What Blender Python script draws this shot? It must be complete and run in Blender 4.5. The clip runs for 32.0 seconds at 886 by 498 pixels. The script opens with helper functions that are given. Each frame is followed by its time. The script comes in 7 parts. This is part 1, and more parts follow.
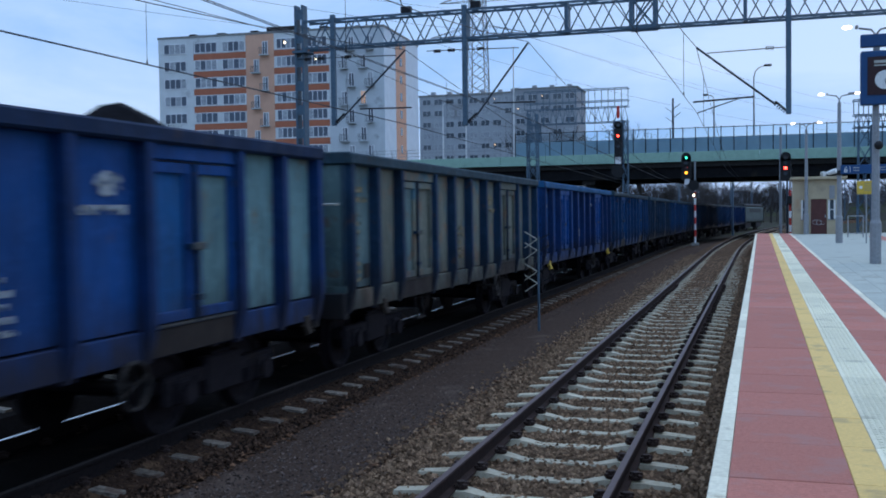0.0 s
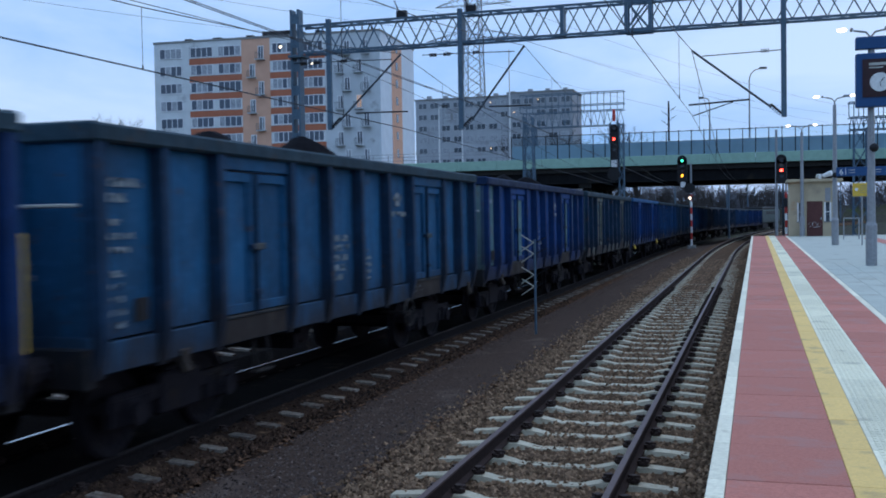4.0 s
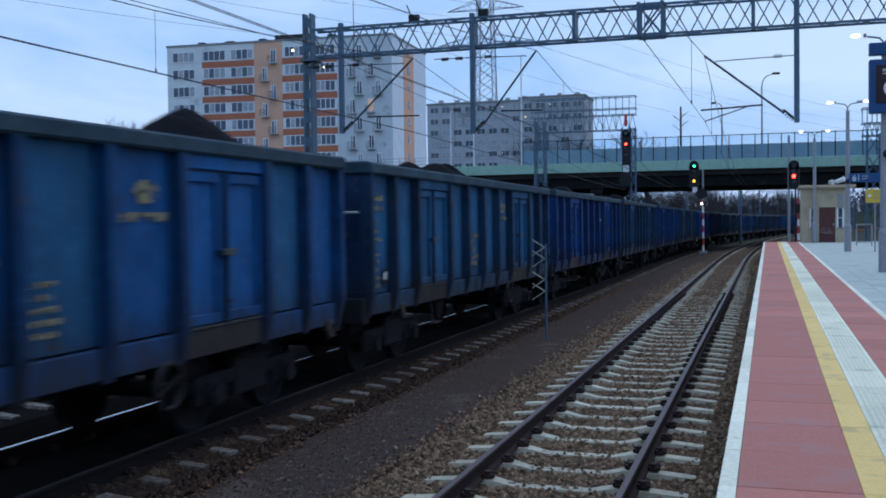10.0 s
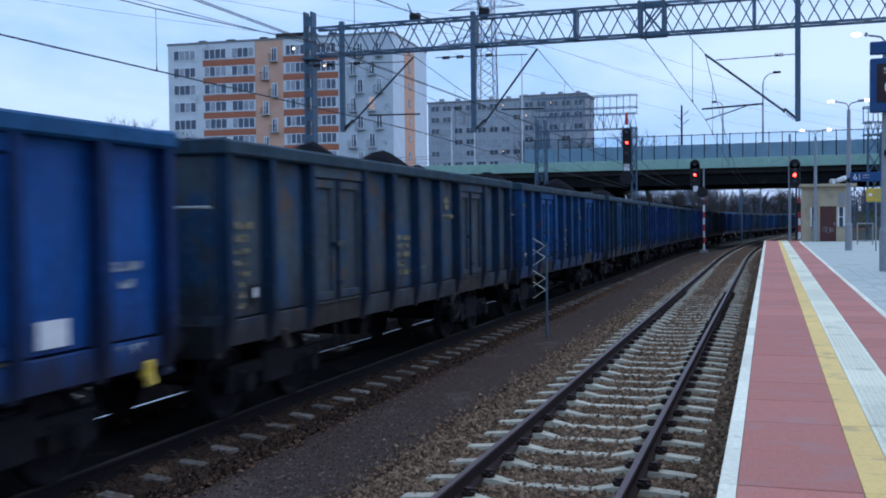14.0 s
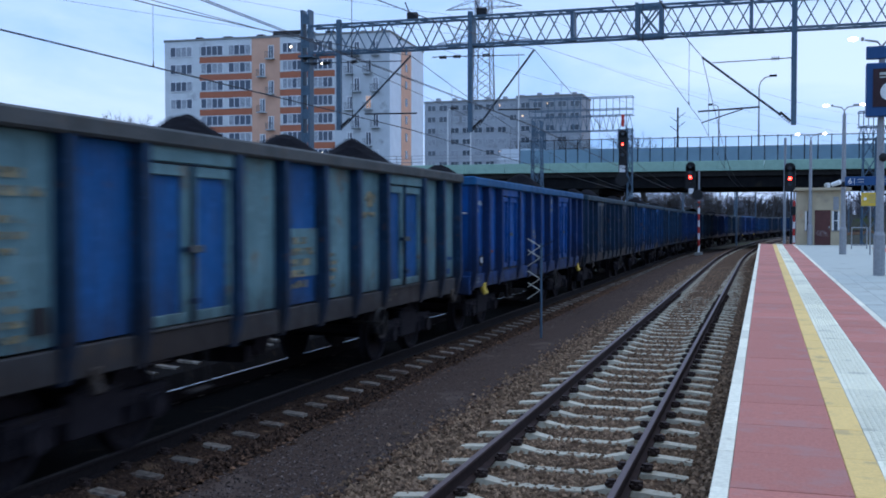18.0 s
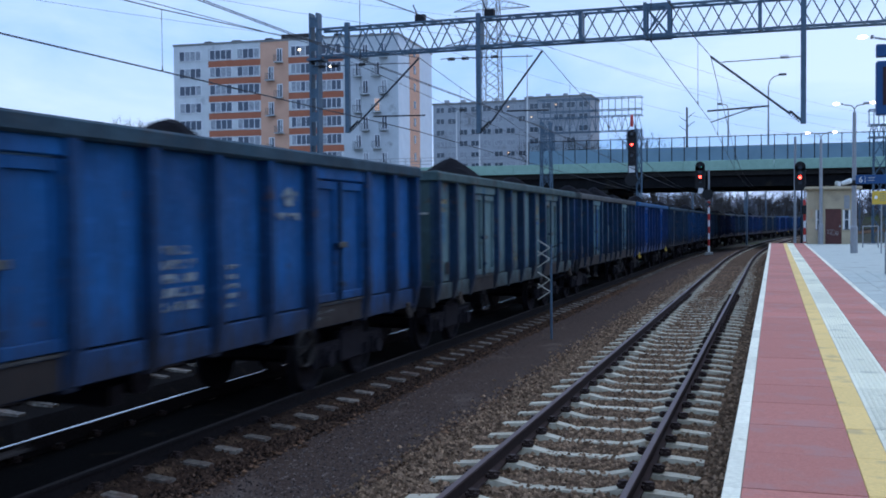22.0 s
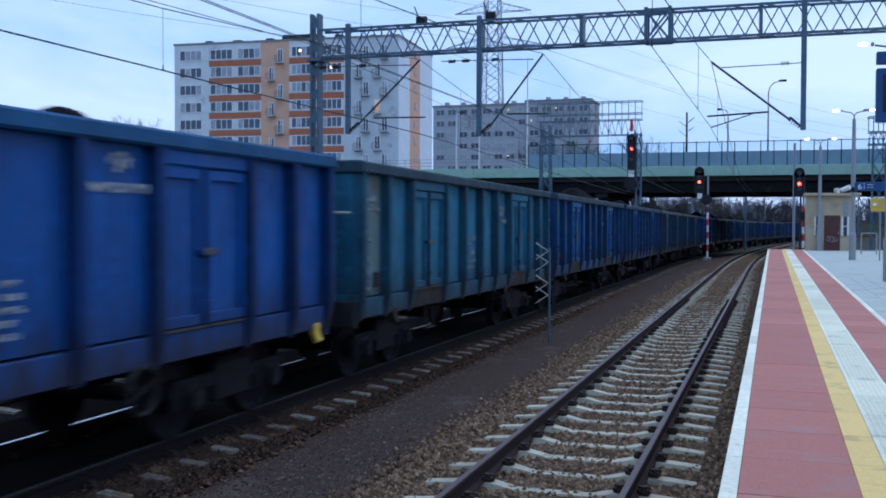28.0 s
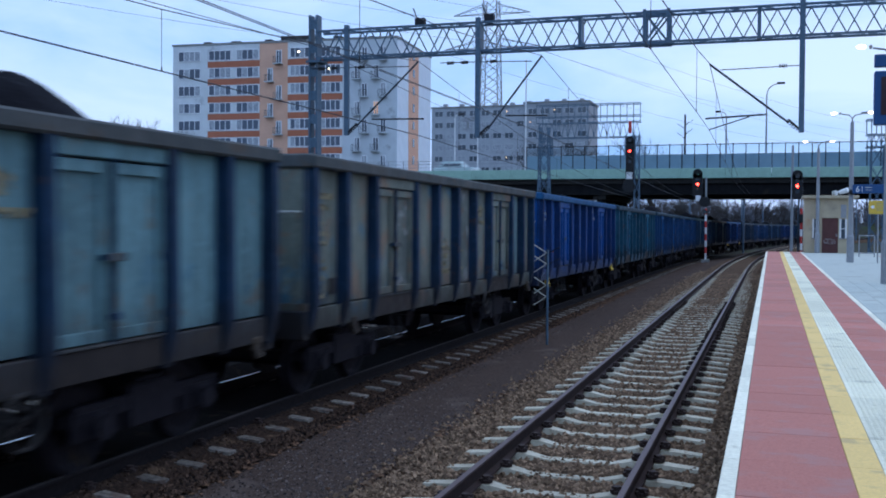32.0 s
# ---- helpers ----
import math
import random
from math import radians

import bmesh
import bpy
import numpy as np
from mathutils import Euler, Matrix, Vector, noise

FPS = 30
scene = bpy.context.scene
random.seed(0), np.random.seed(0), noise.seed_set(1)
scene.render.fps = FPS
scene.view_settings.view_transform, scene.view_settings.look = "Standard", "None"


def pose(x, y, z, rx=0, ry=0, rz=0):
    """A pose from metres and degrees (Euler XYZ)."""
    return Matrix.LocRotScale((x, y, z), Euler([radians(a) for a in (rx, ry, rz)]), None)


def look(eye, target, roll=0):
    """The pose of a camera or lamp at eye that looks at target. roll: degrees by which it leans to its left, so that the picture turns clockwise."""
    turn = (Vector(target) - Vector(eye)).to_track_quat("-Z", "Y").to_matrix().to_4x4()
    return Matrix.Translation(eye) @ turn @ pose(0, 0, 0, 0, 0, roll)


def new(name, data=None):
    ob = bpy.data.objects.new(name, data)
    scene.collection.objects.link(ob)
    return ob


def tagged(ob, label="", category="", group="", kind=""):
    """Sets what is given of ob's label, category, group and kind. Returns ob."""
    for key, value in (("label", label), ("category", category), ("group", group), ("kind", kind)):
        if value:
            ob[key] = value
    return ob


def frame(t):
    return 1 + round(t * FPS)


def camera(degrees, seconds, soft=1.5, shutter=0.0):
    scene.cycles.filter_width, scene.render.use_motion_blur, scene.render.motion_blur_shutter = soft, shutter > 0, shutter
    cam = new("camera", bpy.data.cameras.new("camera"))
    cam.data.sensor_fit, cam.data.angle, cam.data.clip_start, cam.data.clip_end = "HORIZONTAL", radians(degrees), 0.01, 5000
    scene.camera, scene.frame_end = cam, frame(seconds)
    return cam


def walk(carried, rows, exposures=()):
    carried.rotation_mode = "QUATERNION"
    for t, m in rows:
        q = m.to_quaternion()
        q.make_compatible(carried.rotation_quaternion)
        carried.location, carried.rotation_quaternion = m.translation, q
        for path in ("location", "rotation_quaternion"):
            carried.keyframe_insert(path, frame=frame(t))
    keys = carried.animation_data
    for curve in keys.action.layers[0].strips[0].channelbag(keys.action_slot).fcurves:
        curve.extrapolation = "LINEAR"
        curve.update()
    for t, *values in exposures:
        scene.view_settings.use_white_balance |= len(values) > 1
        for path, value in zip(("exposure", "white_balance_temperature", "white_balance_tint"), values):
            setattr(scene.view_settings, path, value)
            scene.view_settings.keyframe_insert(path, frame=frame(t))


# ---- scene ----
cam = camera(47.07, 32.0, soft=1.8, shutter=0.9)
EYE = Vector((0.0, 0.0, 2.383))


def aim(left, down, lean):
    """The camera's pose from its turn to the left of the track, its tilt down and its lean."""
    a, b = radians(left), radians(down)
    way = Vector((-math.sin(a) * math.cos(b), math.cos(a) * math.cos(b), -math.sin(b)))
    return look(EYE, EYE + way, lean)


walk(cam, [
    (0.0, aim(17.335, 2.080, -0.770)),
    (0.5, aim(17.413, 2.094, -0.845)),
    (1.0, aim(17.330, 2.008, -0.826)),
    (1.5, aim(17.364, 1.911, -0.830)),
    (2.0, aim(17.322, 1.948, -0.800)),
    (2.5, aim(17.309, 1.998, -0.860)),
    (3.0, aim(17.196, 1.919, -0.938)),
    (3.5, aim(17.125, 1.860, -0.984)),
    (5.5, aim(17.220, 1.942, -1.021)),
    (6.0, aim(17.238, 1.801, -0.972)),
    (6.5, aim(17.290, 1.636, -0.899)),
    (7.0, aim(17.245, 1.546, -0.768)),
    (7.5, aim(17.205, 1.820, -0.541)),
    (8.0, aim(17.249, 1.774, -0.533)),
    (8.5, aim(17.353, 1.609, -0.627)),
    (9.0, aim(17.437, 1.512, -0.733)),
    (9.5, aim(17.570, 1.501, -0.757)),
    (10.0, aim(17.749, 1.632, -0.687)),
    (10.5, aim(17.787, 1.808, -0.613)),
    (11.0, aim(17.909, 2.000, -0.632)),
    (11.5, aim(17.869, 1.962, -0.634)),
    (12.0, aim(17.917, 1.987, -0.704)),
    (12.5, aim(17.881, 2.000, -0.786)),
    (13.0, aim(17.894, 2.193, -0.612)),
    (13.5, aim(17.788, 2.062, -0.517)),
    (14.0, aim(17.788, 1.716, -0.622)),
    (14.5, aim(17.773, 1.320, -0.545)),
    (16.5, aim(17.467, 1.891, -0.112)),
    (17.0, aim(17.422, 1.785, -0.012)),
    (17.5, aim(17.538, 1.743, -0.015)),
    (18.0, aim(17.504, 1.742, 0.013)),
    (18.5, aim(17.507, 1.756, -0.067)),
    (19.0, aim(17.428, 1.557, -0.113)),
    (19.5, aim(17.627, 1.577, -0.152)),
    (20.0, aim(17.675, 1.459, -0.292)),
    (20.5, aim(17.827, 1.651, -0.564)),
    (21.0, aim(17.935, 1.650, -0.500)),
    (21.5, aim(17.977, 1.638, -0.474)),
    (22.0, aim(18.047, 1.639, -0.433)),
    (22.5, aim(17.895, 1.589, -0.295)),
    (23.0, aim(17.884, 1.643, -0.229)),
    (23.5, aim(17.936, 1.531, -0.263)),
    (24.0, aim(18.094, 1.485, -0.249)),
    (24.5, aim(18.236, 1.427, -0.271)),
    (25.0, aim(18.181, 1.199, -0.212)),
    (25.5, aim(18.239, 1.212, -0.197)),
    (27.5, aim(17.981, 1.411, 0.277)),
    (28.0, aim(17.966, 1.516, 0.216)),
    (28.5, aim(17.999, 1.512, 0.191)),
    (29.0, aim(17.959, 1.497, 0.289)),
    (29.5, aim(17.932, 1.420, 0.208)),
    (30.0, aim(17.885, 1.227, 0.206)),
    (30.5, aim(17.962, 1.117, 0.305)),
    (31.0, aim(17.944, 1.081, 0.334)),
    (31.5, aim(17.944, 1.194, 0.386)),
    (32.0, aim(17.865, 1.428, 0.352)),], exposures=[(0, 0.02, 6500, 11.5), (10.5, 0.02, 6500, 12), (13, 0.16, 6460, 14), (17.5, 0.24, 6420, 15.5), (32, 0.24, 6370, 15.5)])


# ---- world, sun ----
def build_world():
    world = bpy.data.worlds.new("dusk_sky")
    scene.world = world
    world.use_nodes = True
    nt = world.node_tree
    nt.nodes.clear()
    out = nt.nodes.new("ShaderNodeOutputWorld")
    sky = nt.nodes.new("ShaderNodeTexSky")
    sky.sky_type, sky.sun_disc = "NISHITA", False
    sky.sun_elevation, sky.sun_rotation = radians(6), radians(50)
    clear = nt.nodes.new("ShaderNodeBackground")
    clear.inputs["Strength"].default_value = 0.15
    nt.links.new(sky.outputs[0], clear.inputs[0])
    coord = nt.nodes.new("ShaderNodeTexCoord")
    stretch = nt.nodes.new("ShaderNodeMapping")
    stretch.inputs["Scale"].default_value = (1.0, 1.0, 3.2)
    nt.links.new(coord.outputs["Generated"], stretch.inputs[0])
    clouds = nt.nodes.new("ShaderNodeTexNoise")
    clouds.inputs["Scale"].default_value = 3.2
    clouds.inputs["Detail"].default_value = 7
    clouds.inputs["Roughness"].default_value = 0.55
    clouds.inputs["Distortion"].default_value = 0.4
    nt.links.new(stretch.outputs[0], clouds.inputs[0])
    ramp = nt.nodes.new("ShaderNodeValToRGB")
    ramp.color_ramp.elements[0].position, ramp.color_ramp.elements[0].color = 0.36, (0.260, 0.482, 0.89, 1)
    ramp.color_ramp.elements[1].position, ramp.color_ramp.elements[1].color = 0.64, (0.472, 0.655, 0.95, 1)
    nt.links.new(clouds.outputs[0], ramp.inputs[0])
    cover = nt.nodes.new("ShaderNodeBackground")
    cover.inputs["Strength"].default_value = 0.80
    nt.links.new(ramp.outputs[0], cover.inputs[0])
    # an overcast sky is brightest overhead
    split = nt.nodes.new("ShaderNodeSeparateXYZ")
    nt.links.new(coord.outputs["Generated"], split.inputs[0])
    rise = nt.nodes.new("ShaderNodeMapRange")
    rise.inputs[1].default_value, rise.inputs[2].default_value = 0.22, 1.0
    rise.inputs[3].default_value, rise.inputs[4].default_value = 1.25, 2.0
    nt.links.new(split.outputs[2], rise.inputs[0])
    nt.links.new(rise.outputs[0], cover.inputs["Strength"])
    both = nt.nodes.new("ShaderNodeMixShader")
    both.inputs[0].default_value = 0.86
    nt.links.new(clear.outputs[0], both.inputs[1])
    nt.links.new(cover.outputs[0], both.inputs[2])
    nt.links.new(both.outputs[0], out.inputs[0])
    sun = bpy.data.lights.new("sun", "SUN")
    sun.energy, sun.angle, sun.color = 0.5, radians(30), (1.0, 0.95, 0.9)
    ob = new("sun", sun)
    ob.matrix_world = look((0, 0, 60), (-18, -15, 0))
    return ob


build_world()


# ---- materials ----
def material(name, colour, rough=0.8, metal=0.0, second=None, grain=8.0, amount=0.35, stain=None, stain_scale=1.2, stain_at=0.6,
             bump=0.15, bump_scale=None, vary=0.0, islands=False, spec=0.3):
    """A procedural surface: grain between two colours, stains with a shape of their own, relief, and variation from piece to piece."""
    m = bpy.data.materials.new(name)
    m.use_nodes = True
    nt = m.node_tree
    b = nt.nodes["Principled BSDF"]
    b.inputs["Roughness"].default_value, b.inputs["Metallic"].default_value = rough, metal
    b.inputs["Specular IOR Level"].default_value = spec
    coord = nt.nodes.new("ShaderNodeTexCoord")
    info = nt.nodes.new("ShaderNodeObjectInfo")
    shift = nt.nodes.new("ShaderNodeVectorMath")
    shift.operation = "ADD"
    spread = nt.nodes.new("ShaderNodeMath")
    spread.operation = "MULTIPLY"
    spread.inputs[1].default_value = 40.0
    nt.links.new(info.outputs["Random"], spread.inputs[0])
    nt.links.new(coord.outputs["Object"], shift.inputs[0])
    nt.links.new(spread.outputs[0], shift.inputs[1])
    fine = nt.nodes.new("ShaderNodeTexNoise")
    fine.inputs["Scale"].default_value, fine.inputs["Detail"].default_value = grain, 6
    fine.inputs["Roughness"].default_value = 0.65
    nt.links.new(shift.outputs[0], fine.inputs[0])
    mix = nt.nodes.new("ShaderNodeMix")
    mix.data_type = "RGBA"
    second = second or [c * (1 - amount) for c in colour]
    mix.inputs["A"].default_value, mix.inputs["B"].default_value = (*colour, 1), (*second, 1)
    span = nt.nodes.new("ShaderNodeMapRange")
    span.inputs[1].default_value, span.inputs[2].default_value = 0.35, 0.65
    nt.links.new(fine.outputs[0], span.inputs[0])
    nt.links.new(span.outputs[0], mix.inputs[0])
    last = mix.outputs["Result"]
    if stain:
        big = nt.nodes.new("ShaderNodeTexNoise")
        big.inputs["Scale"].default_value, big.inputs["Detail"].default_value = stain_scale, 8
        big.inputs["Roughness"].default_value = 0.6
        nt.links.new(shift.outputs[0], big.inputs[0])
        edge = nt.nodes.new("ShaderNodeMapRange")
        edge.inputs[1].default_value, edge.inputs[2].default_value = stain_at, stain_at + 0.1
        nt.links.new(big.outputs[0], edge.inputs[0])
        over = nt.nodes.new("ShaderNodeMix")
        over.data_type = "RGBA"
        over.inputs["B"].default_value = (*stain, 1)
        nt.links.new(edge.outputs[0], over.inputs[0])
        nt.links.new(last, over.inputs["A"])
        last = over.outputs["Result"]
    if vary or islands:
        tone = nt.nodes.new("ShaderNodeMapRange")
        tone.inputs[3].default_value, tone.inputs[4].default_value = 1 - (vary or 0.3), 1 + (vary or 0.3)
        if islands:
            geo = nt.nodes.new("ShaderNodeNewGeometry")
            nt.links.new(geo.outputs["Random Per Island"], tone.inputs[0])
        else:
            nt.links.new(info.outputs["Random"], tone.inputs[0])
        hsv = nt.nodes.new("ShaderNodeHueSaturation")
        nt.links.new(tone.outputs[0], hsv.inputs["Value"])
        nt.links.new(last, hsv.inputs["Color"])
        last = hsv.outputs[0]
    nt.links.new(last, b.inputs["Base Color"])
    if bump:
        rel = nt.nodes.new("ShaderNodeBump")
        rel.inputs["Strength"].default_value, rel.inputs["Distance"].default_value = bump, 0.02
        if bump_scale:
            tex = nt.nodes.new("ShaderNodeTexNoise")
            tex.inputs["Scale"].default_value, tex.inputs["Detail"].default_value = bump_scale, 4
            nt.links.new(shift.outputs[0], tex.inputs[0])
            nt.links.new(tex.outputs[0], rel.inputs["Height"])
        else:
            nt.links.new(fine.outputs[0], rel.inputs["Height"])
        nt.links.new(rel.outputs[0], b.inputs["Normal"])
    return m


def glow(name, colour, strength):
    m = bpy.data.materials.new(name)
    m.use_nodes = True
    b = m.node_tree.nodes["Principled BSDF"]
    b.inputs["Base Color"].default_value = (*colour, 1)
    b.inputs["Emission Color"].default_value = (*colour, 1)
    b.inputs["Emission Strength"].default_value = strength
    return m


def window_glass(name, colour=(0.03, 0.045, 0.06)):
    m = bpy.data.materials.new(name)
    m.use_nodes = True
    b = m.node_tree.nodes["Principled BSDF"]
    b.inputs["Base Color"].default_value = (*colour, 1)
    b.inputs["Roughness"].default_value = 0.08
    b.inputs["Specular IOR Level"].default_value = 0.6
    return m


M = {}
M["ballast"] = material("ballast", (0.115, 0.070, 0.042), 0.95, second=(0.042, 0.028, 0.020), grain=26, stain=(0.15, 0.10, 0.062), stain_scale=2.2, stain_at=0.56, bump=0.9, bump_scale=32, spec=0.02)
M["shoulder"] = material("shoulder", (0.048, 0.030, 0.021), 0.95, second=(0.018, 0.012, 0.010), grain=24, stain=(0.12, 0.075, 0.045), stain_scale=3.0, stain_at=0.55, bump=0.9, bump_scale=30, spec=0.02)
M["gravel"] = material("gravel", (0.092, 0.063, 0.049), 0.95, second=(0.033, 0.024, 0.020), grain=40, stain=(0.092, 0.068, 0.056), stain_scale=0.9, stain_at=0.58, bump=0.7, bump_scale=60, spec=0.02)
# near-black bed: the shade under the train is put into the colour
M["shaded_ballast"] = material("shaded_ballast", (0.012, 0.010, 0.010), 0.95, second=(0.007, 0.006, 0.005), grain=26, stain=(0.028, 0.02, 0.014), stain_scale=2.0, stain_at=0.58, bump=0.9, bump_scale=32, spec=0.02)
M["bed_stone"] = material("bed_stone", (0.080, 0.048, 0.032), 0.9, second=(0.03, 0.02, 0.016), grain=14, islands=True, vary=0.6, bump=0.2, spec=0.02)
M["stone"] = material("stone", (0.265, 0.172, 0.106), 0.9, second=(0.098, 0.064, 0.044), grain=14, islands=True, vary=0.55, bump=0.2, spec=0.02)
M["chip"] = material("chip", (0.14, 0.108, 0.092), 0.9, second=(0.035, 0.03, 0.03), grain=14, islands=True, vary=0.7, bump=0.1, spec=0.02)
M["leaf_litter"] = material("leaf_litter", (0.15, 0.085, 0.05), 0.9, second=(0.07, 0.04, 0.026), grain=9, islands=True, vary=0.6, bump=0.1, spec=0.02)
M["earth"] = material("earth", (0.06, 0.055, 0.045), 0.95, second=(0.035, 0.035, 0.028), grain=1.5, stain=(0.05, 0.06, 0.03), stain_scale=0.12, stain_at=0.52, bump=0.5, bump_scale=9, spec=0.02)
M["sleeper"] = material("sleeper", (0.45, 0.405, 0.305), 0.85, second=(0.34, 0.30, 0.21), grain=14, stain=(0.220, 0.160, 0.095), stain_scale=4, stain_at=0.6, vary=0.16, bump=0.2)
M["old_sleeper"] = material("old_sleeper", (0.21, 0.18, 0.145), 0.9, second=(0.07, 0.06, 0.05), grain=14, stain=(0.09, 0.06, 0.045), stain_scale=4, stain_at=0.52, vary=0.3, bump=0.3)
M["rail"] = material("rail", (0.042, 0.025, 0.021), 0.85, 0.0, second=(0.022, 0.015, 0.014), grain=20, bump=0.15, spec=0.1)
# darker copy of the rail, carrying the shade beside the train in its colour
M["shaded_rail"] = material("shaded_rail", (0.018, 0.013, 0.013), 0.85, second=(0.010, 0.008, 0.008), grain=20, bump=0.15, spec=0.08)
M["rail_head"] = material("rail_head", (0.13, 0.085, 0.075), 0.55, 0.35, second=(0.08, 0.05, 0.045), grain=30, bump=0.03)
M["worn_head"] = material("worn_head", (0.34, 0.35, 0.37), 0.2, 1.0, second=(0.4, 0.4, 0.42), grain=30, bump=0.02)
# rail head with the mirrored dark of the train painted into its colour
M["dark_mirror_head"] = material("dark_mirror_head", (0.050, 0.041, 0.038), 0.8, 0.0, second=(0.034, 0.027, 0.025), grain=30, bump=0.03, spec=0.1)
M["clip"] = material("clip", (0.045, 0.027, 0.022), 0.8, 0.2, bump=0.1)
M["red_slab"] = material("red_slab", (0.475, 0.172, 0.124), 0.85, second=(0.362, 0.125, 0.093), grain=42, stain=(0.385, 0.172, 0.138), stain_scale=2.4, stain_at=0.52, vary=0.10, bump=0.3, bump_scale=80)
M["yellow_slab"] = material("yellow_slab", (0.76, 0.50, 0.165), 0.8, second=(0.64, 0.42, 0.145), grain=34, stain=(0.50, 0.34, 0.14), stain_scale=3, stain_at=0.56, vary=0.08, bump=0.3, bump_scale=80)
M["white_slab"] = material("white_slab", (0.760, 0.712, 0.525), 0.8, second=(0.640, 0.595, 0.435), grain=30, stain=(0.513, 0.476, 0.346), stain_scale=2.5, stain_at=0.58, vary=0.14, bump=0.1, bump_scale=90)
M["edge_slab"] = material("edge_slab", (0.760, 0.710, 0.540), 0.8, second=(0.615, 0.565, 0.42), grain=25, stain=(0.439, 0.378, 0.262), stain_scale=3.5, stain_at=0.62, vary=0.12, bump=0.15, bump_scale=60)
M["grey_paver"] = material("grey_paver", (0.439, 0.452, 0.386), 0.85, second=(0.354, 0.366, 0.311), grain=30, stain=(0.293, 0.293, 0.247), stain_scale=1.2, stain_at=0.57, vary=0.05, bump=0.15, bump_scale=70)
M["concrete"] = material("concrete", (0.27, 0.27, 0.26), 0.9, second=(0.19, 0.19, 0.18), grain=6, stain=(0.13, 0.125, 0.12), stain_scale=0.8, stain_at=0.56, bump=0.25)
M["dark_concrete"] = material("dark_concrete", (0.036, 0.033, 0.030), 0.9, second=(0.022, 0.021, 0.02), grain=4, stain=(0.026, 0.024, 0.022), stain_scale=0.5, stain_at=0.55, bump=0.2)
# near-black girders: the shade under the bridge deck is put into the colour
M["girder_shade"] = material("girder_shade", (0.016, 0.016, 0.017), 0.95, second=(0.010, 0.010, 0.011), grain=3, stain=(0.028, 0.024, 0.02), stain_scale=0.6, stain_at=0.58, bump=0.2, spec=0.05)
M["steel_grey"] = material("steel_grey", (0.085, 0.140, 0.190), 0.6, 0.2, second=(0.062, 0.102, 0.138), grain=10, stain=(0.12, 0.09, 0.07), stain_scale=3, stain_at=0.66, bump=0.06)
M["galvanised"] = material("galvanised", (0.30, 0.31, 0.32), 0.55, 0.2, second=(0.23, 0.24, 0.25), grain=12, bump=0.05)
M["dark_steel"] = material("dark_steel", (0.017, 0.018, 0.021), 0.7, 0.1, second=(0.010, 0.010, 0.012), grain=12, stain=(0.04, 0.028, 0.02), stain_scale=2.5, stain_at=0.6, bump=0.15)
M["undergear"] = material("undergear", (0.020, 0.017, 0.020), 0.75, 0.1, second=(0.011, 0.009, 0.012), grain=10, stain=(0.026, 0.019, 0.014), stain_scale=2.2, stain_at=0.60, bump=0.2, spec=0.1)
M["wire"] = material("wire", (0.05, 0.05, 0.055), 0.6, 0.5, bump=0)
M["black"] = material("black", (0.012, 0.012, 0.014), 0.6, bump=0.05)
M["coal"] = material("coal", (0.0065, 0.0065, 0.009), 0.9, second=(0.0035, 0.0035, 0.005), grain=14, bump=0.6, bump_scale=18, spec=0.08)
M["white_paint"] = material("white_paint", (0.72, 0.72, 0.70), 0.6, second=(0.6, 0.6, 0.58), grain=15, bump=0.05)
M["red_paint"] = material("red_paint", (0.5, 0.04, 0.03), 0.6, second=(0.4, 0.03, 0.025), grain=15, bump=0.05)
M["faded_red"] = material("faded_red", (0.30, 0.05, 0.035), 0.7, second=(0.2, 0.04, 0.03), grain=15, bump=0)
M["yellow_paint"] = material("yellow_paint", (0.68, 0.45, 0.05), 0.55, second=(0.5, 0.33, 0.06), grain=15, bump=0.05)
M["sign_blue"] = material("sign_blue", (0.012, 0.064, 0.175), 0.45, second=(0.01, 0.056, 0.155), grain=10, bump=0.02)
M["lettering"] = material("lettering", (0.50, 0.49, 0.42), 0.7, second=(0.30, 0.31, 0.30), grain=25, bump=0)
M["ochre_lettering"] = material("ochre_lettering", (0.45, 0.36, 0.14), 0.7, second=(0.26, 0.23, 0.13), grain=25, bump=0)
def worn_writing(name, colour, grain, at):
    """Paint of old lettering, flaked off in places down to what lies under it."""
    m = material(name, colour, 0.7, second=[c * 0.75 for c in colour], grain=20, bump=0)
    nt = m.node_tree
    coord = nt.nodes.new("ShaderNodeTexCoord")
    flake = nt.nodes.new("ShaderNodeTexNoise")
    flake.inputs["Scale"].default_value, flake.inputs["Detail"].default_value = grain, 5
    cut = nt.nodes.new("ShaderNodeMapRange")
    cut.inputs[1].default_value, cut.inputs[2].default_value = at, at + 0.12
    nt.links.new(coord.outputs["Object"], flake.inputs[0])
    nt.links.new(flake.outputs[0], cut.inputs[0])
    nt.links.new(cut.outputs[0], nt.nodes["Principled BSDF"].inputs["Alpha"])
    return m


M["white_ink"] = worn_writing("white_ink", (0.31, 0.35, 0.38), 9, 0.42)
M["worn_white"] = worn_writing("worn_white", (0.22, 0.255, 0.27), 9, 0.44)
M["worn_ochre"] = worn_writing("worn_ochre", (0.25, 0.21, 0.12), 9, 0.43)
M["glass"] = window_glass("glass", (0.06, 0.08, 0.10))
M["lit_window"] = glow("lit_window", (1.0, 0.55, 0.30), 0.22)
M["bright_window"] = glow("bright_window", (1.0, 0.78, 0.5), 5.0)
M["lamp_glow"] = glow("lamp_glow", (1.0, 0.80, 0.52), 5.0)
M["signal_red"] = glow("signal_red", (1.0, 0.03, 0.02), 18.0)
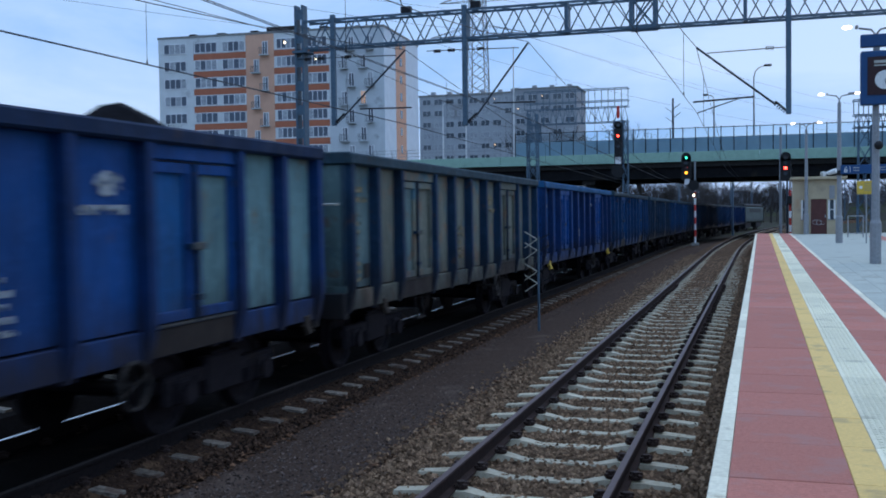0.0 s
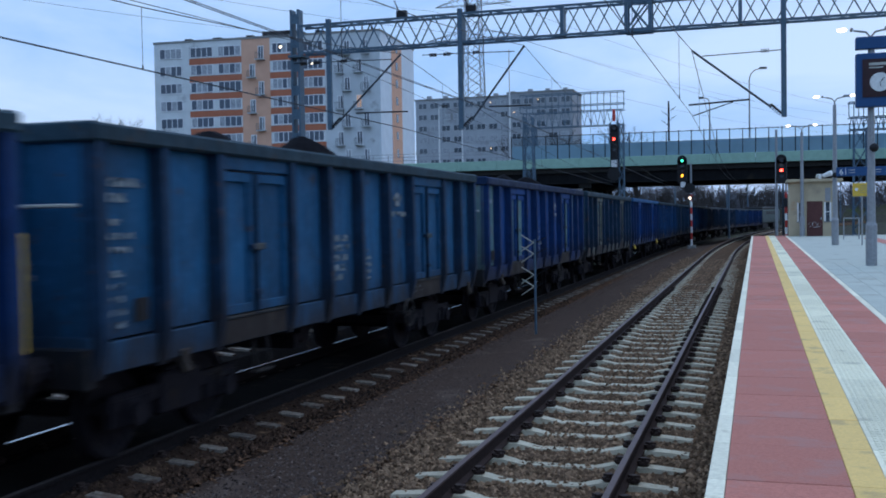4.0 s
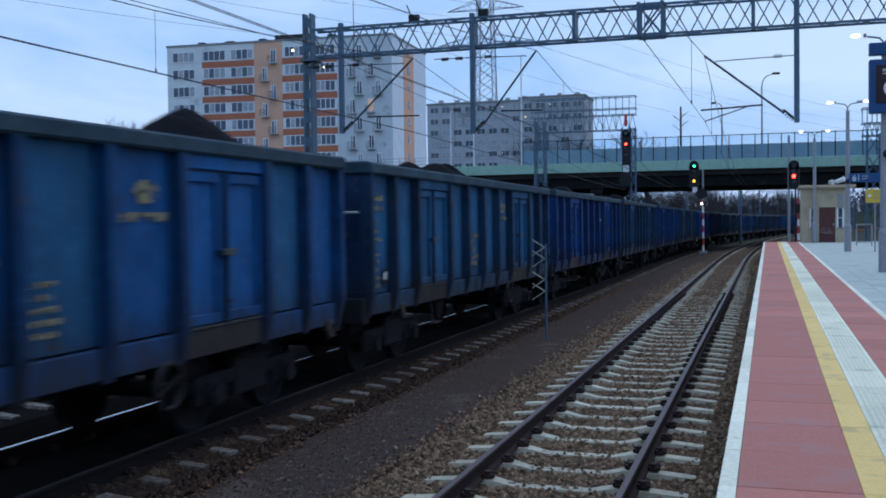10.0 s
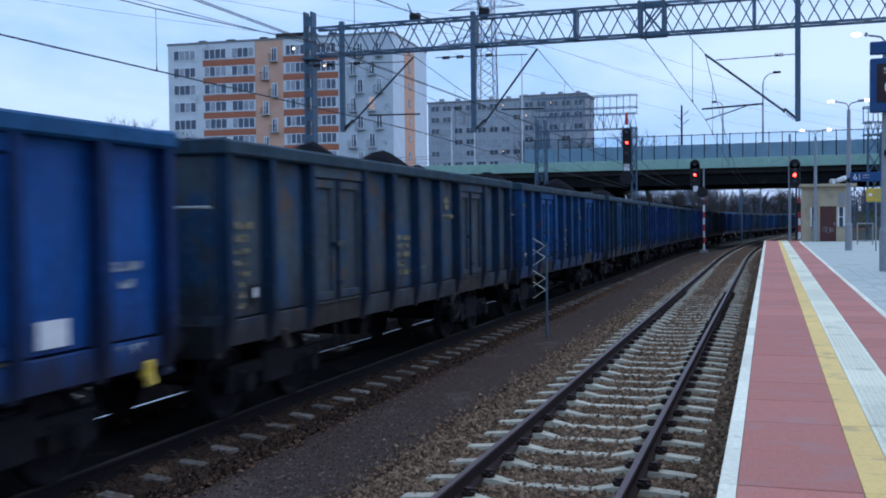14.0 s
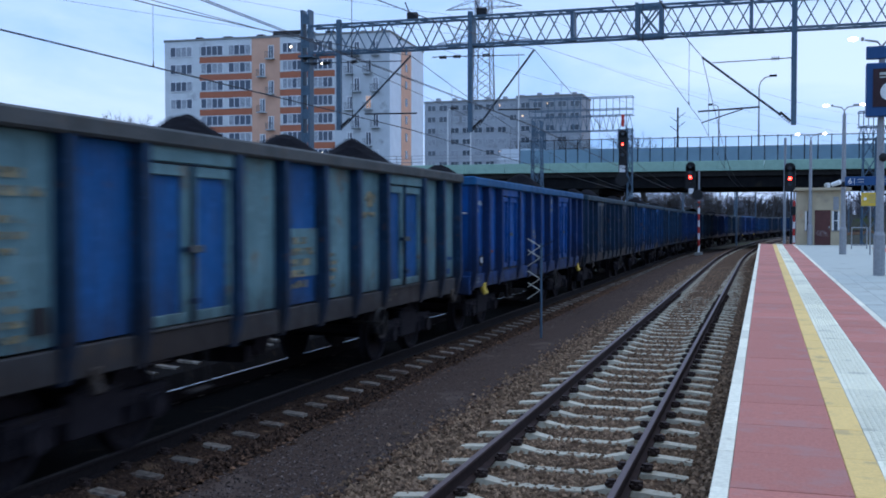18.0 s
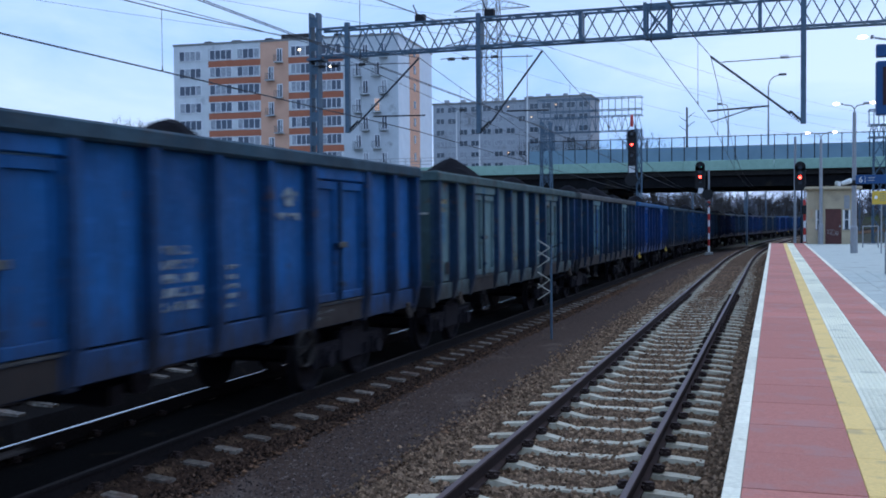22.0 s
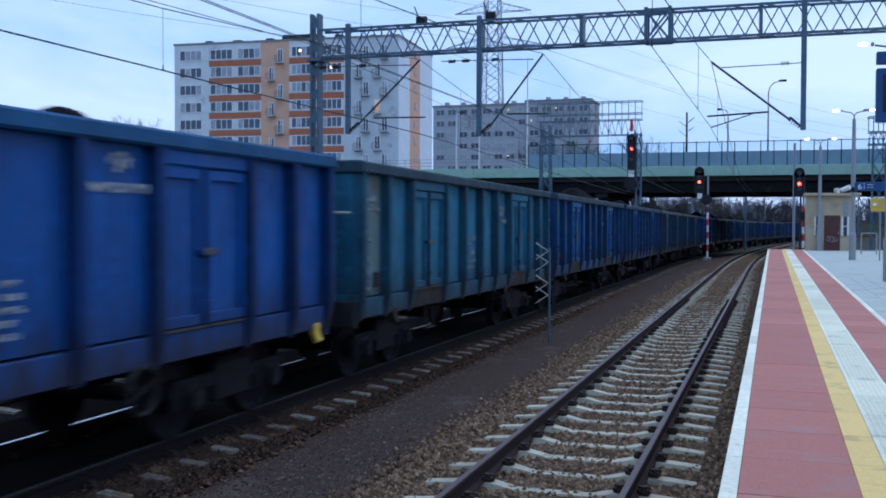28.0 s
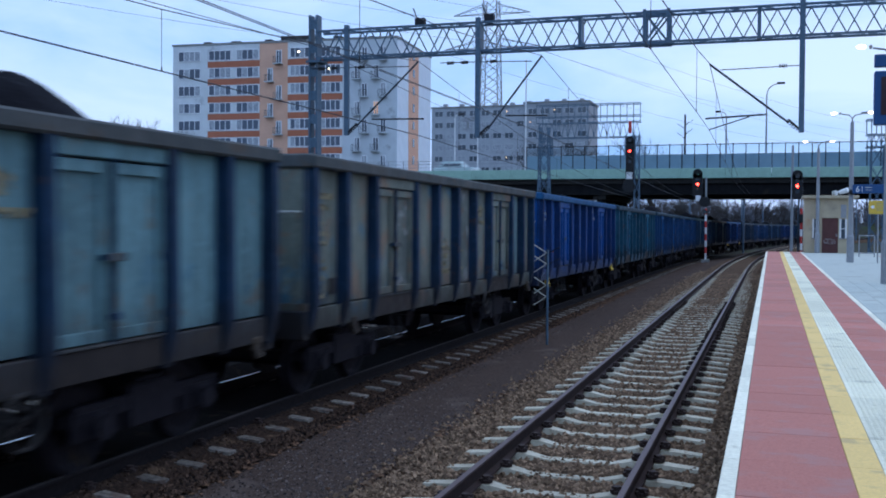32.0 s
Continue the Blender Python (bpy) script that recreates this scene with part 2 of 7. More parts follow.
M["room_lamp"] = glow("room_lamp", (1.0, 0.62, 0.34), 1.3)
M["signal_green"] = glow("signal_green", (0.05, 1.0, 0.55), 2.4)
M["signal_amber"] = glow("signal_amber", (1.0, 0.40, 0.03), 3.4)
M["signal_white"] = glow("signal_white", (1.0, 0.80, 0.58), 3.5)


# ---- mesh helpers ----
def box(bm, x0, x1, y0, y1, z0, z1, bevel=0.0):
    v = bmesh.ops.create_cube(bm, size=1.0)["verts"]
    bmesh.ops.scale(bm, vec=(abs(x1 - x0), abs(y1 - y0), abs(z1 - z0)), verts=v)
    bmesh.ops.translate(bm, vec=((x0 + x1) / 2, (y0 + y1) / 2, (z0 + z1) / 2), verts=v)
    if bevel:
        es = {e for w in v for e in w.link_edges}
        bmesh.ops.bevel(bm, geom=list(es), offset=bevel, segments=1, affect="EDGES", profile=0.7)
    return bm


def rod(bm, a, b, r, sides=6, r2=None):
    """A round bar from a to b."""
    a, b = Vector(a), Vector(b)
    d = b - a
    m = Matrix.Translation((a + b) / 2) @ d.to_track_quat("Z", "Y").to_matrix().to_4x4()
    bmesh.ops.create_cone(bm, cap_ends=True, segments=sides, radius1=r, radius2=r if r2 is None else r2, depth=d.length, matrix=m)
    return bm


def bar(bm, a, b, w, h):
    """A square bar from a to b."""
    a, b = Vector(a), Vector(b)
    d = b - a
    m = Matrix.Translation((a + b) / 2) @ d.to_track_quat("Z", "Y").to_matrix().to_4x4() @ Matrix.Diagonal((w, h, d.length, 1))
    bmesh.ops.create_cube(bm, size=1.0, matrix=m)
    return bm


def disc(bm, centre, axis, r, depth, sides=16):
    m = Matrix.Translation(centre) @ Vector(axis).to_track_quat("Z", "Y").to_matrix().to_4x4()
    bmesh.ops.create_cone(bm, cap_ends=True, segments=sides, radius1=r, radius2=r, depth=depth, matrix=m)
    return bm


def grid_frame(bm, xs, zs, y0, y1, solid):
    """A flat frame in one piece: the cells of a grid for which solid(i, j) holds, y0 to y1 deep."""
    vs = {}

    def at(i, j, y):
        if (i, j, y) not in vs:
            vs[(i, j, y)] = bm.verts.new((xs[i], y, zs[j]))
        return vs[(i, j, y)]
    cells = {(i, j) for i in range(len(xs) - 1) for j in range(len(zs) - 1) if solid(i, j)}
    for i, j in cells:
        bm.faces.new((at(i, j, y0), at(i + 1, j, y0), at(i + 1, j + 1, y0), at(i, j + 1, y0)))
        bm.faces.new((at(i, j, y1), at(i, j + 1, y1), at(i + 1, j + 1, y1), at(i + 1, j, y1)))
        for di, dj, a, b in ((-1, 0, (0, 0), (0, 1)), (1, 0, (1, 1), (1, 0)), (0, -1, (1, 0), (0, 0)), (0, 1, (0, 1), (1, 1))):
            if (i + di, j + dj) not in cells:
                bm.faces.new((at(i + a[0], j + a[1], y0), at(i + b[0], j + b[1], y0), at(i + b[0], j + b[1], y1), at(i + a[0], j + a[1], y1)))
    bmesh.ops.recalc_face_normals(bm, faces=bm.faces)
    return bm


def mesh_of(name, bm, mat):
    me = bpy.data.meshes.new(name)
    bm.to_mesh(me)
    bm.free()
    me.materials.append(mat)
    return me


def part(name, bm, mat, parent, label=""):
    ob = new(name, mesh_of(name, bm, mat))
    ob.parent = parent
    if label:
        tagged(ob, label)
    return ob


def piece(name, me, parent, m=None, mat=None, label=""):
    """An object of its own on a shared mesh."""
    ob = new(name, me)
    ob.parent = parent
    if m is not None:
        ob.matrix_basis = m
    if mat is not None:
        ob.material_slots[0].link = "OBJECT"
        ob.material_slots[0].material = mat
    if label:
        tagged(ob, label)
    return ob


def thing(name, label, category, place=(0, 0, 0), group="", kind=""):
    ob = new(name)
    ob.location = place
    ob.empty_display_size = 0.3
    return tagged(ob, label, category, group, kind)


def plain(name, bm, mat, label, category, group="", kind=""):
    return tagged(new(name, mesh_of(name, bm, mat)), label, category, group, kind)


def raw(name, verts, faces, mat, label="", category="", kind=""):
    me = bpy.data.meshes.new(name)
    me.from_pydata(verts, [], faces)
    me.materials.append(mat)
    return tagged(new(name, me), label, category, "", kind)


# ---- the line of the tracks ----
BEND, CENTRE = 56.0, 643.0     # where the curve begins, and its centre's x
TRACKS = (-1.98, -7.02, -11.0)   # axes of the three tracks on the straight


def fall(axis, s):
    """The train's track and the one behind it sink gently towards the bridge."""
    return -0.0052 * (min(s, 150.0) - 12.0) if axis < -6 and s > 12 else 0.0


def bend_of(axis):
    return BEND + 10.0 if axis < -6 else BEND


def on_track(axis, s, side=0.0):
    """Place and heading (radians, to the right) at s metres along a track."""
    r, start = CENTRE - axis, bend_of(axis)
    if s <= start:
        return Vector((axis + side, s, fall(axis, s))), 0.0
    a = (s - start) / r
    return Vector((CENTRE - (r - side) * math.cos(a), start + (r - side) * math.sin(a), fall(axis, s))), a


def sweep(axis, outline, s0, s1, step):
    """An outline of (side, height) carried along a track: vertices and faces."""
    stops = [s0]
    while stops[-1] < s1 - 0.01:
        s = stops[-1]
        stops.append(min(s1, 12.0 if s < 12 else (bend_of(axis) if s < bend_of(axis) else s + step)))
    verts, faces, n = [], [], len(outline)
    for s in stops:
        for side, z in outline:
            p, _ = on_track(axis, s, side)
            verts.append((p.x, p.y, p.z + z))
    for i in range(len(stops) - 1):
        for j in range(n):
            k = (j + 1) % n
            faces.append((i * n + j, i * n + k, (i + 1) * n + k, (i + 1) * n + j))
    faces.append(tuple(range(n - 1, -1, -1)))
    faces.append(tuple((len(stops) - 1) * n + j for j in range(n)))
    return verts, faces


# ---- ground, tracks ----
def build_ground():
    # one sheet to the horizon, a little below the ballast
    bm = bmesh.new()
    bmesh.ops.create_grid(bm, x_segments=60, y_segments=60, size=1500)
    for v in bm.verts:
        d = max(abs(v.co.x), abs(v.co.y))
        v.co.z = -0.62 + (0.0 if d < 180 else 0.8 * noise.noise(v.co * 0.01))
    plain("ground", bm, M["earth"], "dark bare earth and weeds around the tracks", "ground", kind="structure")
    # flat gravel path between the two nearest tracks
    v, f = sweep(-4.5, [(-2.6, -0.7), (-2.5, -0.31), (-0.6, -0.30), (1.25, -0.29), (1.45, -0.6)], -6, 240, 4)
    lean = (1.0, 1.0, 0.49, 0.0, 0.0)
    v = [(x, y, z + lean[i % 5] * fall(TRACKS[1], y)) for i, (x, y, z) in enumerate(v)]
    raw("gravel_path", v, f, M["gravel"], "dark fine gravel strip between the tracks", "ground", "structure")


def build_ballast():
    for i, axis in enumerate(TRACKS):
        crown = -0.230 if i == 0 else -0.158
        v, f = sweep(axis, [(-2.3, -0.6), (-1.62, -0.25), (-1.0, -0.23), (-0.62, crown), (0.62, crown), (0.95, -0.225), (1.5, -0.245), (1.9, -0.6)], -6, 240, 6)
        raw("ballast_bed", v, f, M["ballast"] if i == 0 else M["shaded_ballast"], "brown crushed stone ballast under the track", "ballast", "structure")


def build_shoulder():
    # fill raised with distance to fit the view: only sleepers' ends and seats bare
    v, f = sweep(TRACKS[0], [(-1.6, -0.4), (-1.3, -0.186), (-0.5, -0.178), (0.5, -0.178), (1.3, -0.186), (1.6, -0.4)], 22, 240, 6)
    v = [(x, y, z - (0.056 if y < 30 else 0.0)) for x, y, z in v]
    raw("ballast_fill", v, f, M["ballast"], "brown ballast fill raised with distance to suit the camera's view", "ballast", "structure")
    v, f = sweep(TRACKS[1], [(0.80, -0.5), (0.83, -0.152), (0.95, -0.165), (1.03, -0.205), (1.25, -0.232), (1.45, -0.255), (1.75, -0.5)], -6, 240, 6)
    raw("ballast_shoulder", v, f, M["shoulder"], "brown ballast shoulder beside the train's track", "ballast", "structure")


RAIL = [(-0.07, -0.172), (-0.065, -0.158), (-0.012, -0.14), (-0.010, -0.045), (-0.036, -0.034), (-0.036, -0.010),
        (-0.028, 0.0), (0.028, 0.0), (0.036, -0.010), (0.036, -0.034), (0.010, -0.045), (0.012, -0.14), (0.065, -0.158), (0.07, -0.172)]


def build_track(n, axis, spacing, first, last, mat_sleeper, head, near):
    track = thing("railway_track", "railway track with steel rails on concrete sleepers", "railway track", (axis, 0, 0), kind="structure")
    for side in (-0.753, 0.753):
        v, f = sweep(axis, [(side + x, z) for x, z in RAIL], -6, 240, 4)
        rail = raw("rail", [(x - axis, y, z) for x, y, z in v], f, M["rail"] if n == 1 else M["shaded_rail"])
        rail.parent = track
        tagged(rail, "rust-brown steel rail")
        # bright running surface; beyond track 1 near rails paint in the dark wagons' reflection
        v, f = sweep(axis, [(side - 0.03, 0.0005), (side - 0.026, 0.004), (side + 0.026, 0.004), (side + 0.03, 0.0005)], -6, 240, 4)
        top = raw("rail_head", [(x - axis, y, z) for x, y, z in v], f, head if n == 1 or side < 0 else M["dark_mirror_head"])
        top.parent = rail
    # one sleeper, lower and narrower in its middle
    def sleeper_mesh():
        bm = bmesh.new()
        rings = []
        for x, z, w in ((-1.28, -0.205, 0.072), (-0.95, -0.178, 0.085), (-0.58, -0.165, 0.088), (-0.36, -0.212, 0.072), (0.36, -0.212, 0.072), (0.58, -0.165, 0.088), (0.95, -0.178, 0.085), (1.28, -0.205, 0.072)):
            rings.append([bm.verts.new((x, -w - 0.05, -0.36)), bm.verts.new((x, -w, z)), bm.verts.new((x, w, z)), bm.verts.new((x, w + 0.05, -0.36))])
        for p, q in zip(rings, rings[1:]):
            for k in range(4):
                n2 = (k + 1) % 4
                bm.faces.new((p[k], p[n2], q[n2], q[k]))
        bm.faces.new(rings[0][::-1])
        bm.faces.new(rings[-1])
        bmesh.ops.recalc_face_normals(bm, faces=bm.faces)
        return mesh_of("sleeper", bm, mat_sleeper)

    def clip_mesh():
        bm = bmesh.new()
        disc(bm, (0, 0, -0.145), (0, 0, 1), 0.062, 0.03, 8)
        disc(bm, (0, 0, -0.115), (0, 0, 1), 0.04, 0.05, 8)
        bar(bm, (-0.05, -0.05, -0.13), (0.05, 0.06, -0.12), 0.03, 0.03)
        bar(bm, (0.05, -0.05, -0.13), (-0.05, 0.06, -0.12), 0.03, 0.03)
        return mesh_of("rail_clip", bm, M["clip"])

    me, clip = sleeper_mesh(), clip_mesh()
    rng = random.Random(n)
    count, s = 0, first
    far_v, far_f = [], []
    while s < last:
        p, a = on_track(axis, s)
        m = Matrix.Translation((p.x - axis + rng.uniform(-0.02, 0.02), p.y, p.z + rng.uniform(-0.006, 0.006))) @ Matrix.Rotation(-a + rng.uniform(-0.008, 0.008), 4, "Z")
        ob = piece("sleeper", me, track, m)
        if count < near:
            for x in (-0.87, -0.64, 0.64, 0.87):
                piece("rail_clip", clip, ob, Matrix.Translation((x, 0, 0)))
        count += 1
        s += spacing
    return track


def build_tracks():
    build_track(1, TRACKS[0], 0.721, 9.61 - 0.721 * 20, 150, M["sleeper"], M["rail_head"], 55)
    build_track(2, TRACKS[1], 0.674, 8.80 - 0.674 * 21, 150, M["old_sleeper"], M["worn_head"], 26)
    build_track(3, TRACKS[2], 0.70, 5.0 - 0.70 * 14, 90, M["old_sleeper"], M["worn_head"], 0)


def scatter(name, count, spot, size, mat, label, seed, flat=0.7, lift=0.0):
    """Loose stones or leaves as one body of many small pieces."""
    rng = np.random.default_rng(seed)
    base = np.array([(1, 0, -0.35), (-0.5, 0.87, -0.35), (-0.5, -0.87, -0.35), (0.25, 0.1, 0.75), (-0.35, -0.2, 0.6)])
    tri = np.array([(0, 1, 3), (1, 4, 3), (1, 2, 4), (2, 0, 3), (2, 3, 4), (0, 2, 1)])
    pts = np.array([spot(rng) for _ in range(count)])
    if lift:
        pts[:, 2] += np.clip((pts[:, 1] - 25) / 31, 0, 1) * lift
    turn = rng.uniform(0, 6.283, count)
    sz = rng.uniform(size[0], size[1], (count, 1))
    shape = base[None] * (1 + rng.uniform(-0.35, 0.35, (count, 5, 3)))
    c, s = np.cos(turn)[:, None], np.sin(turn)[:, None]
    x = shape[:, :, 0] * c - shape[:, :, 1] * s
    y = shape[:, :, 0] * s + shape[:, :, 1] * c
    v = np.stack([x * sz + pts[:, :1], y * sz + pts[:, 1:2], shape[:, :, 2] * sz * flat + pts[:, 2:3]], -1).reshape(-1, 3)
    f = (tri[None] + 5 * np.arange(count)[:, None, None]).reshape(-1, 3)
    return raw(name, v.tolist(), f.tolist(), mat, label, name.replace("_", " "), "stuff")


def near_far(rng, a, b):
    """A distance along the track that comes thicker towards its start."""
    return a * (b / a) ** rng.random()


def low(axis, x, y, z):
    return x, y, z + fall(axis, y)


def on_path(x, y, up):
    """A spot on the gravel path, which leans towards the train's track."""
    t = min(1.0, max(0.0, (-3.25 - x) / 3.75))
    return x, y, -0.29 + t * (-0.02 + fall(TRACKS[1], y)) + up


def strewn(axis, r):
    """A stone on the shoulder, which slopes away from the rail."""
    side = r.uniform(0.82, 1.62)
    sunk = 0.03 if 0.99 < side < 1.34 else 0.0
    return low(axis, axis + side, near_far(r, 4.5, 45), -0.158 - 0.115 * (side - 0.82) - sunk + r.uniform(-0.03, 0.012))


def build_stones():
    ax = TRACKS[0]
    scatter("ballast_stones", 40000, lambda r: (ax + r.uniform(-1.75, 1.7), near_far(r, 4.5, 56), -0.222 + r.uniform(-0.02, 0.016)), (0.018, 0.048), M["stone"],
            "loose brown and grey ballast stones between the sleepers", 3, lift=0.042)
    scatter("near_ballast_stones", 9000, lambda r: (ax + r.uniform(-1.75, 1.7), r.uniform(-5.8, 4.6), -0.222 + r.uniform(-0.02, 0.016)), (0.018, 0.048), M["stone"],
            "loose brown and grey ballast stones between the sleepers", 13)
    scatter("ballast_shoulder_stones", 14000, lambda r: (ax - 1.45 - abs(r.normal(0, 0.26)), near_far(r, 4.5, 60), -0.275 + r.uniform(-0.03, 0.03)), (0.02, 0.045), M["stone"],
            "brown ballast stones spilling down the shoulder", 4)
    ax = TRACKS[1]
    scatter("track_bed_stones", 16000, lambda r: strewn(ax, r), (0.018, 0.04), M["bed_stone"],
            "dull brown ballast stones beside the rail", 5)
    scatter("gravel_chips", 22000, lambda r: on_path(r.uniform(-5.6, -3.4), near_far(r, 5, 45), r.uniform(-0.004, 0.006)), (0.007, 0.024), M["chip"],
            "small dark gravel chips on the path", 6)
    scatter("dry_leaves", 6500, lambda r: on_path((-5.62 + r.normal(0, 0.14)) if r.random() < 0.72 else (-3.70 + r.normal(0, 0.16)), near_far(r, 5, 45), 0.02 + r.uniform(-0.01, 0.03)), (0.02, 0.05), M["leaf_litter"],
            "dry brown leaves and dead grass along the ballast", 7, 0.4)


# ---- platform ----
PLAT_END = 67.6
STRIPS = (("edge_slab", -0.294, -0.185), ("red_slab", -0.185, 0.525), ("yellow_slab", 0.525, 0.735), ("white_slab", 0.735, 1.107), ("red_slab", 1.107, 1.722), ("edge_slab", 1.722, 1.83))


def build_platform():
    bm = bmesh.new()
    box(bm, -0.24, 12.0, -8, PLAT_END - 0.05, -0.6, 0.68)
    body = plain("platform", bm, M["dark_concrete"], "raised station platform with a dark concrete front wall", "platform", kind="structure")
    gap = 0.008
    rng = random.Random(5)
    for name, x0, x1 in STRIPS:
        long = 1.0
        bm = bmesh.new()
        box(bm, x0 + 0.0015, x1 - 0.0015, gap / 2, long - gap / 2, 0.675, 0.76, 0.004)
        if name == "white_slab":
            # raised guide studs
            for i in range(7):
                x = x0 + 0.03 + (x1 - x0 - 0.06) * (i + 0.5) / 7
                for j in range(12):
                    y = (j + 0.5) / 12
                    box(bm, x - 0.014, x + 0.014, y - 0.028, y + 0.028, 0.758, 0.765)
        me = mesh_of(name, bm, M[name])
        s = -4.67
        while s < PLAT_END - 0.9:
            piece(name, me, body, Matrix.Translation((0, s, rng.uniform(-0.0015, 0.0015))))
            s += long
    # grey pavers: the strip beside the red one piece by piece, the rest joined
    bm = bmesh.new()
    box(bm, 1.834, 12.0, -7.9, PLAT_END - 0.05, 0.67, 0.752)
    part("paving", bm, M["grey_paver"], body, "plain grey concrete paving")
    bm = bmesh.new()
    box(bm, 0.003, 0.397, 0.003, 0.397, 0.66, 0.758, 0.004)
    me = mesh_of("paver", bm, M["grey_paver"])
    for i in range(6):
        for j in range(48):
            piece("paver", me, body, Matrix.Translation((1.834 + 0.4 * i, 14.0 + 0.4 * j, rng.uniform(-0.001, 0.001))))


# ---- bridge ----
BRIDGE = 88.0


def build_bridge():
    y = BRIDGE
    b = thing("road_bridge", "grey road bridge with pale green edge beam and glass noise barrier", "bridge", (0, y, 0))
    bm = bmesh.new()
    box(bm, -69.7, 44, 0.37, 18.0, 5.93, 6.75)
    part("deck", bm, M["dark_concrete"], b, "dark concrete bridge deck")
    M["pale_green"] = material("pale_green", (0.30, 0.46, 0.36), 0.8, second=(0.25, 0.39, 0.31), grain=2, stain=(0.2, 0.3, 0.25), stain_scale=0.6, stain_at=0.6, bump=0.1)
    for i in range(31):
        x = -69.7 + i * 3.667
        bm = bmesh.new()
        box(bm, x + 0.008, x + 3.66, 0, 0.37, 6.34, 7.18, 0.025)
        part("edge_beam", bm, M["pale_green"], b, "pale green painted edge beam")
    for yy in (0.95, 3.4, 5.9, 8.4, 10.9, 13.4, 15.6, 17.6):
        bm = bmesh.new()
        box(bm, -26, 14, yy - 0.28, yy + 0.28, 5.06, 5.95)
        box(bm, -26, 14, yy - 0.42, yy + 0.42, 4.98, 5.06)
        part("girder", bm, M["girder_shade"], b, "dark girder under the deck")
    # the right abutment is unseen, set in close to block side light
    for x in (-26.7, 14.3):
        bm = bmesh.new()
        box(bm, x - 0.75, x + 0.75, 0.2, 18.2, -0.6, 5.94)
        part("abutment", bm, M["concrete"], b, "stained concrete abutment")
    for yy in (2.0, 5.5, 9.0, 12.5, 16.0):
        bm = bmesh.new()
        rod(bm, (-14.3, yy, -0.6), (-14.3, yy, 4.65), 0.4, 14)
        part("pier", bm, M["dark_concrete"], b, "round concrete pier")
    # added wall, hidden by the hut, that keeps light out from the right
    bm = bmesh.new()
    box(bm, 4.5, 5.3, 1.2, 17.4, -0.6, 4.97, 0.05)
    part("pier_wall", bm, M["dark_concrete"], b, "added wall hidden by the hut, blocking light under the deck")
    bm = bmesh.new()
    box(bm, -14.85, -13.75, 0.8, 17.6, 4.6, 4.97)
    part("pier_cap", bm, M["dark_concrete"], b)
    # noise barrier: posts, frosted lower panes, clear upper panes
    frosted = window_glass("tinted_pane", (0.15, 0.27, 0.33))
    frosted.node_tree.nodes["Principled BSDF"].inputs["Roughness"].default_value = 0.4
    nt = frosted.node_tree
    tint_noise = nt.nodes.new("ShaderNodeTexNoise")
    tint_noise.inputs["Scale"].default_value, tint_noise.inputs["Detail"].default_value = 0.9, 6
    where = nt.nodes.new("ShaderNodeTexCoord")
    info = nt.nodes.new("ShaderNodeObjectInfo")
    shift = nt.nodes.new("ShaderNodeVectorMath")
    spread = nt.nodes.new("ShaderNodeMath")
    spread.operation, spread.inputs[1].default_value = "MULTIPLY", 30.0
    nt.links.new(info.outputs["Random"], spread.inputs[0])
    nt.links.new(where.outputs["Object"], shift.inputs[0])
    nt.links.new(spread.outputs[0], shift.inputs[1])
    nt.links.new(shift.outputs[0], tint_noise.inputs[0])
    mix = nt.nodes.new("ShaderNodeMix")
    mix.data_type = "RGBA"
    mix.inputs["A"].default_value, mix.inputs["B"].default_value = (0.10, 0.19, 0.24, 1), (0.19, 0.33, 0.40, 1)
    nt.links.new(tint_noise.outputs[0], mix.inputs[0])
    nt.links.new(mix.outputs["Result"], nt.nodes["Principled BSDF"].inputs["Base Color"])
    clear = bpy.data.materials.new("clear_pane")
    clear.use_nodes = True
    n = clear.node_tree.nodes["Principled BSDF"]
    n.inputs["Base Color"].default_value = (0.75, 0.85, 0.9, 1)
    n.inputs["Transmission Weight"].default_value = 1.0
    n.inputs["Roughness"].default_value = 0.02
    n.inputs["IOR"].default_value = 1.02
    bm = bmesh.new()
    box(bm, -0.035, 0.035, 0.11, 0.22, 7.16, 9.25)
    post = mesh_of("barrier_post", bm, M["dark_steel"])
    bm = bmesh.new()
    box(bm, 0.037, 0.997, 0.147, 0.177, 7.185, 8.37)
    low_pane = mesh_of("barrier_pane", bm, frosted)
    bm = bmesh.new()
    box(bm, 0.037, 0.997, 0.147, 0.162, 8.378, 9.14)
    high_pane = mesh_of("clear_pane", bm, clear)
    bm = bmesh.new()
    box(bm, 0.037, 0.997, 0.14, 0.184, 9.14, 9.20)
    rail = mesh_of("barrier_rail", bm, M["dark_steel"])
    for i in range(-20, 26):
        at = Matrix.Translation((i * 1.034, 0, 0))
        piece("barrier_post", post, b, at)
        piece("barrier_pane", low_pane, b, at)
        pane = piece("clear_pane", high_pane, b, at)
        pane.visible_shadow = False
        piece("barrier_rail", rail, b, at)
    # open railing further along the approach
    bm = bmesh.new()
    box(bm, -0.022, 0.022, 0.073, 0.117, 7.16, 8.04)
    post = mesh_of("railing_post", bm, M["galvanised"])
    bm = bmesh.new()
    for z in (7.45, 7.75, 8.03):
        box(bm, 0.022, 1.445, 0.08, 0.11, z, z + 0.037)
    rails = mesh_of("railing", bm, M["galvanised"])
    for i in range(-45, -14):
        piece("railing_post", post, b, Matrix.Translation((i * 1.467, 0, 0)))
        piece("railing", rails, b, Matrix.Translation((i * 1.467, 0, 0)))
    # far side barrier
    bm = bmesh.new()
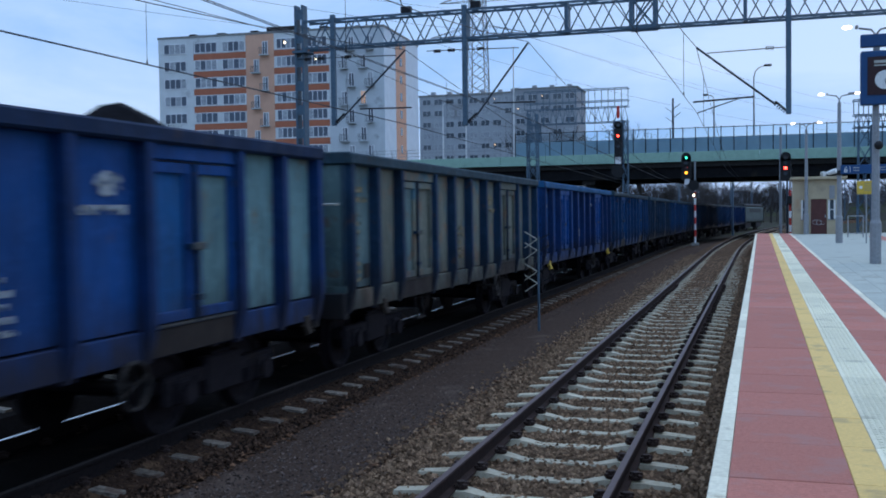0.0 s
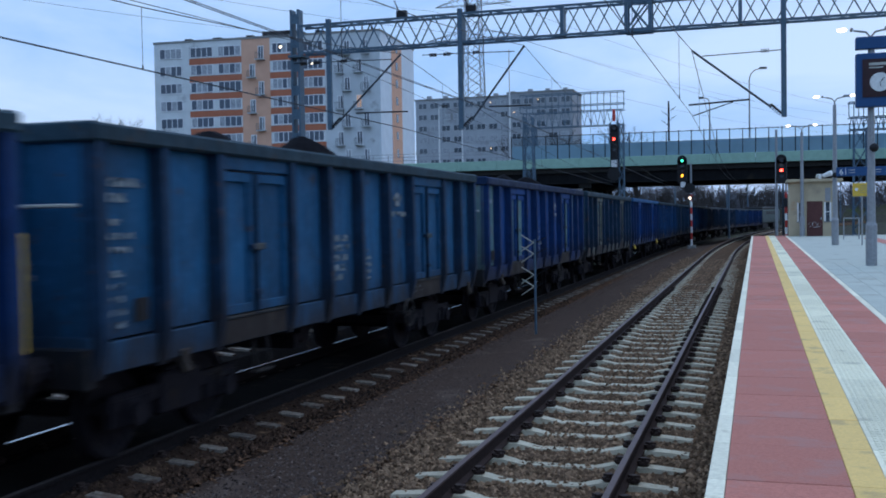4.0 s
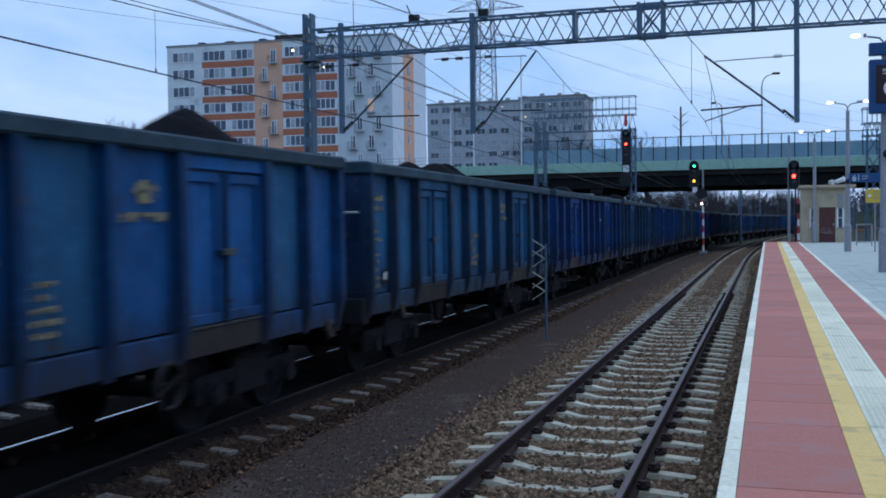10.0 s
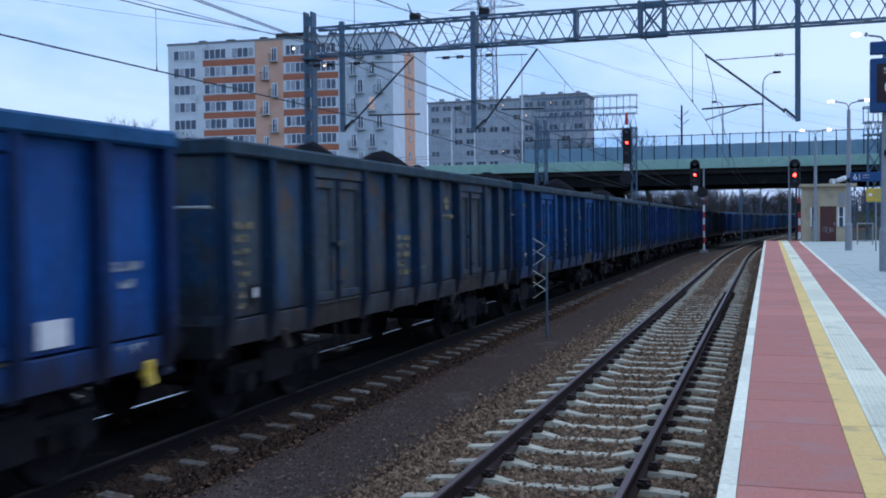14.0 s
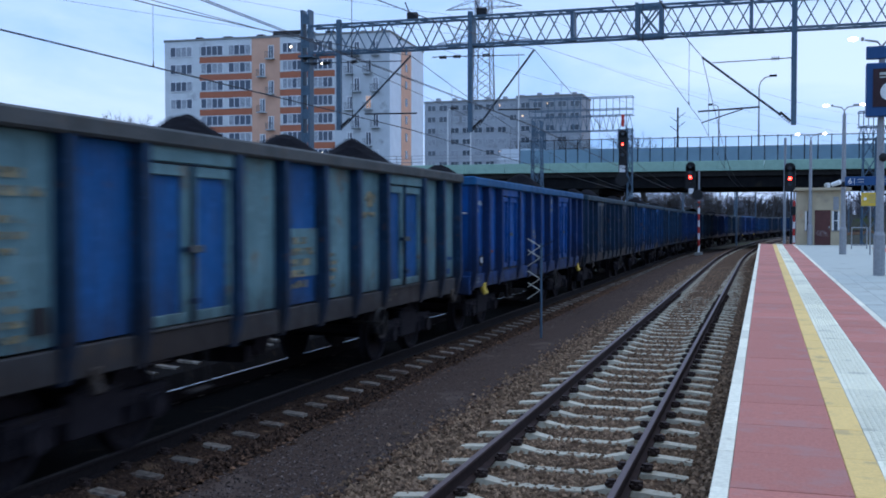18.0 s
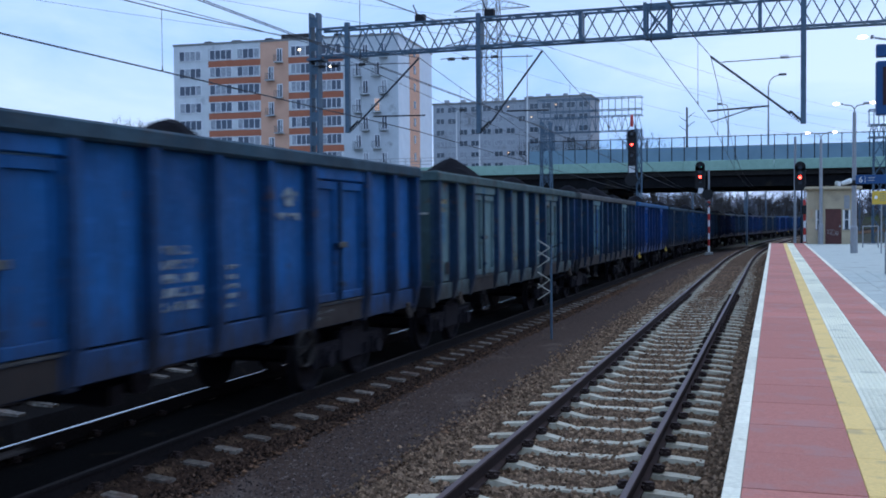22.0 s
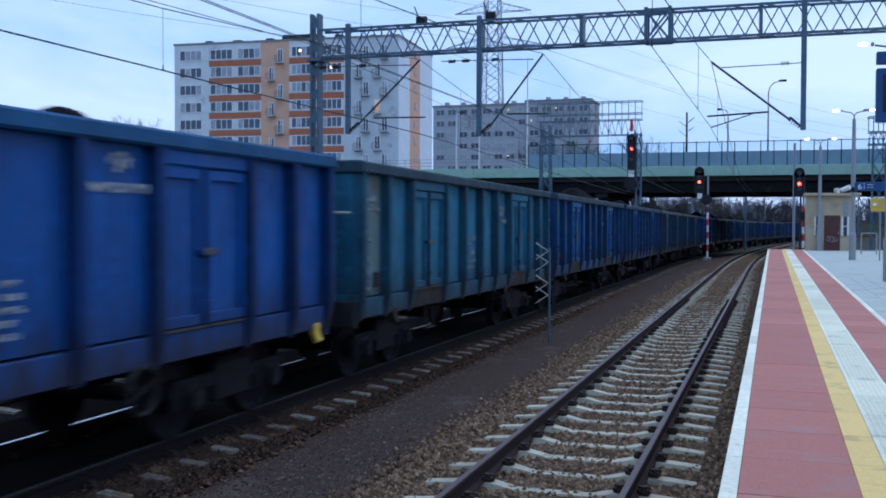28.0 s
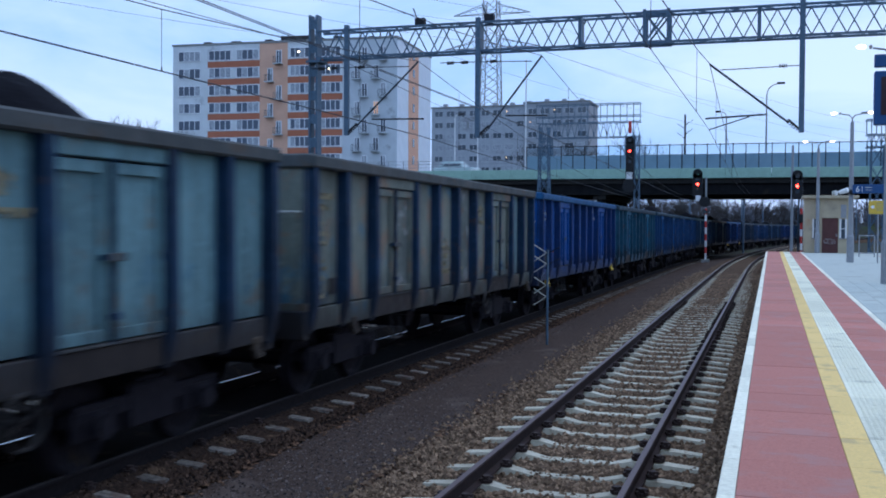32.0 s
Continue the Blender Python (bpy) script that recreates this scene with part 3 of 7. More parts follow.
    box(bm, -22, 44, 17.7, 17.78, 6.74, 7.68)
    part("far_barrier", bm, M["galvanised"], b)
    # earth ramp that carries the road on from the abutments
    for x0, x1 in ((-587, -27.45), (15.05, 330)):
        bm = bmesh.new()
        ring = []
        for x in (x0, x1):
            ring.append([bm.verts.new((x, y - 10.3, -0.6)), bm.verts.new((x, y + 0.36, 6.745)), bm.verts.new((x, y + 18, 6.745)), bm.verts.new((x, y + 29, -0.6))])
        for a in range(4):
            c = (a + 1) % 4
            bm.faces.new((ring[0][a], ring[0][c], ring[1][c], ring[1][a]))
        bm.faces.new(ring[0][::-1])
        bm.faces.new(ring[1])
        bmesh.ops.recalc_face_normals(bm, faces=bm.faces)
        plain("road_embankment", bm, M["earth"], "grassy earth embankment under the road", "embankment", kind="structure")


# ---- buildings ----
CURTAIN = []


def build_tower_block():
    x0, x1, y0, y1, top = -94.6, -55.9, 149.5, 169.5, 31.3
    b = thing("apartment_block", "tall panel apartment block, white with orange bands and balconies", "building", (x0, y0, 0))
    W, D = x1 - x0, y1 - y0
    b.matrix_basis = Matrix.Translation((x1, y0, 0)) @ Matrix.Rotation(radians(3.5), 4, "Z") @ Matrix.Translation((-W, 0, 0))
    M["render_white"] = material("render_white", (0.66, 0.68, 0.67), 0.9, second=(0.59, 0.61, 0.60), grain=0.6, stain=(0.40, 0.41, 0.41), stain_scale=0.25, stain_at=0.58, bump=0.05)
    M["render_grey"] = material("render_grey", (0.56, 0.59, 0.60), 0.9, second=(0.50, 0.53, 0.54), grain=0.6, stain=(0.29, 0.3, 0.3), stain_scale=0.25, stain_at=0.58, bump=0.05)
    M["render_pale"] = material("render_pale", (0.68, 0.74, 0.78), 0.9, second=(0.61, 0.67, 0.71), grain=0.5, bump=0.05)
    M["render_peach"] = material("render_peach", (0.70, 0.40, 0.27), 0.9, second=(0.64, 0.36, 0.245), grain=0.6, bump=0.05)
    M["render_orange"] = material("render_orange", (0.46, 0.155, 0.085), 0.9, second=(0.41, 0.135, 0.075), grain=0.8, bump=0.05)
    M["basket"] = material("basket", (0.10, 0.105, 0.11), 0.6, 0.2, bump=0)
    M["frame_white"] = material("frame_white", (0.90, 0.91, 0.91), 0.6, bump=0.0)
    bm = bmesh.new()
    box(bm, 0, W, 0.02, D, -0.6, top)
    part("wall", bm, M["render_grey"], b, "grey rendered wall")
    bm = bmesh.new()
    box(bm, -0.15, W + 0.15, -0.12, D + 0.15, top, top + 0.35)
    part("roof", bm, M["concrete"], b, "flat roof edge")
    rng = random.Random(11)
    for x in (4, 9, 15, 20.5, 27, 33):
        bm = bmesh.new()
        box(bm, x, x + rng.uniform(0.8, 1.6), 3, 4.5, top + 0.35, top + rng.uniform(0.9, 1.4))
        part("roof_vent", bm, M["dark_concrete"], b)
    bm = bmesh.new()
    box(bm, 17, 23.5, 5, 12, top + 0.3, top + 2.0)
    part("lift_house", bm, M["dark_concrete"], b, "dark roof-top lift house")
    for x, h in ((34.0, 2.8), (35.6, 2.2)):
        bm = bmesh.new()
        rod(bm, (x, 6, top), (x, 6, top + h), 0.12, 6)
        part("roof_pole", bm, M["dark_steel"], b)
    # coloured sections of the front
    for xa, xb, mat, lab in ((0.0, 6.3, "render_white", "light grey rendered section"), (6.3, 15.5, "render_white", "white rendered section"), (15.5, 20.4, "render_peach", "peach rendered section"), (20.4, 29.7, "render_white", "white rendered section"), (29.7, W, "render_grey", "grey rendered section with balconies")):
        bm = bmesh.new()
        box(bm, xa, xb, -0.06, 0.015, 0, top)
        part("facade_section", bm, M[mat], b, lab)
    # gable end
    bm = bmesh.new()
    box(bm, W + 0.003, W + 0.06, 0.0, D, 0, top)
    part("gable", bm, M["render_pale"], b, "pale blue-grey gable end")
    bm = bmesh.new()
    box(bm, W + 0.062, W + 0.12, 6.2, 12.0, 0, top - 1.0)
    part("gable_stripe", bm, M["render_peach"], b, "peach stripe up the gable")
    for f in range(11):
        bm = bmesh.new()
        box(bm, W + 0.122, W + 0.16, 8.4, 9.6, 0.8 + f * 2.84, 2.1 + f * 2.84)
        part("gable_window", bm, M["glass"], b, "small window in the gable")
    floors, h = 11, 2.84

    def window_meshes(w, hh, lights):
        bm = bmesh.new()
        t = 0.11
        xs = []
        for i in range(lights + 1):
            x = (w - t) * i / lights
            xs += [x, x + t]
        grid_frame(bm, xs, (0, t, hh - t, hh), -0.09, -0.02, lambda i, j: i % 2 == 0 or j % 2 == 0)
        fr = mesh_of("window_frame", bm, M["frame_white"])
        bm = bmesh.new()
        step = (w - t) / lights
        box(bm, t, step, -0.07, -0.062, t, hh - t)
        return fr, mesh_of("pane", bm, M["glass"]), [Matrix.Translation((step * i, 0, 0)) for i in range(lights)]

    wide, broad, tall = window_meshes(3.4, 1.68, 4), window_meshes(4.0, 1.68, 4), window_meshes(0.95, 2.1, 2)

    def window(meshes, x, z, mat=None, face=-0.06):
        ob = piece("window", meshes[0], b, Matrix.Translation((x, face, z)))
        for at in meshes[2]:
            piece("pane", meshes[1], ob, at, mat or (curtain if rng.random() < 0.42 else dark_glass))
        return ob

    CURTAIN.append(material("net_curtain", (0.42, 0.44, 0.46), 0.4, second=(0.20, 0.22, 0.24), grain=3, bump=0))
    curtain = CURTAIN[0]
    dark_glass = window_glass("dark_glass", (0.085, 0.105, 0.135))
    dark_glass.node_tree.nodes["Principled BSDF"].inputs["Specular IOR Level"].default_value = 0.3
    for f in range(floors):
        z = 0.37 + f * h
        for x, ms in ((1.0, broad), (6.5, broad), (11.4, broad), (20.8, wide), (26.0, wide)):
            mat = None
            win = window(ms, x, z, mat)
            if (f, x) in ((10, 20.8), (9, 26.0), (4, 26.0)):
                bm = bmesh.new()
                disc(bm, (1.5, -0.11, 0.95), (0, 1, 0), 0.17, 0.03, 12)
                part("ceiling_lamp", bm, M["bright_window"], win, "lit lamp behind the window")
        for xa, xb in ((6.3, 15.5), (20.4, 24.9), (25.0, 29.7)):
            bm = bmesh.new()
            box(bm, xa, xb, -0.12, -0.062, z - 1.15, z - 0.15)
            if f < 11:
                part("orange_band", bm, M["render_orange"], b, "burnt orange band under the windows")
            else:
                bm.free()
        # balconies on the peach and grey sections
        spots = [(16.9 + (0.0 if f % 2 else 1.5))]
        spots += [31.7, 34.8] if f % 2 else [32.9, 36.0]
        for x in spots:
            mat = M["lit_window"] if (f, x) == (7, 34.8) else None
            window(tall, x, z - 0.75, mat)
            bm = bmesh.new()
            box(bm, x - 0.25, x + 1.17, -0.95, -0.06, z - 0.95, z - 0.82)
            bal = part("balcony", bm, M["render_grey"], b, "small grey balcony with a metal railing")
            bm = bmesh.new()
            xs = []
            for i in range(7):
                xx = x - 0.22 + 1.3 * i / 6
                xs += [xx, xx + 0.05]
            grid_frame(bm, xs, (z - 0.83, z - 0.78, z + 0.17, z + 0.22), -0.94, -0.89, lambda i, j: i % 2 == 0 or j % 2 == 0)
            part("railing", bm, M["basket"], bal)


GREY_LAMPS = ((10, 6), (10, 10), (6, 6), (9, 8))


def build_grey_block():
    x0, x1, y0, y1, top = -80.5, -41.2, 240.0, 252.0, 31.3
    b = thing("grey_apartment_block", "long grey prefabricated apartment block with rows of windows", "building", (x0, y0, 0))
    W, D = x1 - x0, y1 - y0
    # panel colours are raised to hold the haze in front of the block
    M["panel_grey"] = material("panel_grey", (0.38, 0.40, 0.42), 0.9, second=(0.33, 0.35, 0.37), grain=0.5, stain=(0.23, 0.235, 0.24), stain_scale=0.2, stain_at=0.56, bump=0.05)
    M["panel_dark"] = material("panel_dark", (0.32, 0.335, 0.35), 0.9, second=(0.275, 0.29, 0.305), grain=0.5, bump=0.05)
    bm = bmesh.new()
    box(bm, 0, 23.5, 0, D, -0.6, top - 0.5)
    part("wall", bm, M["panel_grey"], b)
    bm = bmesh.new()
    box(bm, 23.5, W, -0.8, D, -0.6, top)
    part("wall", bm, M["panel_dark"], b)
    for xa, xb, z, yy in ((-0.2, 23.5, top - 0.5, -0.15), (23.4, W + 0.2, top, -0.95)):
        bm = bmesh.new()
        box(bm, xa, xb, yy, D + 0.2, z, z + 0.4)
        part("roof", bm, M["concrete"], b)
    rng = random.Random(4)
    for i in range(9):
        x = 2 + i * 4.3
        bm = bmesh.new()
        box(bm, x, x + 1.0, 3, 4.2, top - 0.2, top + rng.uniform(0.8, 1.5))
        part("chimney", bm, M["panel_dark"], b)
    bm = bmesh.new()
    t = 0.11
    xs = []
    for i in range(3):
        x = (2.2 - t) * i / 2
        xs += [x, x + t]
    grid_frame(bm, xs, (0, t, 1.45 - t, 1.45), -0.1, -0.02, lambda i, j: i % 2 == 0 or j % 2 == 0)
    fr = mesh_of("window_frame", bm, material("dull_frame", (0.52, 0.54, 0.56), 0.7, bump=0))
    bm = bmesh.new()
    box(bm, t, 2.2 - t, -0.07, -0.06, t, 1.45 - t)
    gl = mesh_of("pane", bm, M["glass"])
    for f in range(11):
        for i in range(13):
            x = 0.8 + i * 2.98
            yy = 0.0 if x < 23 else -0.8
            ob = piece("window", fr, b, Matrix.Translation((x, yy, 0.9 + f * 2.78)))
            r = rng.random()
            mat = CURTAIN[0] if r < 0.3 else None
            if (f, i) in GREY_LAMPS:
                bm = bmesh.new()
                disc(bm, (0.5, -0.1, 0.95), (0, 1, 0), 0.17, 0.03, 10)
                part("ceiling_lamp", bm, M["room_lamp"], ob, "lit lamp behind the window")
            piece("pane", gl, ob, None, mat)


def build_light_bank():
    # an added bank, unseen, that blocks low light from under the train
    bm = bmesh.new()
    ring = []
    for k in range(27):
        y = -40 + 5.6 * k
        h = 2.3 + 0.35 * noise.noise(Vector((0, y * 0.11, 3)))
        ring.append([bm.verts.new((x + 0.3 * noise.noise(Vector((x, y * 0.2, 0))), y, z)) for x, z in ((-15.6, -0.7), (-17.4, h * 0.6), (-19.6, h), (-27, h - 0.2), (-34, -0.7))])
    for a, b in zip(ring, ring[1:]):
        for k in range(4):
            bm.faces.new((a[k], a[k + 1], b[k + 1], b[k]))
    bmesh.ops.recalc_face_normals(bm, faces=bm.faces)
    plain("earth_bank", bm, M["earth"], "added unseen earth bank blocking low light under the train", "ground", kind="structure")


def build_rear_blocker():
    """An added unseen wall behind the camera that blocks light, open over the tracks."""
    bm = bmesh.new()
    for x0, x1, z0, z1 in ((-70, -13.6, -0.6, 13.0), (0.6, 45, -0.6, 13.0), (-13.6, 0.6, 6.6, 13.0)):
        box(bm, x0, x1, -46.0, -45.0, z0, z1)
    plain("wall_south", bm, M["concrete"], "unseen plain concrete wall added to block light from behind", "wall", kind="structure")


build_ground()
build_rear_blocker()
build_light_bank()
build_ballast()
build_shoulder()
build_bridge()
build_tower_block()
build_grey_block()


# ---- the coal train ----
PITCH, BODY = 13.7, 12.7       # wagon to wagon, and the length of a body
SIDE, RIM, SILL = 1.35, 3.26, 0.98
BAYS = [(0.0, 1.1, "p"), (1.1, 2.2, "p"), (2.2, 4.0, "d"), (4.0, 5.175, "p"), (5.175, 6.35, "p"), (6.35, 7.525, "p"), (7.525, 8.7, "p"), (8.7, 10.5, "d"), (10.5, 11.6, "p"), (11.6, 12.7, "p")]


def link(nt, kind, settings=(), **ins):
    """Add a node, set its inputs by name or place, and return it."""
    n = nt.nodes.new(kind)
    for k, v in settings:
        if k == "operation":
            n.operation = v
        elif k == "data_type":
            n.data_type = v
    for k, v in ins.items():
        sock = n.inputs[int(k[1:])] if k[0] == "i" and k[1:].isdigit() else n.inputs[k]
        if isinstance(v, bpy.types.NodeSocket):
            nt.links.new(v, sock)
        else:
            sock.default_value = v
    return n


def paint(name, colour, second, rust=(0.06, 0.034, 0.022), rust_at=0.64, patch=None, patch_at=0.6, patch_scale=0.9, rough=0.62, vary=0.13, old=False):
    """Old wagon paint: uneven fading, runs of dirt and rain, rust breaking through, and patches of another colour."""
    m = bpy.data.materials.new(name)
    m.use_nodes = True
    nt = m.node_tree
    b = nt.nodes["Principled BSDF"]
    b.inputs["Specular IOR Level"].default_value = 0.16
    coord = link(nt, "ShaderNodeTexCoord").outputs["Object"]
    info = link(nt, "ShaderNodeObjectInfo").outputs["Random"]
    far = link(nt, "ShaderNodeMath", [("operation", "MULTIPLY")], i0=info, i1=40.0).outputs[0]
    at = link(nt, "ShaderNodeVectorMath", [("operation", "ADD")], i0=coord, i1=far).outputs[0]
    run_at = link(nt, "ShaderNodeMapping", Vector=at, Scale=(4.0, 9.0, 0.8)).outputs[0]

    def cloud(vec, scale, low, high, detail=6.0):
        n = link(nt, "ShaderNodeTexNoise", Vector=vec, Scale=scale, Detail=detail, Roughness=0.62).outputs[0]
        return link(nt, "ShaderNodeMapRange", i0=n, i1=low, i2=high).outputs[0]

    def blend(fac, a, c):
        n = link(nt, "ShaderNodeMix", [("data_type", "RGBA")], i0=fac)
        for sock, v in ((n.inputs["A"], a), (n.inputs["B"], c)):
            if isinstance(v, bpy.types.NodeSocket):
                nt.links.new(v, sock)
            else:
                sock.default_value = (*v, 1)
        return n.outputs["Result"]

    def part_of(fac, k):
        return link(nt, "ShaderNodeMath", [("operation", "MULTIPLY")], i0=fac, i1=k).outputs[0]
    col = blend(cloud(at, 1.3, 0.38, 0.62), colour, second)
    if patch:
        col = blend(part_of(cloud(at, patch_scale, patch_at, patch_at + 0.09, 9.0), 0.85), col, patch)
    col = blend(part_of(cloud(run_at, 1.0, 0.46, 0.68), 0.55), col, [c * 0.35 + 0.008 for c in second])
    col = blend(part_of(cloud(run_at, 1.7, 0.52, 0.70), 0.30), col, [c * 1.1 + 0.022 for c in colour])
    col = blend(part_of(cloud(at, 9.0, 0.54, 0.66, 3.0), 0.35), col, [c * 1.35 + 0.012 for c in colour])
    col = blend(part_of(cloud(at, 2.2, rust_at - 0.01, rust_at + 0.08, 10.0), 0.8) if old else part_of(cloud(at, 4.2, rust_at + 0.02, rust_at + 0.09, 10.0), 0.6), col, rust)
    # brake dust, splashed mud, ragged on top; thick low down, with shade painted in
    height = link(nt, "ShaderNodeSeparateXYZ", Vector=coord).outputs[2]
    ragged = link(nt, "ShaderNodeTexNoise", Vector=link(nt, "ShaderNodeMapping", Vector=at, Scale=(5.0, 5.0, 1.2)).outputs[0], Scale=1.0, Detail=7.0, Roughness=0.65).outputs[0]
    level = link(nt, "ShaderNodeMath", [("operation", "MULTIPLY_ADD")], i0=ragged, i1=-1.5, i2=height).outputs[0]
    mud_and_shade = link(nt, "ShaderNodeMapRange", i0=level, i1=0.95, i2=0.24, i3=0.0, i4=0.84).outputs[0]
    col = blend(mud_and_shade, col, (0.021, 0.017, 0.016))
    tone = link(nt, "ShaderNodeMapRange", i0=info, i3=1 - vary, i4=1 + vary).outputs[0]
    hsv = link(nt, "ShaderNodeHueSaturation", Value=tone, Color=col).outputs[0]
    nt.links.new(hsv, b.inputs["Base Color"])
    nt.links.new(link(nt, "ShaderNodeMapRange", i0=cloud(at, 3.0, 0.3, 0.7), i3=rough - 0.08, i4=rough + 0.2).outputs[0], b.inputs["Roughness"])
    dents = link(nt, "ShaderNodeTexNoise", Vector=at, Scale=2.4, Detail=3.0).outputs[0]
    nt.links.new(link(nt, "ShaderNodeBump", Strength=0.22, Distance=0.03, Height=dents).outputs[0], b.inputs["Normal"])
    return m


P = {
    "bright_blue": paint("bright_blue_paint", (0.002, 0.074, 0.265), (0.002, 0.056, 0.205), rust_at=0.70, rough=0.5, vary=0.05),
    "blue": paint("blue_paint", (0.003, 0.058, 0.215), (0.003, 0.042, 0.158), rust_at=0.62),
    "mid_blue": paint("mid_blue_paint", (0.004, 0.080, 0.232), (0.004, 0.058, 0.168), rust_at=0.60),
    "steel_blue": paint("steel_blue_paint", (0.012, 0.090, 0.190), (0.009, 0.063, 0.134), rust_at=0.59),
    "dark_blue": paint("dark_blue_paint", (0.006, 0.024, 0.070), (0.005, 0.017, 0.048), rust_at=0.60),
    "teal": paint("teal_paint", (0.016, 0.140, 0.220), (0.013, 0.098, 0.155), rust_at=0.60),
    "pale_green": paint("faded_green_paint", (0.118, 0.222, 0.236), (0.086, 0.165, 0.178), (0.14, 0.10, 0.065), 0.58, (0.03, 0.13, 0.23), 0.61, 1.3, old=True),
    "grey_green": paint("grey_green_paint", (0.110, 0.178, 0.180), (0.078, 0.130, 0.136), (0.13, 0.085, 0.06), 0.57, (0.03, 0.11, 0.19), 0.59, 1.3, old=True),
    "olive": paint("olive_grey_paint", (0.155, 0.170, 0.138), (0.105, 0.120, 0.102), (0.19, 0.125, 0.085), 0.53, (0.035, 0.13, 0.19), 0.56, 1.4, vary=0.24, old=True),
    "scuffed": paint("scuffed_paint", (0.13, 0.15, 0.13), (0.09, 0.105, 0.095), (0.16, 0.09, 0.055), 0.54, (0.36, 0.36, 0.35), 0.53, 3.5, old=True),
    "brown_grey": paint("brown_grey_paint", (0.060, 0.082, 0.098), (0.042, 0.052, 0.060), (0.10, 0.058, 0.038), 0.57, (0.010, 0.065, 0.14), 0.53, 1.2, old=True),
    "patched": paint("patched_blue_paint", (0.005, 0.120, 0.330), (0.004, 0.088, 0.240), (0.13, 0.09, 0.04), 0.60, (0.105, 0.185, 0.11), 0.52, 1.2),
    # blue darkened for end walls and posts, with their shade in the colour
    "shaded_blue": paint("shaded_blue_paint", (0.003, 0.030, 0.115), (0.003, 0.022, 0.08), rust_at=0.63),
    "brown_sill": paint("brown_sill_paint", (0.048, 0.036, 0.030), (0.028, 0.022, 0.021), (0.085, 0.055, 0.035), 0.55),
    # rim of the bright blue wagons: skylight on its top is put into the colour
    "sky_tinted_rim": paint("sky_tinted_rim_paint", (0.010, 0.085, 0.200), (0.008, 0.064, 0.150), rust_at=0.62),
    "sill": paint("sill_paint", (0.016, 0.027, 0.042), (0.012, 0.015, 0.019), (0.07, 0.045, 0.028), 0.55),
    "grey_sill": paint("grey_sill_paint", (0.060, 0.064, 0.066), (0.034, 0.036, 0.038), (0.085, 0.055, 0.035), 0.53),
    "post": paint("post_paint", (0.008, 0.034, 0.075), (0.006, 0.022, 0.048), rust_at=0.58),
    "mid_post_shaded": paint("mid_post_shaded_paint", (0.004, 0.046, 0.130), (0.004, 0.032, 0.090), rust_at=0.58),
    "teal_post_shaded": paint("teal_post_shaded_paint", (0.010, 0.070, 0.110), (0.008, 0.048, 0.078), rust_at=0.58),
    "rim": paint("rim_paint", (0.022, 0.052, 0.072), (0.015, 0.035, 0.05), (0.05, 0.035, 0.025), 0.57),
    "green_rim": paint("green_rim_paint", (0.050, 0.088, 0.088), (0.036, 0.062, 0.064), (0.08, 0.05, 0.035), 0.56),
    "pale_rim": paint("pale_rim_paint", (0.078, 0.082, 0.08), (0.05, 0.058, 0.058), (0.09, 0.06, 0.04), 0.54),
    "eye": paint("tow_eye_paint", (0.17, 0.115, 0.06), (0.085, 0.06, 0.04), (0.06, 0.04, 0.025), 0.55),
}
# darker body colours hold the posts' shade; pale wagons' posts are dark blue
SHADED_POSTS = {"bright_blue": "shaded_blue", "blue": "shaded_blue", "mid_blue": "mid_post_shaded", "steel_blue": "post", "teal": "teal_post_shaded", "brown_grey": "post", "patched": "mid_post_shaded"}
WM = {}


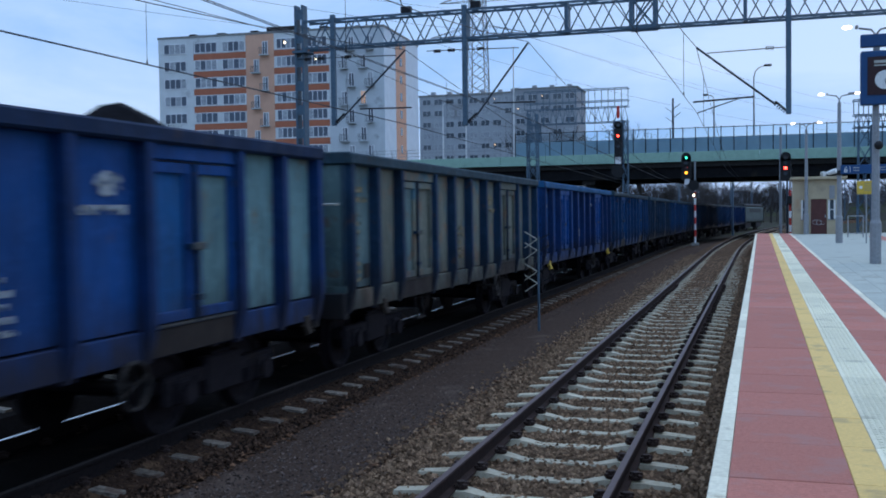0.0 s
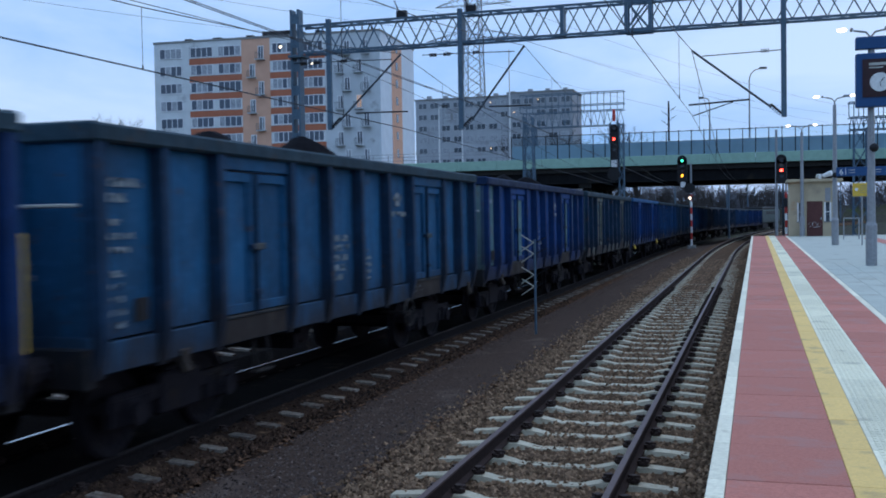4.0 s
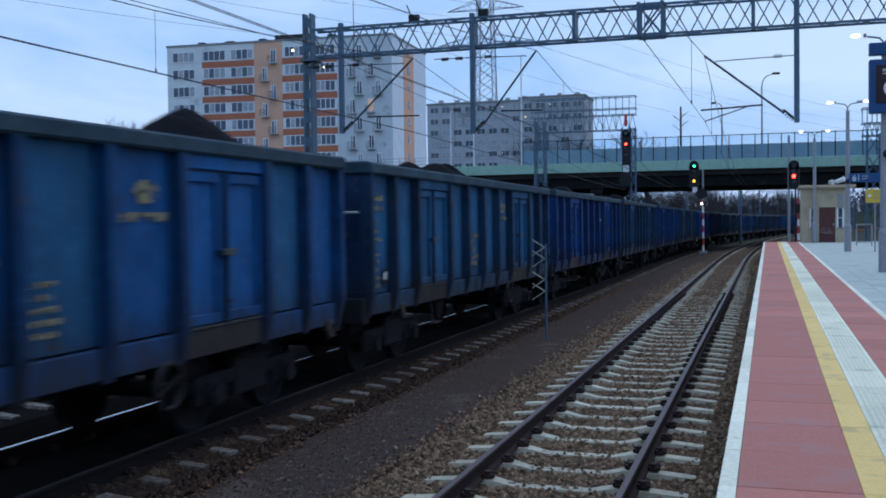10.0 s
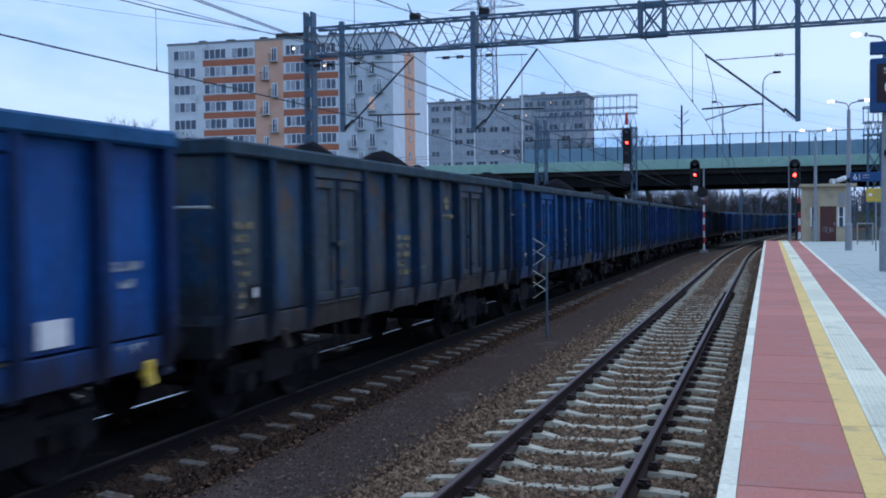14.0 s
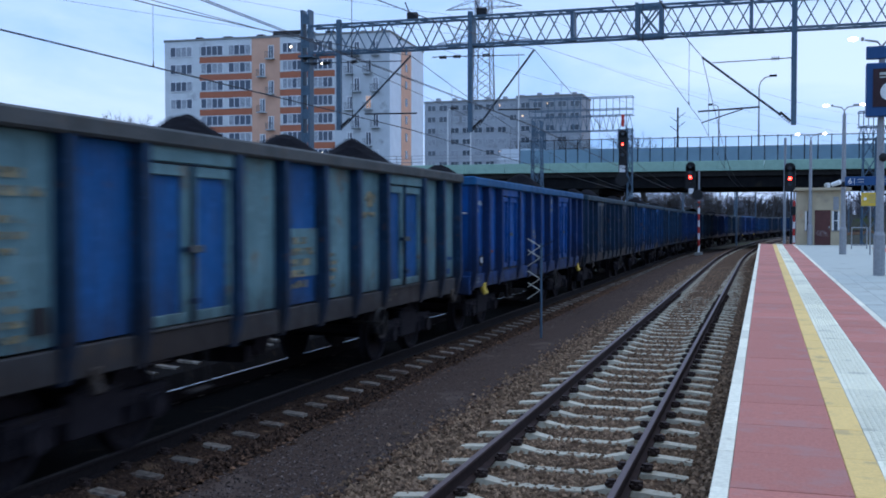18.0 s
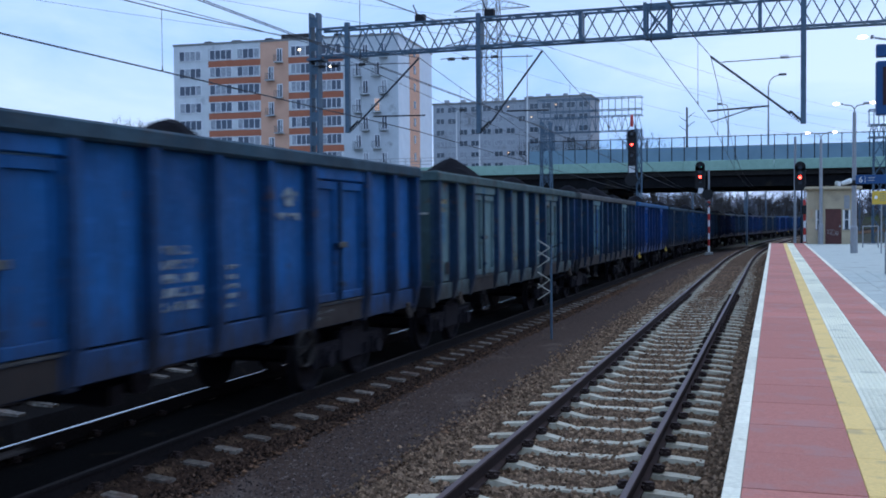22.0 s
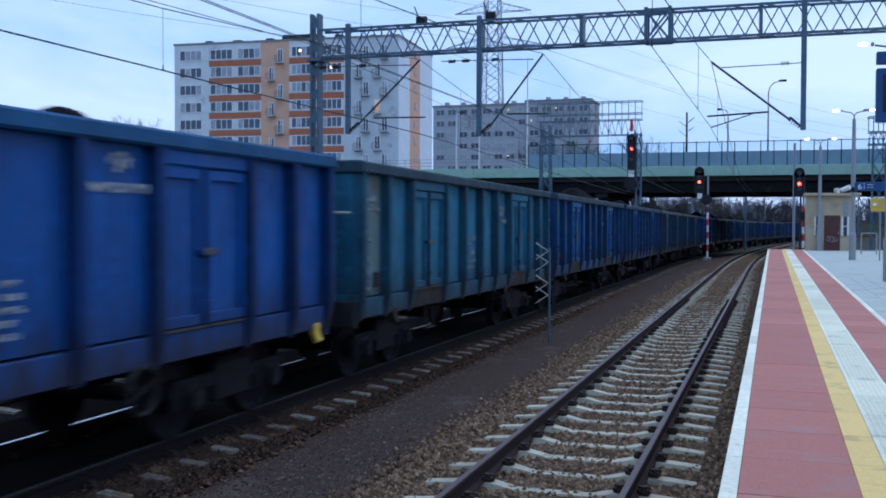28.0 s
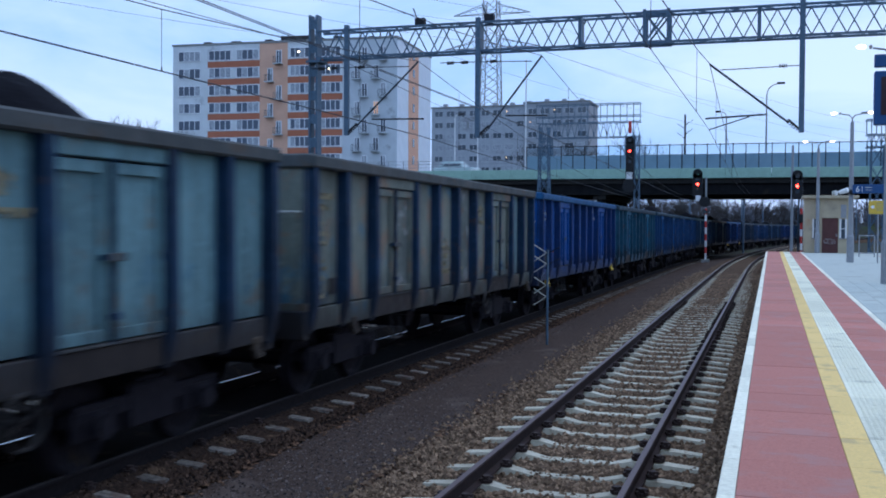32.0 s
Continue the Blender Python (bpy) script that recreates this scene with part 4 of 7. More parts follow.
def wagon_meshes():
    """The meshes that all wagons share. The body runs from y = 0 (its tail) to BODY; x is across."""
    any_mat = P["blue"]

    def keep(name, bm):
        WM[name] = mesh_of(name, bm, any_mat)

    for w in (1.1, 1.175):
        bm = bmesh.new()
        # a plate a little bulged between its posts
        n = 4
        cols = []
        for i in range(n + 1):
            u = i / n
            d = SIDE - 0.04 + 0.022 * math.sin(math.pi * u)
            cols.append([bm.verts.new((d, 0.06 + (w - 0.12) * u, z)) for z in (1.295, 2.2, RIM - 0.17)])
        for i in range(n):
            for j in range(2):
                bm.faces.new((cols[i][j], cols[i + 1][j], cols[i + 1][j + 1], cols[i][j + 1]))
        geo = bmesh.ops.extrude_face_region(bm, geom=bm.faces[:])
        bmesh.ops.translate(bm, vec=(-0.03, 0, 0), verts=[v for v in geo["geom"] if isinstance(v, bmesh.types.BMVert)])
        bmesh.ops.recalc_face_normals(bm, faces=bm.faces)
        keep("panel%d" % round(w * 1000), bm)
    # post with a tapered foot
    bm = bmesh.new()
    prof = ((SILL - 0.03, 0.03), (SILL + 0.12, 0.07), (1.35, 0.125), (RIM - 0.16, 0.11))
    rings = []
    for z, d in prof:
        rings.append([bm.verts.new((SIDE - 0.05, -0.085, z)), bm.verts.new((SIDE + d, -0.062, z)), bm.verts.new((SIDE + d, 0.062, z)), bm.verts.new((SIDE - 0.05, 0.085, z))])
    for a, b in zip(rings, rings[1:]):
        for i in range(3):
            bm.faces.new((a[i], a[i + 1], b[i + 1], b[i]))
    bm.faces.new(rings[0])
    bm.faces.new(rings[-1][::-1])
    bmesh.ops.recalc_face_normals(bm, faces=bm.faces)
    keep("post", bm)
    # door leaf with its frame and lintel
    bm = bmesh.new()
    for ya, yb in ((0.03, 0.12), (0.75, 0.84)):
        box(bm, SIDE - 0.05, SIDE + 0.03, ya, yb, 1.31, 2.92, 0.008)
    for za, zb in ((1.31, 1.42), (2.81, 2.92)):
        box(bm, SIDE - 0.05, SIDE + 0.03, 0.12, 0.75, za, zb, 0.008)
    keep("door_leaf", bm)
    bm = bmesh.new()
    box(bm, SIDE - 0.05, SIDE - 0.02, 0.09, 0.78, 1.37, 2.86)
    keep("door_panel", bm)
    bm = bmesh.new()
    box(bm, SIDE - 0.05, SIDE + 0.06, 0.06, 1.74, 2.94, RIM - 0.15, 0.01)
    keep("lintel", bm)
    bm = bmesh.new()
    box(bm, SIDE - 0.02, SIDE + 0.05, 0.10, 1.70, 1.274, 1.30)
    keep("door_ledge", bm)
    bm = bmesh.new()
    rod(bm, (SIDE + 0.05, 0.9, 1.28), (SIDE + 0.05, 0.9, 2.95), 0.02, 6)
    box(bm, SIDE + 0.02, SIDE + 0.08, 0.74, 1.06, 2.04, 2.09)
    box(bm, SIDE + 0.02, SIDE + 0.09, 0.84, 0.96, 1.50, 1.56)
    for z in (1.45, 2.0, 2.7):
        box(bm, SIDE + 0.0, SIDE + 0.05, 0.02, 0.1, z, z + 0.09)
        box(bm, SIDE + 0.0, SIDE + 0.05, 1.7, 1.78, z, z + 0.09)
    keep("door_bolt", bm)
    bm = bmesh.new()
    box(bm, SIDE + 0.082, SIDE + 0.1, 0.78, 1.02, 2.025, 2.105, 0.008)
    keep("door_latch", bm)
    # sole bar, rim
    bm = bmesh.new()
    box(bm, SIDE - 0.12, SIDE + 0.02, 0.0, BODY, SILL, 1.27, 0.012)
    keep("sole_bar", bm)
    bm = bmesh.new()
    box(bm, SIDE + 0.01, SIDE + 0.026, 0.12, 1.68, SILL + 0.012, 1.262)
    keep("door_sill", bm)
    # near-black strip set back under the plates, painting in their shadow line
    bm = bmesh.new()
    box(bm, SIDE - 0.16, SIDE - 0.10, 0.02, BODY - 0.02, 1.26, 1.36)
    keep("floor_edge", bm)
    bm = bmesh.new()
    box(bm, SIDE - 0.08, SIDE + 0.13, -0.05, BODY + 0.05, RIM - 0.17, RIM, 0.025)
    keep("top_rail", bm)
    bm = bmesh.new()
    box(bm, -SIDE - 0.10, SIDE + 0.10, -0.06, 0.10, RIM - 0.17, RIM + 0.012, 0.02)
    keep("end_rail", bm)
    # end wall with two upright stiffeners
    bm = bmesh.new()
    box(bm, -SIDE, SIDE, -0.01, 0.05, 1.27, RIM - 0.17)
    keep("end_wall", bm)
    bm = bmesh.new()
    box(bm, -0.07, 0.07, -0.12, 0.0, 1.2, RIM - 0.15, 0.015)
    keep("stiffener", bm)
    bm = bmesh.new()
    box(bm, -SIDE - 0.02, SIDE + 0.02, -0.05, -0.012, 1.24, 1.34)
    keep("end_beam", bm)
    bm = bmesh.new()
    box(bm, -SIDE, SIDE, -0.08, 0.10, 0.86, 1.25, 0.02)
    keep("headstock", bm)
    bm = bmesh.new()
    box(bm, -SIDE + 0.04, SIDE - 0.04, 0.06, BODY - 0.06, 1.10, 1.22)
    for x in (-0.35, 0.35):
        box(bm, x - 0.09, x + 0.09, 0.1, BODY - 0.1, 0.82, 1.1)
    keep("floor_frame", bm)
    # grab irons on the end
    bm = bmesh.new()
    x = -SIDE + 0.07
    for a, b in (((x, 0.0, 1.30), (x, -0.24, 1.32)), ((x, -0.24, 1.32), (x, -0.24, 2.28)), ((x, -0.24, 2.28), (x, 0.0, 2.30))):
        rod(bm, a, b, 0.017, 6)
    keep("hand_rail", bm)
    bm = bmesh.new()
    for z in (2.52,):
        rod(bm, (0.75, -0.13, z), (SIDE - 0.1, -0.13, z), 0.018, 6)
        rod(bm, (0.75, -0.13, z), (0.75, 0.0, z), 0.018, 6)
        rod(bm, (SIDE - 0.1, -0.13, z), (SIDE - 0.1, 0.0, z), 0.018, 6)
    keep("grab_bar", bm)
    # step below the corner, hand wheel, air tank, towing eye
    bm = bmesh.new()
    for y in (0.0, 0.36):
        bar(bm, (SIDE - 0.02, y, 1.05), (SIDE + 0.03, y, 0.60), 0.016, 0.035)
    box(bm, SIDE - 0.04, SIDE + 0.07, -0.02, 0.38, 0.58, 0.60)
    keep("foot_step", bm)
    # a hand wheel with a flat rim
    bm = bmesh.new()
    seg, rings = 24, []
    for k in range(seg):
        a = 2 * math.pi * k / seg
        rings.append([bm.verts.new((SIDE + x, q * math.cos(a), 0.80 + q * math.sin(a))) for x, q in ((0.075, 0.235), (0.125, 0.235), (0.125, 0.213), (0.075, 0.213))])
    for k in range(seg):
        p, q = rings[k], rings[(k + 1) % seg]
        for m in range(4):
            bm.faces.new((p[m], p[(m + 1) % 4], q[(m + 1) % 4], q[m]))
    for k in range(4):
        a = math.pi * k / 2 + 0.4
        bar(bm, (SIDE + 0.1, 0, 0.80), (SIDE + 0.1, 0.22 * math.cos(a), 0.80 + 0.22 * math.sin(a)), 0.014, 0.010)
    rod(bm, (SIDE - 0.4, 0, 0.80), (SIDE + 0.12, 0, 0.80), 0.025, 6)
    bmesh.ops.recalc_face_normals(bm, faces=bm.faces)
    keep("brake_wheel", bm)
    bm = bmesh.new()
    box(bm, SIDE - 0.04, SIDE + 0.05, -0.07, 0.07, 0.90, 1.06, 0.015)
    rod(bm, (SIDE + 0.01, 0, 0.93), (SIDE + 0.06, 0, 0.82), 0.06, 8)
    keep("tow_eye", bm)
    bm = bmesh.new()
    rod(bm, (-0.5, 0, 0.72), (0.5, 0, 0.72), 0.2, 12)
    box(bm, -0.75, 0.75, -0.9, -0.7, 0.55, 0.75)
    keep("air_tank", bm)
    # buffers and coupling
    bm = bmesh.new()
    rod(bm, (0, 0.0, 1.05), (0, -0.25, 1.05), 0.13, 12)
    rod(bm, (0, -0.25, 1.05), (0, -0.42, 1.05), 0.09, 12)
    disc(bm, (0, -0.455, 1.05), (0, 1, 0), 0.25, 0.06, 18)
    keep("buffer", bm)
    bm = bmesh.new()
    rod(bm, (0, 0.0, 1.02), (0, -0.5, 0.98), 0.045, 6)
    rod(bm, (0.06, -0.2, 1.0), (0.06, -0.48, 0.72), 0.02, 6)
    rod(bm, (-0.3, -0.05, 0.95), (-0.22, -0.45, 0.62), 0.025, 6)
    keep("coupling", bm)
    # bogie
    bm = bmesh.new()
    for x in (-0.98, 0.98):
        box(bm, x - 0.06, x + 0.06, -1.25, 1.25, 0.52, 0.68, 0.02)
        box(bm, x - 0.08, x + 0.08, -0.42, 0.42, 0.34, 0.78, 0.03)
        for y in (-0.9, 0.9):
            box(bm, x - 0.11, x + 0.11, y - 0.17, y + 0.17, 0.34, 0.62, 0.03)
            for dy in (-0.27, 0.27):
                rod(bm, (x, y + dy, 0.36), (x, y + dy, 0.62), 0.085, 10)
            rod(bm, (x, y, 0.46), (x + (0.16 if x > 0 else -0.16), y, 0.46), 0.12, 12)
    box(bm, -1.0, 1.0, -0.22, 0.22, 0.5, 0.82, 0.02)
    for y in (-1.25, 1.25):
        box(bm, -0.98, 0.98, y - 0.04, y + 0.04, 0.5, 0.62)
    keep("bogie", bm)
    # a turned wheelset: flanged tyres, dished discs and axle in one piece
    bm = bmesh.new()
    half = [(0.0, 0.075), (0.60, 0.075), (0.66, 0.11), (0.675, 0.38), (0.665, 0.49), (0.70, 0.49), (0.715, 0.462), (0.80, 0.455), (0.80, 0.40), (0.755, 0.36), (0.765, 0.15), (0.83, 0.12), (0.90, 0.07)]
    outline = [(-x, r) for x, r in half[:0:-1]] + half
    seg, rings = 24, []
    for x, r in outline:
        rings.append([bm.verts.new((x, r * math.cos(2 * math.pi * k / seg), r * math.sin(2 * math.pi * k / seg))) for k in range(seg)])
    for p, q in zip(rings, rings[1:]):
        for k in range(seg):
            n = (k + 1) % seg
            bm.faces.new((p[k], p[n], q[n], q[k]))
    bm.faces.new(rings[0])
    bm.faces.new(rings[-1][::-1])
    bmesh.ops.recalc_face_normals(bm, faces=bm.faces)
    keep("wheelset", bm)


def text_lines(w, rng, y0, z0, wide, rows, height, gap, mat, out=0.0):
    """Worn lines of writing, each a row of short bars."""
    for r in range(rows):
        bm = bmesh.new()
        z = z0 - r * (height + gap)
        y, end = y0, y0 + wide * rng.uniform(0.6, 1.0)
        while y < end - 0.03:
            word = min(rng.uniform(0.07, 0.26), end - y)
            box(bm, SIDE - 0.01 + out, SIDE + 0.002 + out, y, y + word, z, z + height)
            y += word + rng.uniform(0.025, 0.05)
        part("text_line", bm, mat, w, "worn unreadable line of lettering")


def build_wagon(spec, number):
    """One open coal wagon. spec: base paint, paints of single bays, lettering colour, badge bay."""
    base, odd, ink, style, label = spec
    rng = random.Random(100 + number)
    w = thing("coal_wagon", label, "railway wagon", group="coal wagons of the train")
    mat = P[base]
    flip = Matrix.Rotation(math.pi, 4, "Z")
    for side in (0, 1):
        def at(y):
            return Matrix.Translation((0, y, 0)) if side == 0 else flip @ Matrix.Translation((0, y - BODY, 0))
        for k, (a, b, kind) in enumerate(BAYS):
            if kind == "p":
                piece("side_panel", WM["panel%d" % round((b - a) * 1000)], w, at(a), P[odd.get(k, base)])
            else:
                for j, leaf in enumerate((a, a + 0.9)):
                    d = piece("door_leaf", WM["door_leaf"], w, at(leaf), mat)
                    piece("door_panel", WM["door_panel"], d, None, P[odd.get((k, j), odd.get(k, base))])
                piece("door_latch", WM["door_latch"], w, at(a), P["pale_rim"])
                piece("door_ledge", WM["door_ledge"], w, at(a), P["pale_rim"])
                piece("door_sill", WM["door_sill"], w, at(a), mat if base == "bright_blue" else P["brown_sill"])
                piece("lintel", WM["lintel"], w, at(a), mat)
                piece("door_bolt", WM["door_bolt"], w, at(a), P["post"] if base != "bright_blue" else mat)
        posts = sorted({a for a, b, _ in BAYS} | {BODY})
        for y in posts:
            piece("post", WM["post"], w, at(min(max(y, 0.07), BODY - 0.07)), P[SHADED_POSTS.get(base, "post")])
        piece("floor_edge", WM["floor_edge"], w, at(0), M["undergear"])
        piece("sole_bar", WM["sole_bar"], w, at(0), P["grey_sill"] if base == "pale_green" else mat)
        piece("top_rail", WM["top_rail"], w, at(0), P["sky_tinted_rim"] if base == "bright_blue" else P[style.get("rim", "rim")])
        for y in (0.97 if base == "bright_blue" else 1.5, BODY - 0.38):
            piece("tow_eye", WM["tow_eye"], w, at(y), M["yellow_paint"] if base == "bright_blue" else P["eye"])
        piece("foot_step", WM["foot_step"], w, at(3.05), P["grey_sill"])
        piece("brake_wheel", WM["brake_wheel"], w, at(8.37), P["pale_rim"])
    for end in (0, 1):
        m = Matrix.Identity(4) if end == 0 else flip @ Matrix.Translation((0, -BODY, 0))
        # some end paints are darkened to hold the shade of the gap
        e = piece("end_wall", WM["end_wall"], w, m, P[style.get("end", base)])
        for x in (-0.62, 0.62):
            piece("stiffener", WM["stiffener"], e, Matrix.Translation((x, 0, 0)), P[style.get("end", base)])
        piece("end_beam", WM["end_beam"], e, None, P[style.get("end", base)])
        piece("hand_rail", WM["hand_rail"], e, None, M["yellow_paint"] if number in (2, 3) else P["pale_rim"])
        piece("grab_bar", WM["grab_bar"], e, None, M["lettering"])
        piece("end_rail", WM["end_rail"], w, m, P["sky_tinted_rim"] if base == "bright_blue" else P[style.get("rim", "rim")])
        h = piece("headstock", WM["headstock"], w, m, P["sill"] if base != "bright_blue" else mat)
        for x in (-0.875, 0.875):
            piece("buffer", WM["buffer"], h, Matrix.Translation((x, -0.08, 0)), M["undergear"])
        piece("coupling", WM["coupling"], h, Matrix.Translation((0, -0.08, 0)), M["undergear"])
    piece("floor_frame", WM["floor_frame"], w, None, M["undergear"])
    piece("air_tank", WM["air_tank"], w, Matrix.Translation((0, 6.3, 0)), M["undergear"])
    wheels = []
    for y in (1.95, BODY - 1.95):
        bog = piece("bogie", WM["bogie"], w, Matrix.Translation((0, y, 0)), M["undergear"])
        for d in (-0.9, 0.9):
            wheels.append(piece("wheelset", WM["wheelset"], bog, Matrix.Translation((0, d, 0.46)), M["undergear"]))
    # worn writing and the owner's badge as plain shapes, on the side towards the platform
    if number > -5:
        inkm = M["white_ink"] if base in ("bright_blue", "blue") else (M["worn_white"] if ink == "w" else M["worn_ochre"])
        text_lines(w, rng, 5.32, 2.06, 0.85, 5, 0.09, 0.05, inkm)
        text_lines(w, rng, 6.50, 1.86, 0.44, 5, 0.055, 0.05, inkm)
        text_lines(w, rng, 0.18, style.get("text", 2.70), 0.72, 2, 0.085, 0.06, inkm)
        low = style.get("low", 0.0)
        text_lines(w, rng, 0.18, 2.34 - low, 0.5, 3, 0.06, 0.07, inkm)
        text_lines(w, rng, 0.18, 1.86 - low * 0.7, 0.45, 3 if low else 5, 0.06, 0.06, inkm)
        if base == "bright_blue":
            text_lines(w, rng, 4.95, 1.17, 0.5, 2, 0.035, 0.04, inkm, 0.024)
            text_lines(w, rng, 0.25, 1.16, 0.5, 2, 0.035, 0.04, inkm, 0.024)
            bm = bmesh.new()
            box(bm, SIDE - 0.02, SIDE + 0.003, 1.62, 1.80, 1.68, 1.73)
            part("red_mark", bm, M["faded_red"], w, "small red painted mark")
            if number == 6:
                first = BAYS[-1][0]
                text_lines(w, rng, first + 0.22, 1.93, 0.5, 1, 0.085, 0.05, inkm)
                text_lines(w, rng, first + 0.33, 1.77, 0.3, 1, 0.08, 0.05, inkm)
                text_lines(w, rng, first + 0.2, 1.16, 0.62, 1, 0.085, 0.04, inkm, 0.024)
                bm = bmesh.new()
                box(bm, SIDE - 0.02, SIDE + 0.003, first - 0.78, first - 0.40, 1.34, 1.57)
                part("white_panel", bm, M["white_paint"], w, "white painted rectangle")
        elif number % 2:
            text_lines(w, rng, 8.9, 1.17, 0.55, 2, 0.035, 0.04, inkm, 0.024)
        # faint lines on the tail wall, and a painted mark
        for r in range(5):
            bm = bmesh.new()
            x, end = 0.22, 0.22 + rng.uniform(0.35, 0.6)
            while x < end - 0.03:
                word = min(rng.uniform(0.06, 0.2), end - x)
                box(bm, x, x + word, -0.016, -0.009, 1.95 - r * 0.105, 2.0 - r * 0.105)
                x += word + 0.04
            part("text_line", bm, M["worn_white"] if ink == "w" else M["worn_ochre"], w, "faint unreadable line on the tail wall")
        if ink == "o" or base == "mid_blue":
            bm = bmesh.new()
            box(bm, 0.28, 0.52, -0.016, -0.009, 2.76, 2.92)
            part("paint_mark", bm, M["worn_ochre"], w, "ochre painted mark on the tail wall")
        if style.get("badge", 1):
            bm = bmesh.new()
            # a rounded shape with a wing to the front and a notch
            ring = [(8.0, 2.60), (8.12, 2.55), (8.26, 2.57), (8.40, 2.63), (8.34, 2.68), (8.42, 2.73), (8.30, 2.80), (8.16, 2.82), (8.03, 2.77), (7.96, 2.69)]
            up, size = (0.24, 0.75) if base == "bright_blue" else (0.0, 0.9)
            vs = [bm.verts.new((SIDE + 0.002, 8.19 + (y - 8.19) * size, 2.68 + up + (z - 2.68) * size)) for y, z in ring]
            geo = bmesh.ops.extrude_face_region(bm, geom=[bm.faces.new(vs)])
            bmesh.ops.translate(bm, vec=(-0.012, 0, 0), verts=[v for v in geo["geom"] if isinstance(v, bmesh.types.BMVert)])
            bmesh.ops.recalc_face_normals(bm, faces=bm.faces)
            part("badge", bm, inkm, w, "faded rounded badge")
            text_lines(w, rng, 7.74, 2.40 + up, 0.95, 1, 0.09, 0.05, inkm)
        for ya, yb, za, zb, colour in style.get("patch", ()):
            bm = bmesh.new()
            box(bm, SIDE - 0.04, SIDE - 0.013, ya, yb, za, zb)
            part("paint_patch", bm, P[colour], w, "touched-up patch of another paint")
        bm = bmesh.new()
        box(bm, SIDE - 0.002, SIDE + 0.010, 0.69, 0.90, 1.42, 1.64)
        plate = part("label_plate", bm, M["black"], w, "small dark label plate")
        if style.get("plate"):
            bm = bmesh.new()
            box(bm, SIDE + 0.0105, SIDE + 0.014, 0.74, 0.83, 1.49, 1.60)
            part("label_card", bm, M["white_paint"], plate, "small white card")
    return w, wheels


def coal_mesh(number):
    """Coal tipped in uneven heaps that rise over the rim."""
    rng = random.Random(500 + number)
    heaps = [(rng.uniform(0.9, 11.8), rng.uniform(-0.25, 0.25), rng.uniform(-0.45, -0.10), rng.uniform(1.1, 1.6)) for _ in range(4)]
    for y, h in HEAPS.get(number, ()):
        heaps.append((y, 0.05, h, 1.35))
    bm = bmesh.new()
    nx, ny = 15, 74
    grid = []
    for j in range(ny + 1):
        row = []
        for i in range(nx + 1):
            x = (i / nx - 0.5) * 2 * (SIDE - 0.10)
            y = 0.1 + (BODY - 0.2) * j / ny
            z = 2.85
            for hy, hx, hh, wide in heaps:
                d = math.hypot((x - hx) * 0.9, y - hy)
                z = max(z, RIM + hh - 0.03 - 0.84 * (math.sqrt(d * d + 0.02) - 0.141))
            z += 0.05 * noise.noise(Vector((x * 3, y * 3, number)))+ 0.02 * noise.noise(Vector((x * 11, y * 11, number)))
            if i in (0, nx) or j in (0, ny):
                z = min(z, RIM - 0.02)
            row.append(bm.verts.new((x, y, z)))
        grid.append(row)
    for j in range(ny):
        for i in range(nx):
            bm.faces.new((grid[j][i], grid[j][i + 1], grid[j + 1][i + 1], grid[j + 1][i]))
    # skirt down to the wagon floor
    for row in (grid[0], grid[-1], [r[0] for r in grid], [r[-1] for r in grid]):
        low = [bm.verts.new((v.co.x, v.co.y, 1.23)) for v in row]
        for k in range(len(row) - 1):
            bm.faces.new((row[k], row[k + 1], low[k + 1], low[k]))
    bmesh.ops.recalc_face_normals(bm, faces=bm.faces)
    return bm


# heaps whose tops show plainly over the rim: place along the body and height over the rim
HEAPS = {
    -1: ((6.3, 0.26), (9.0, 0.20)), 0: ((7.2, 0.40), (10.2, 0.47)), 1: ((4.4, 0.36), (7.3, 0.50)), 2: ((5.0, 0.33), (7.8, 0.46)), 3: ((5.5, 0.38), (7.3, 0.48), (8.0, 0.50)), 4: ((10.9, 0.60), (2.2, 0.45)),
    5: ((5.1, 0.42), (8.2, 0.50), (10.2, 0.32)), 6: ((9.9, 0.58), (2.0, 0.42)), 7: ((5.1, 0.48), (7.9, 0.47), (10.55, 0.58)), 8: ((10.7, 0.43), (5.0, 0.60)), 9: ((7.5, 0.42), (10.2, 0.22)),
    10: ((7.8, 0.34), (10.4, 0.58), (9.4, 0.56)), 11: ((6.0, 0.28),), 12: ((6.0, 0.28), (9.0, 0.34)), 13: ((5.5, 0.20), (9.9, 0.22)), 14: ((9.8, 0.62),)}

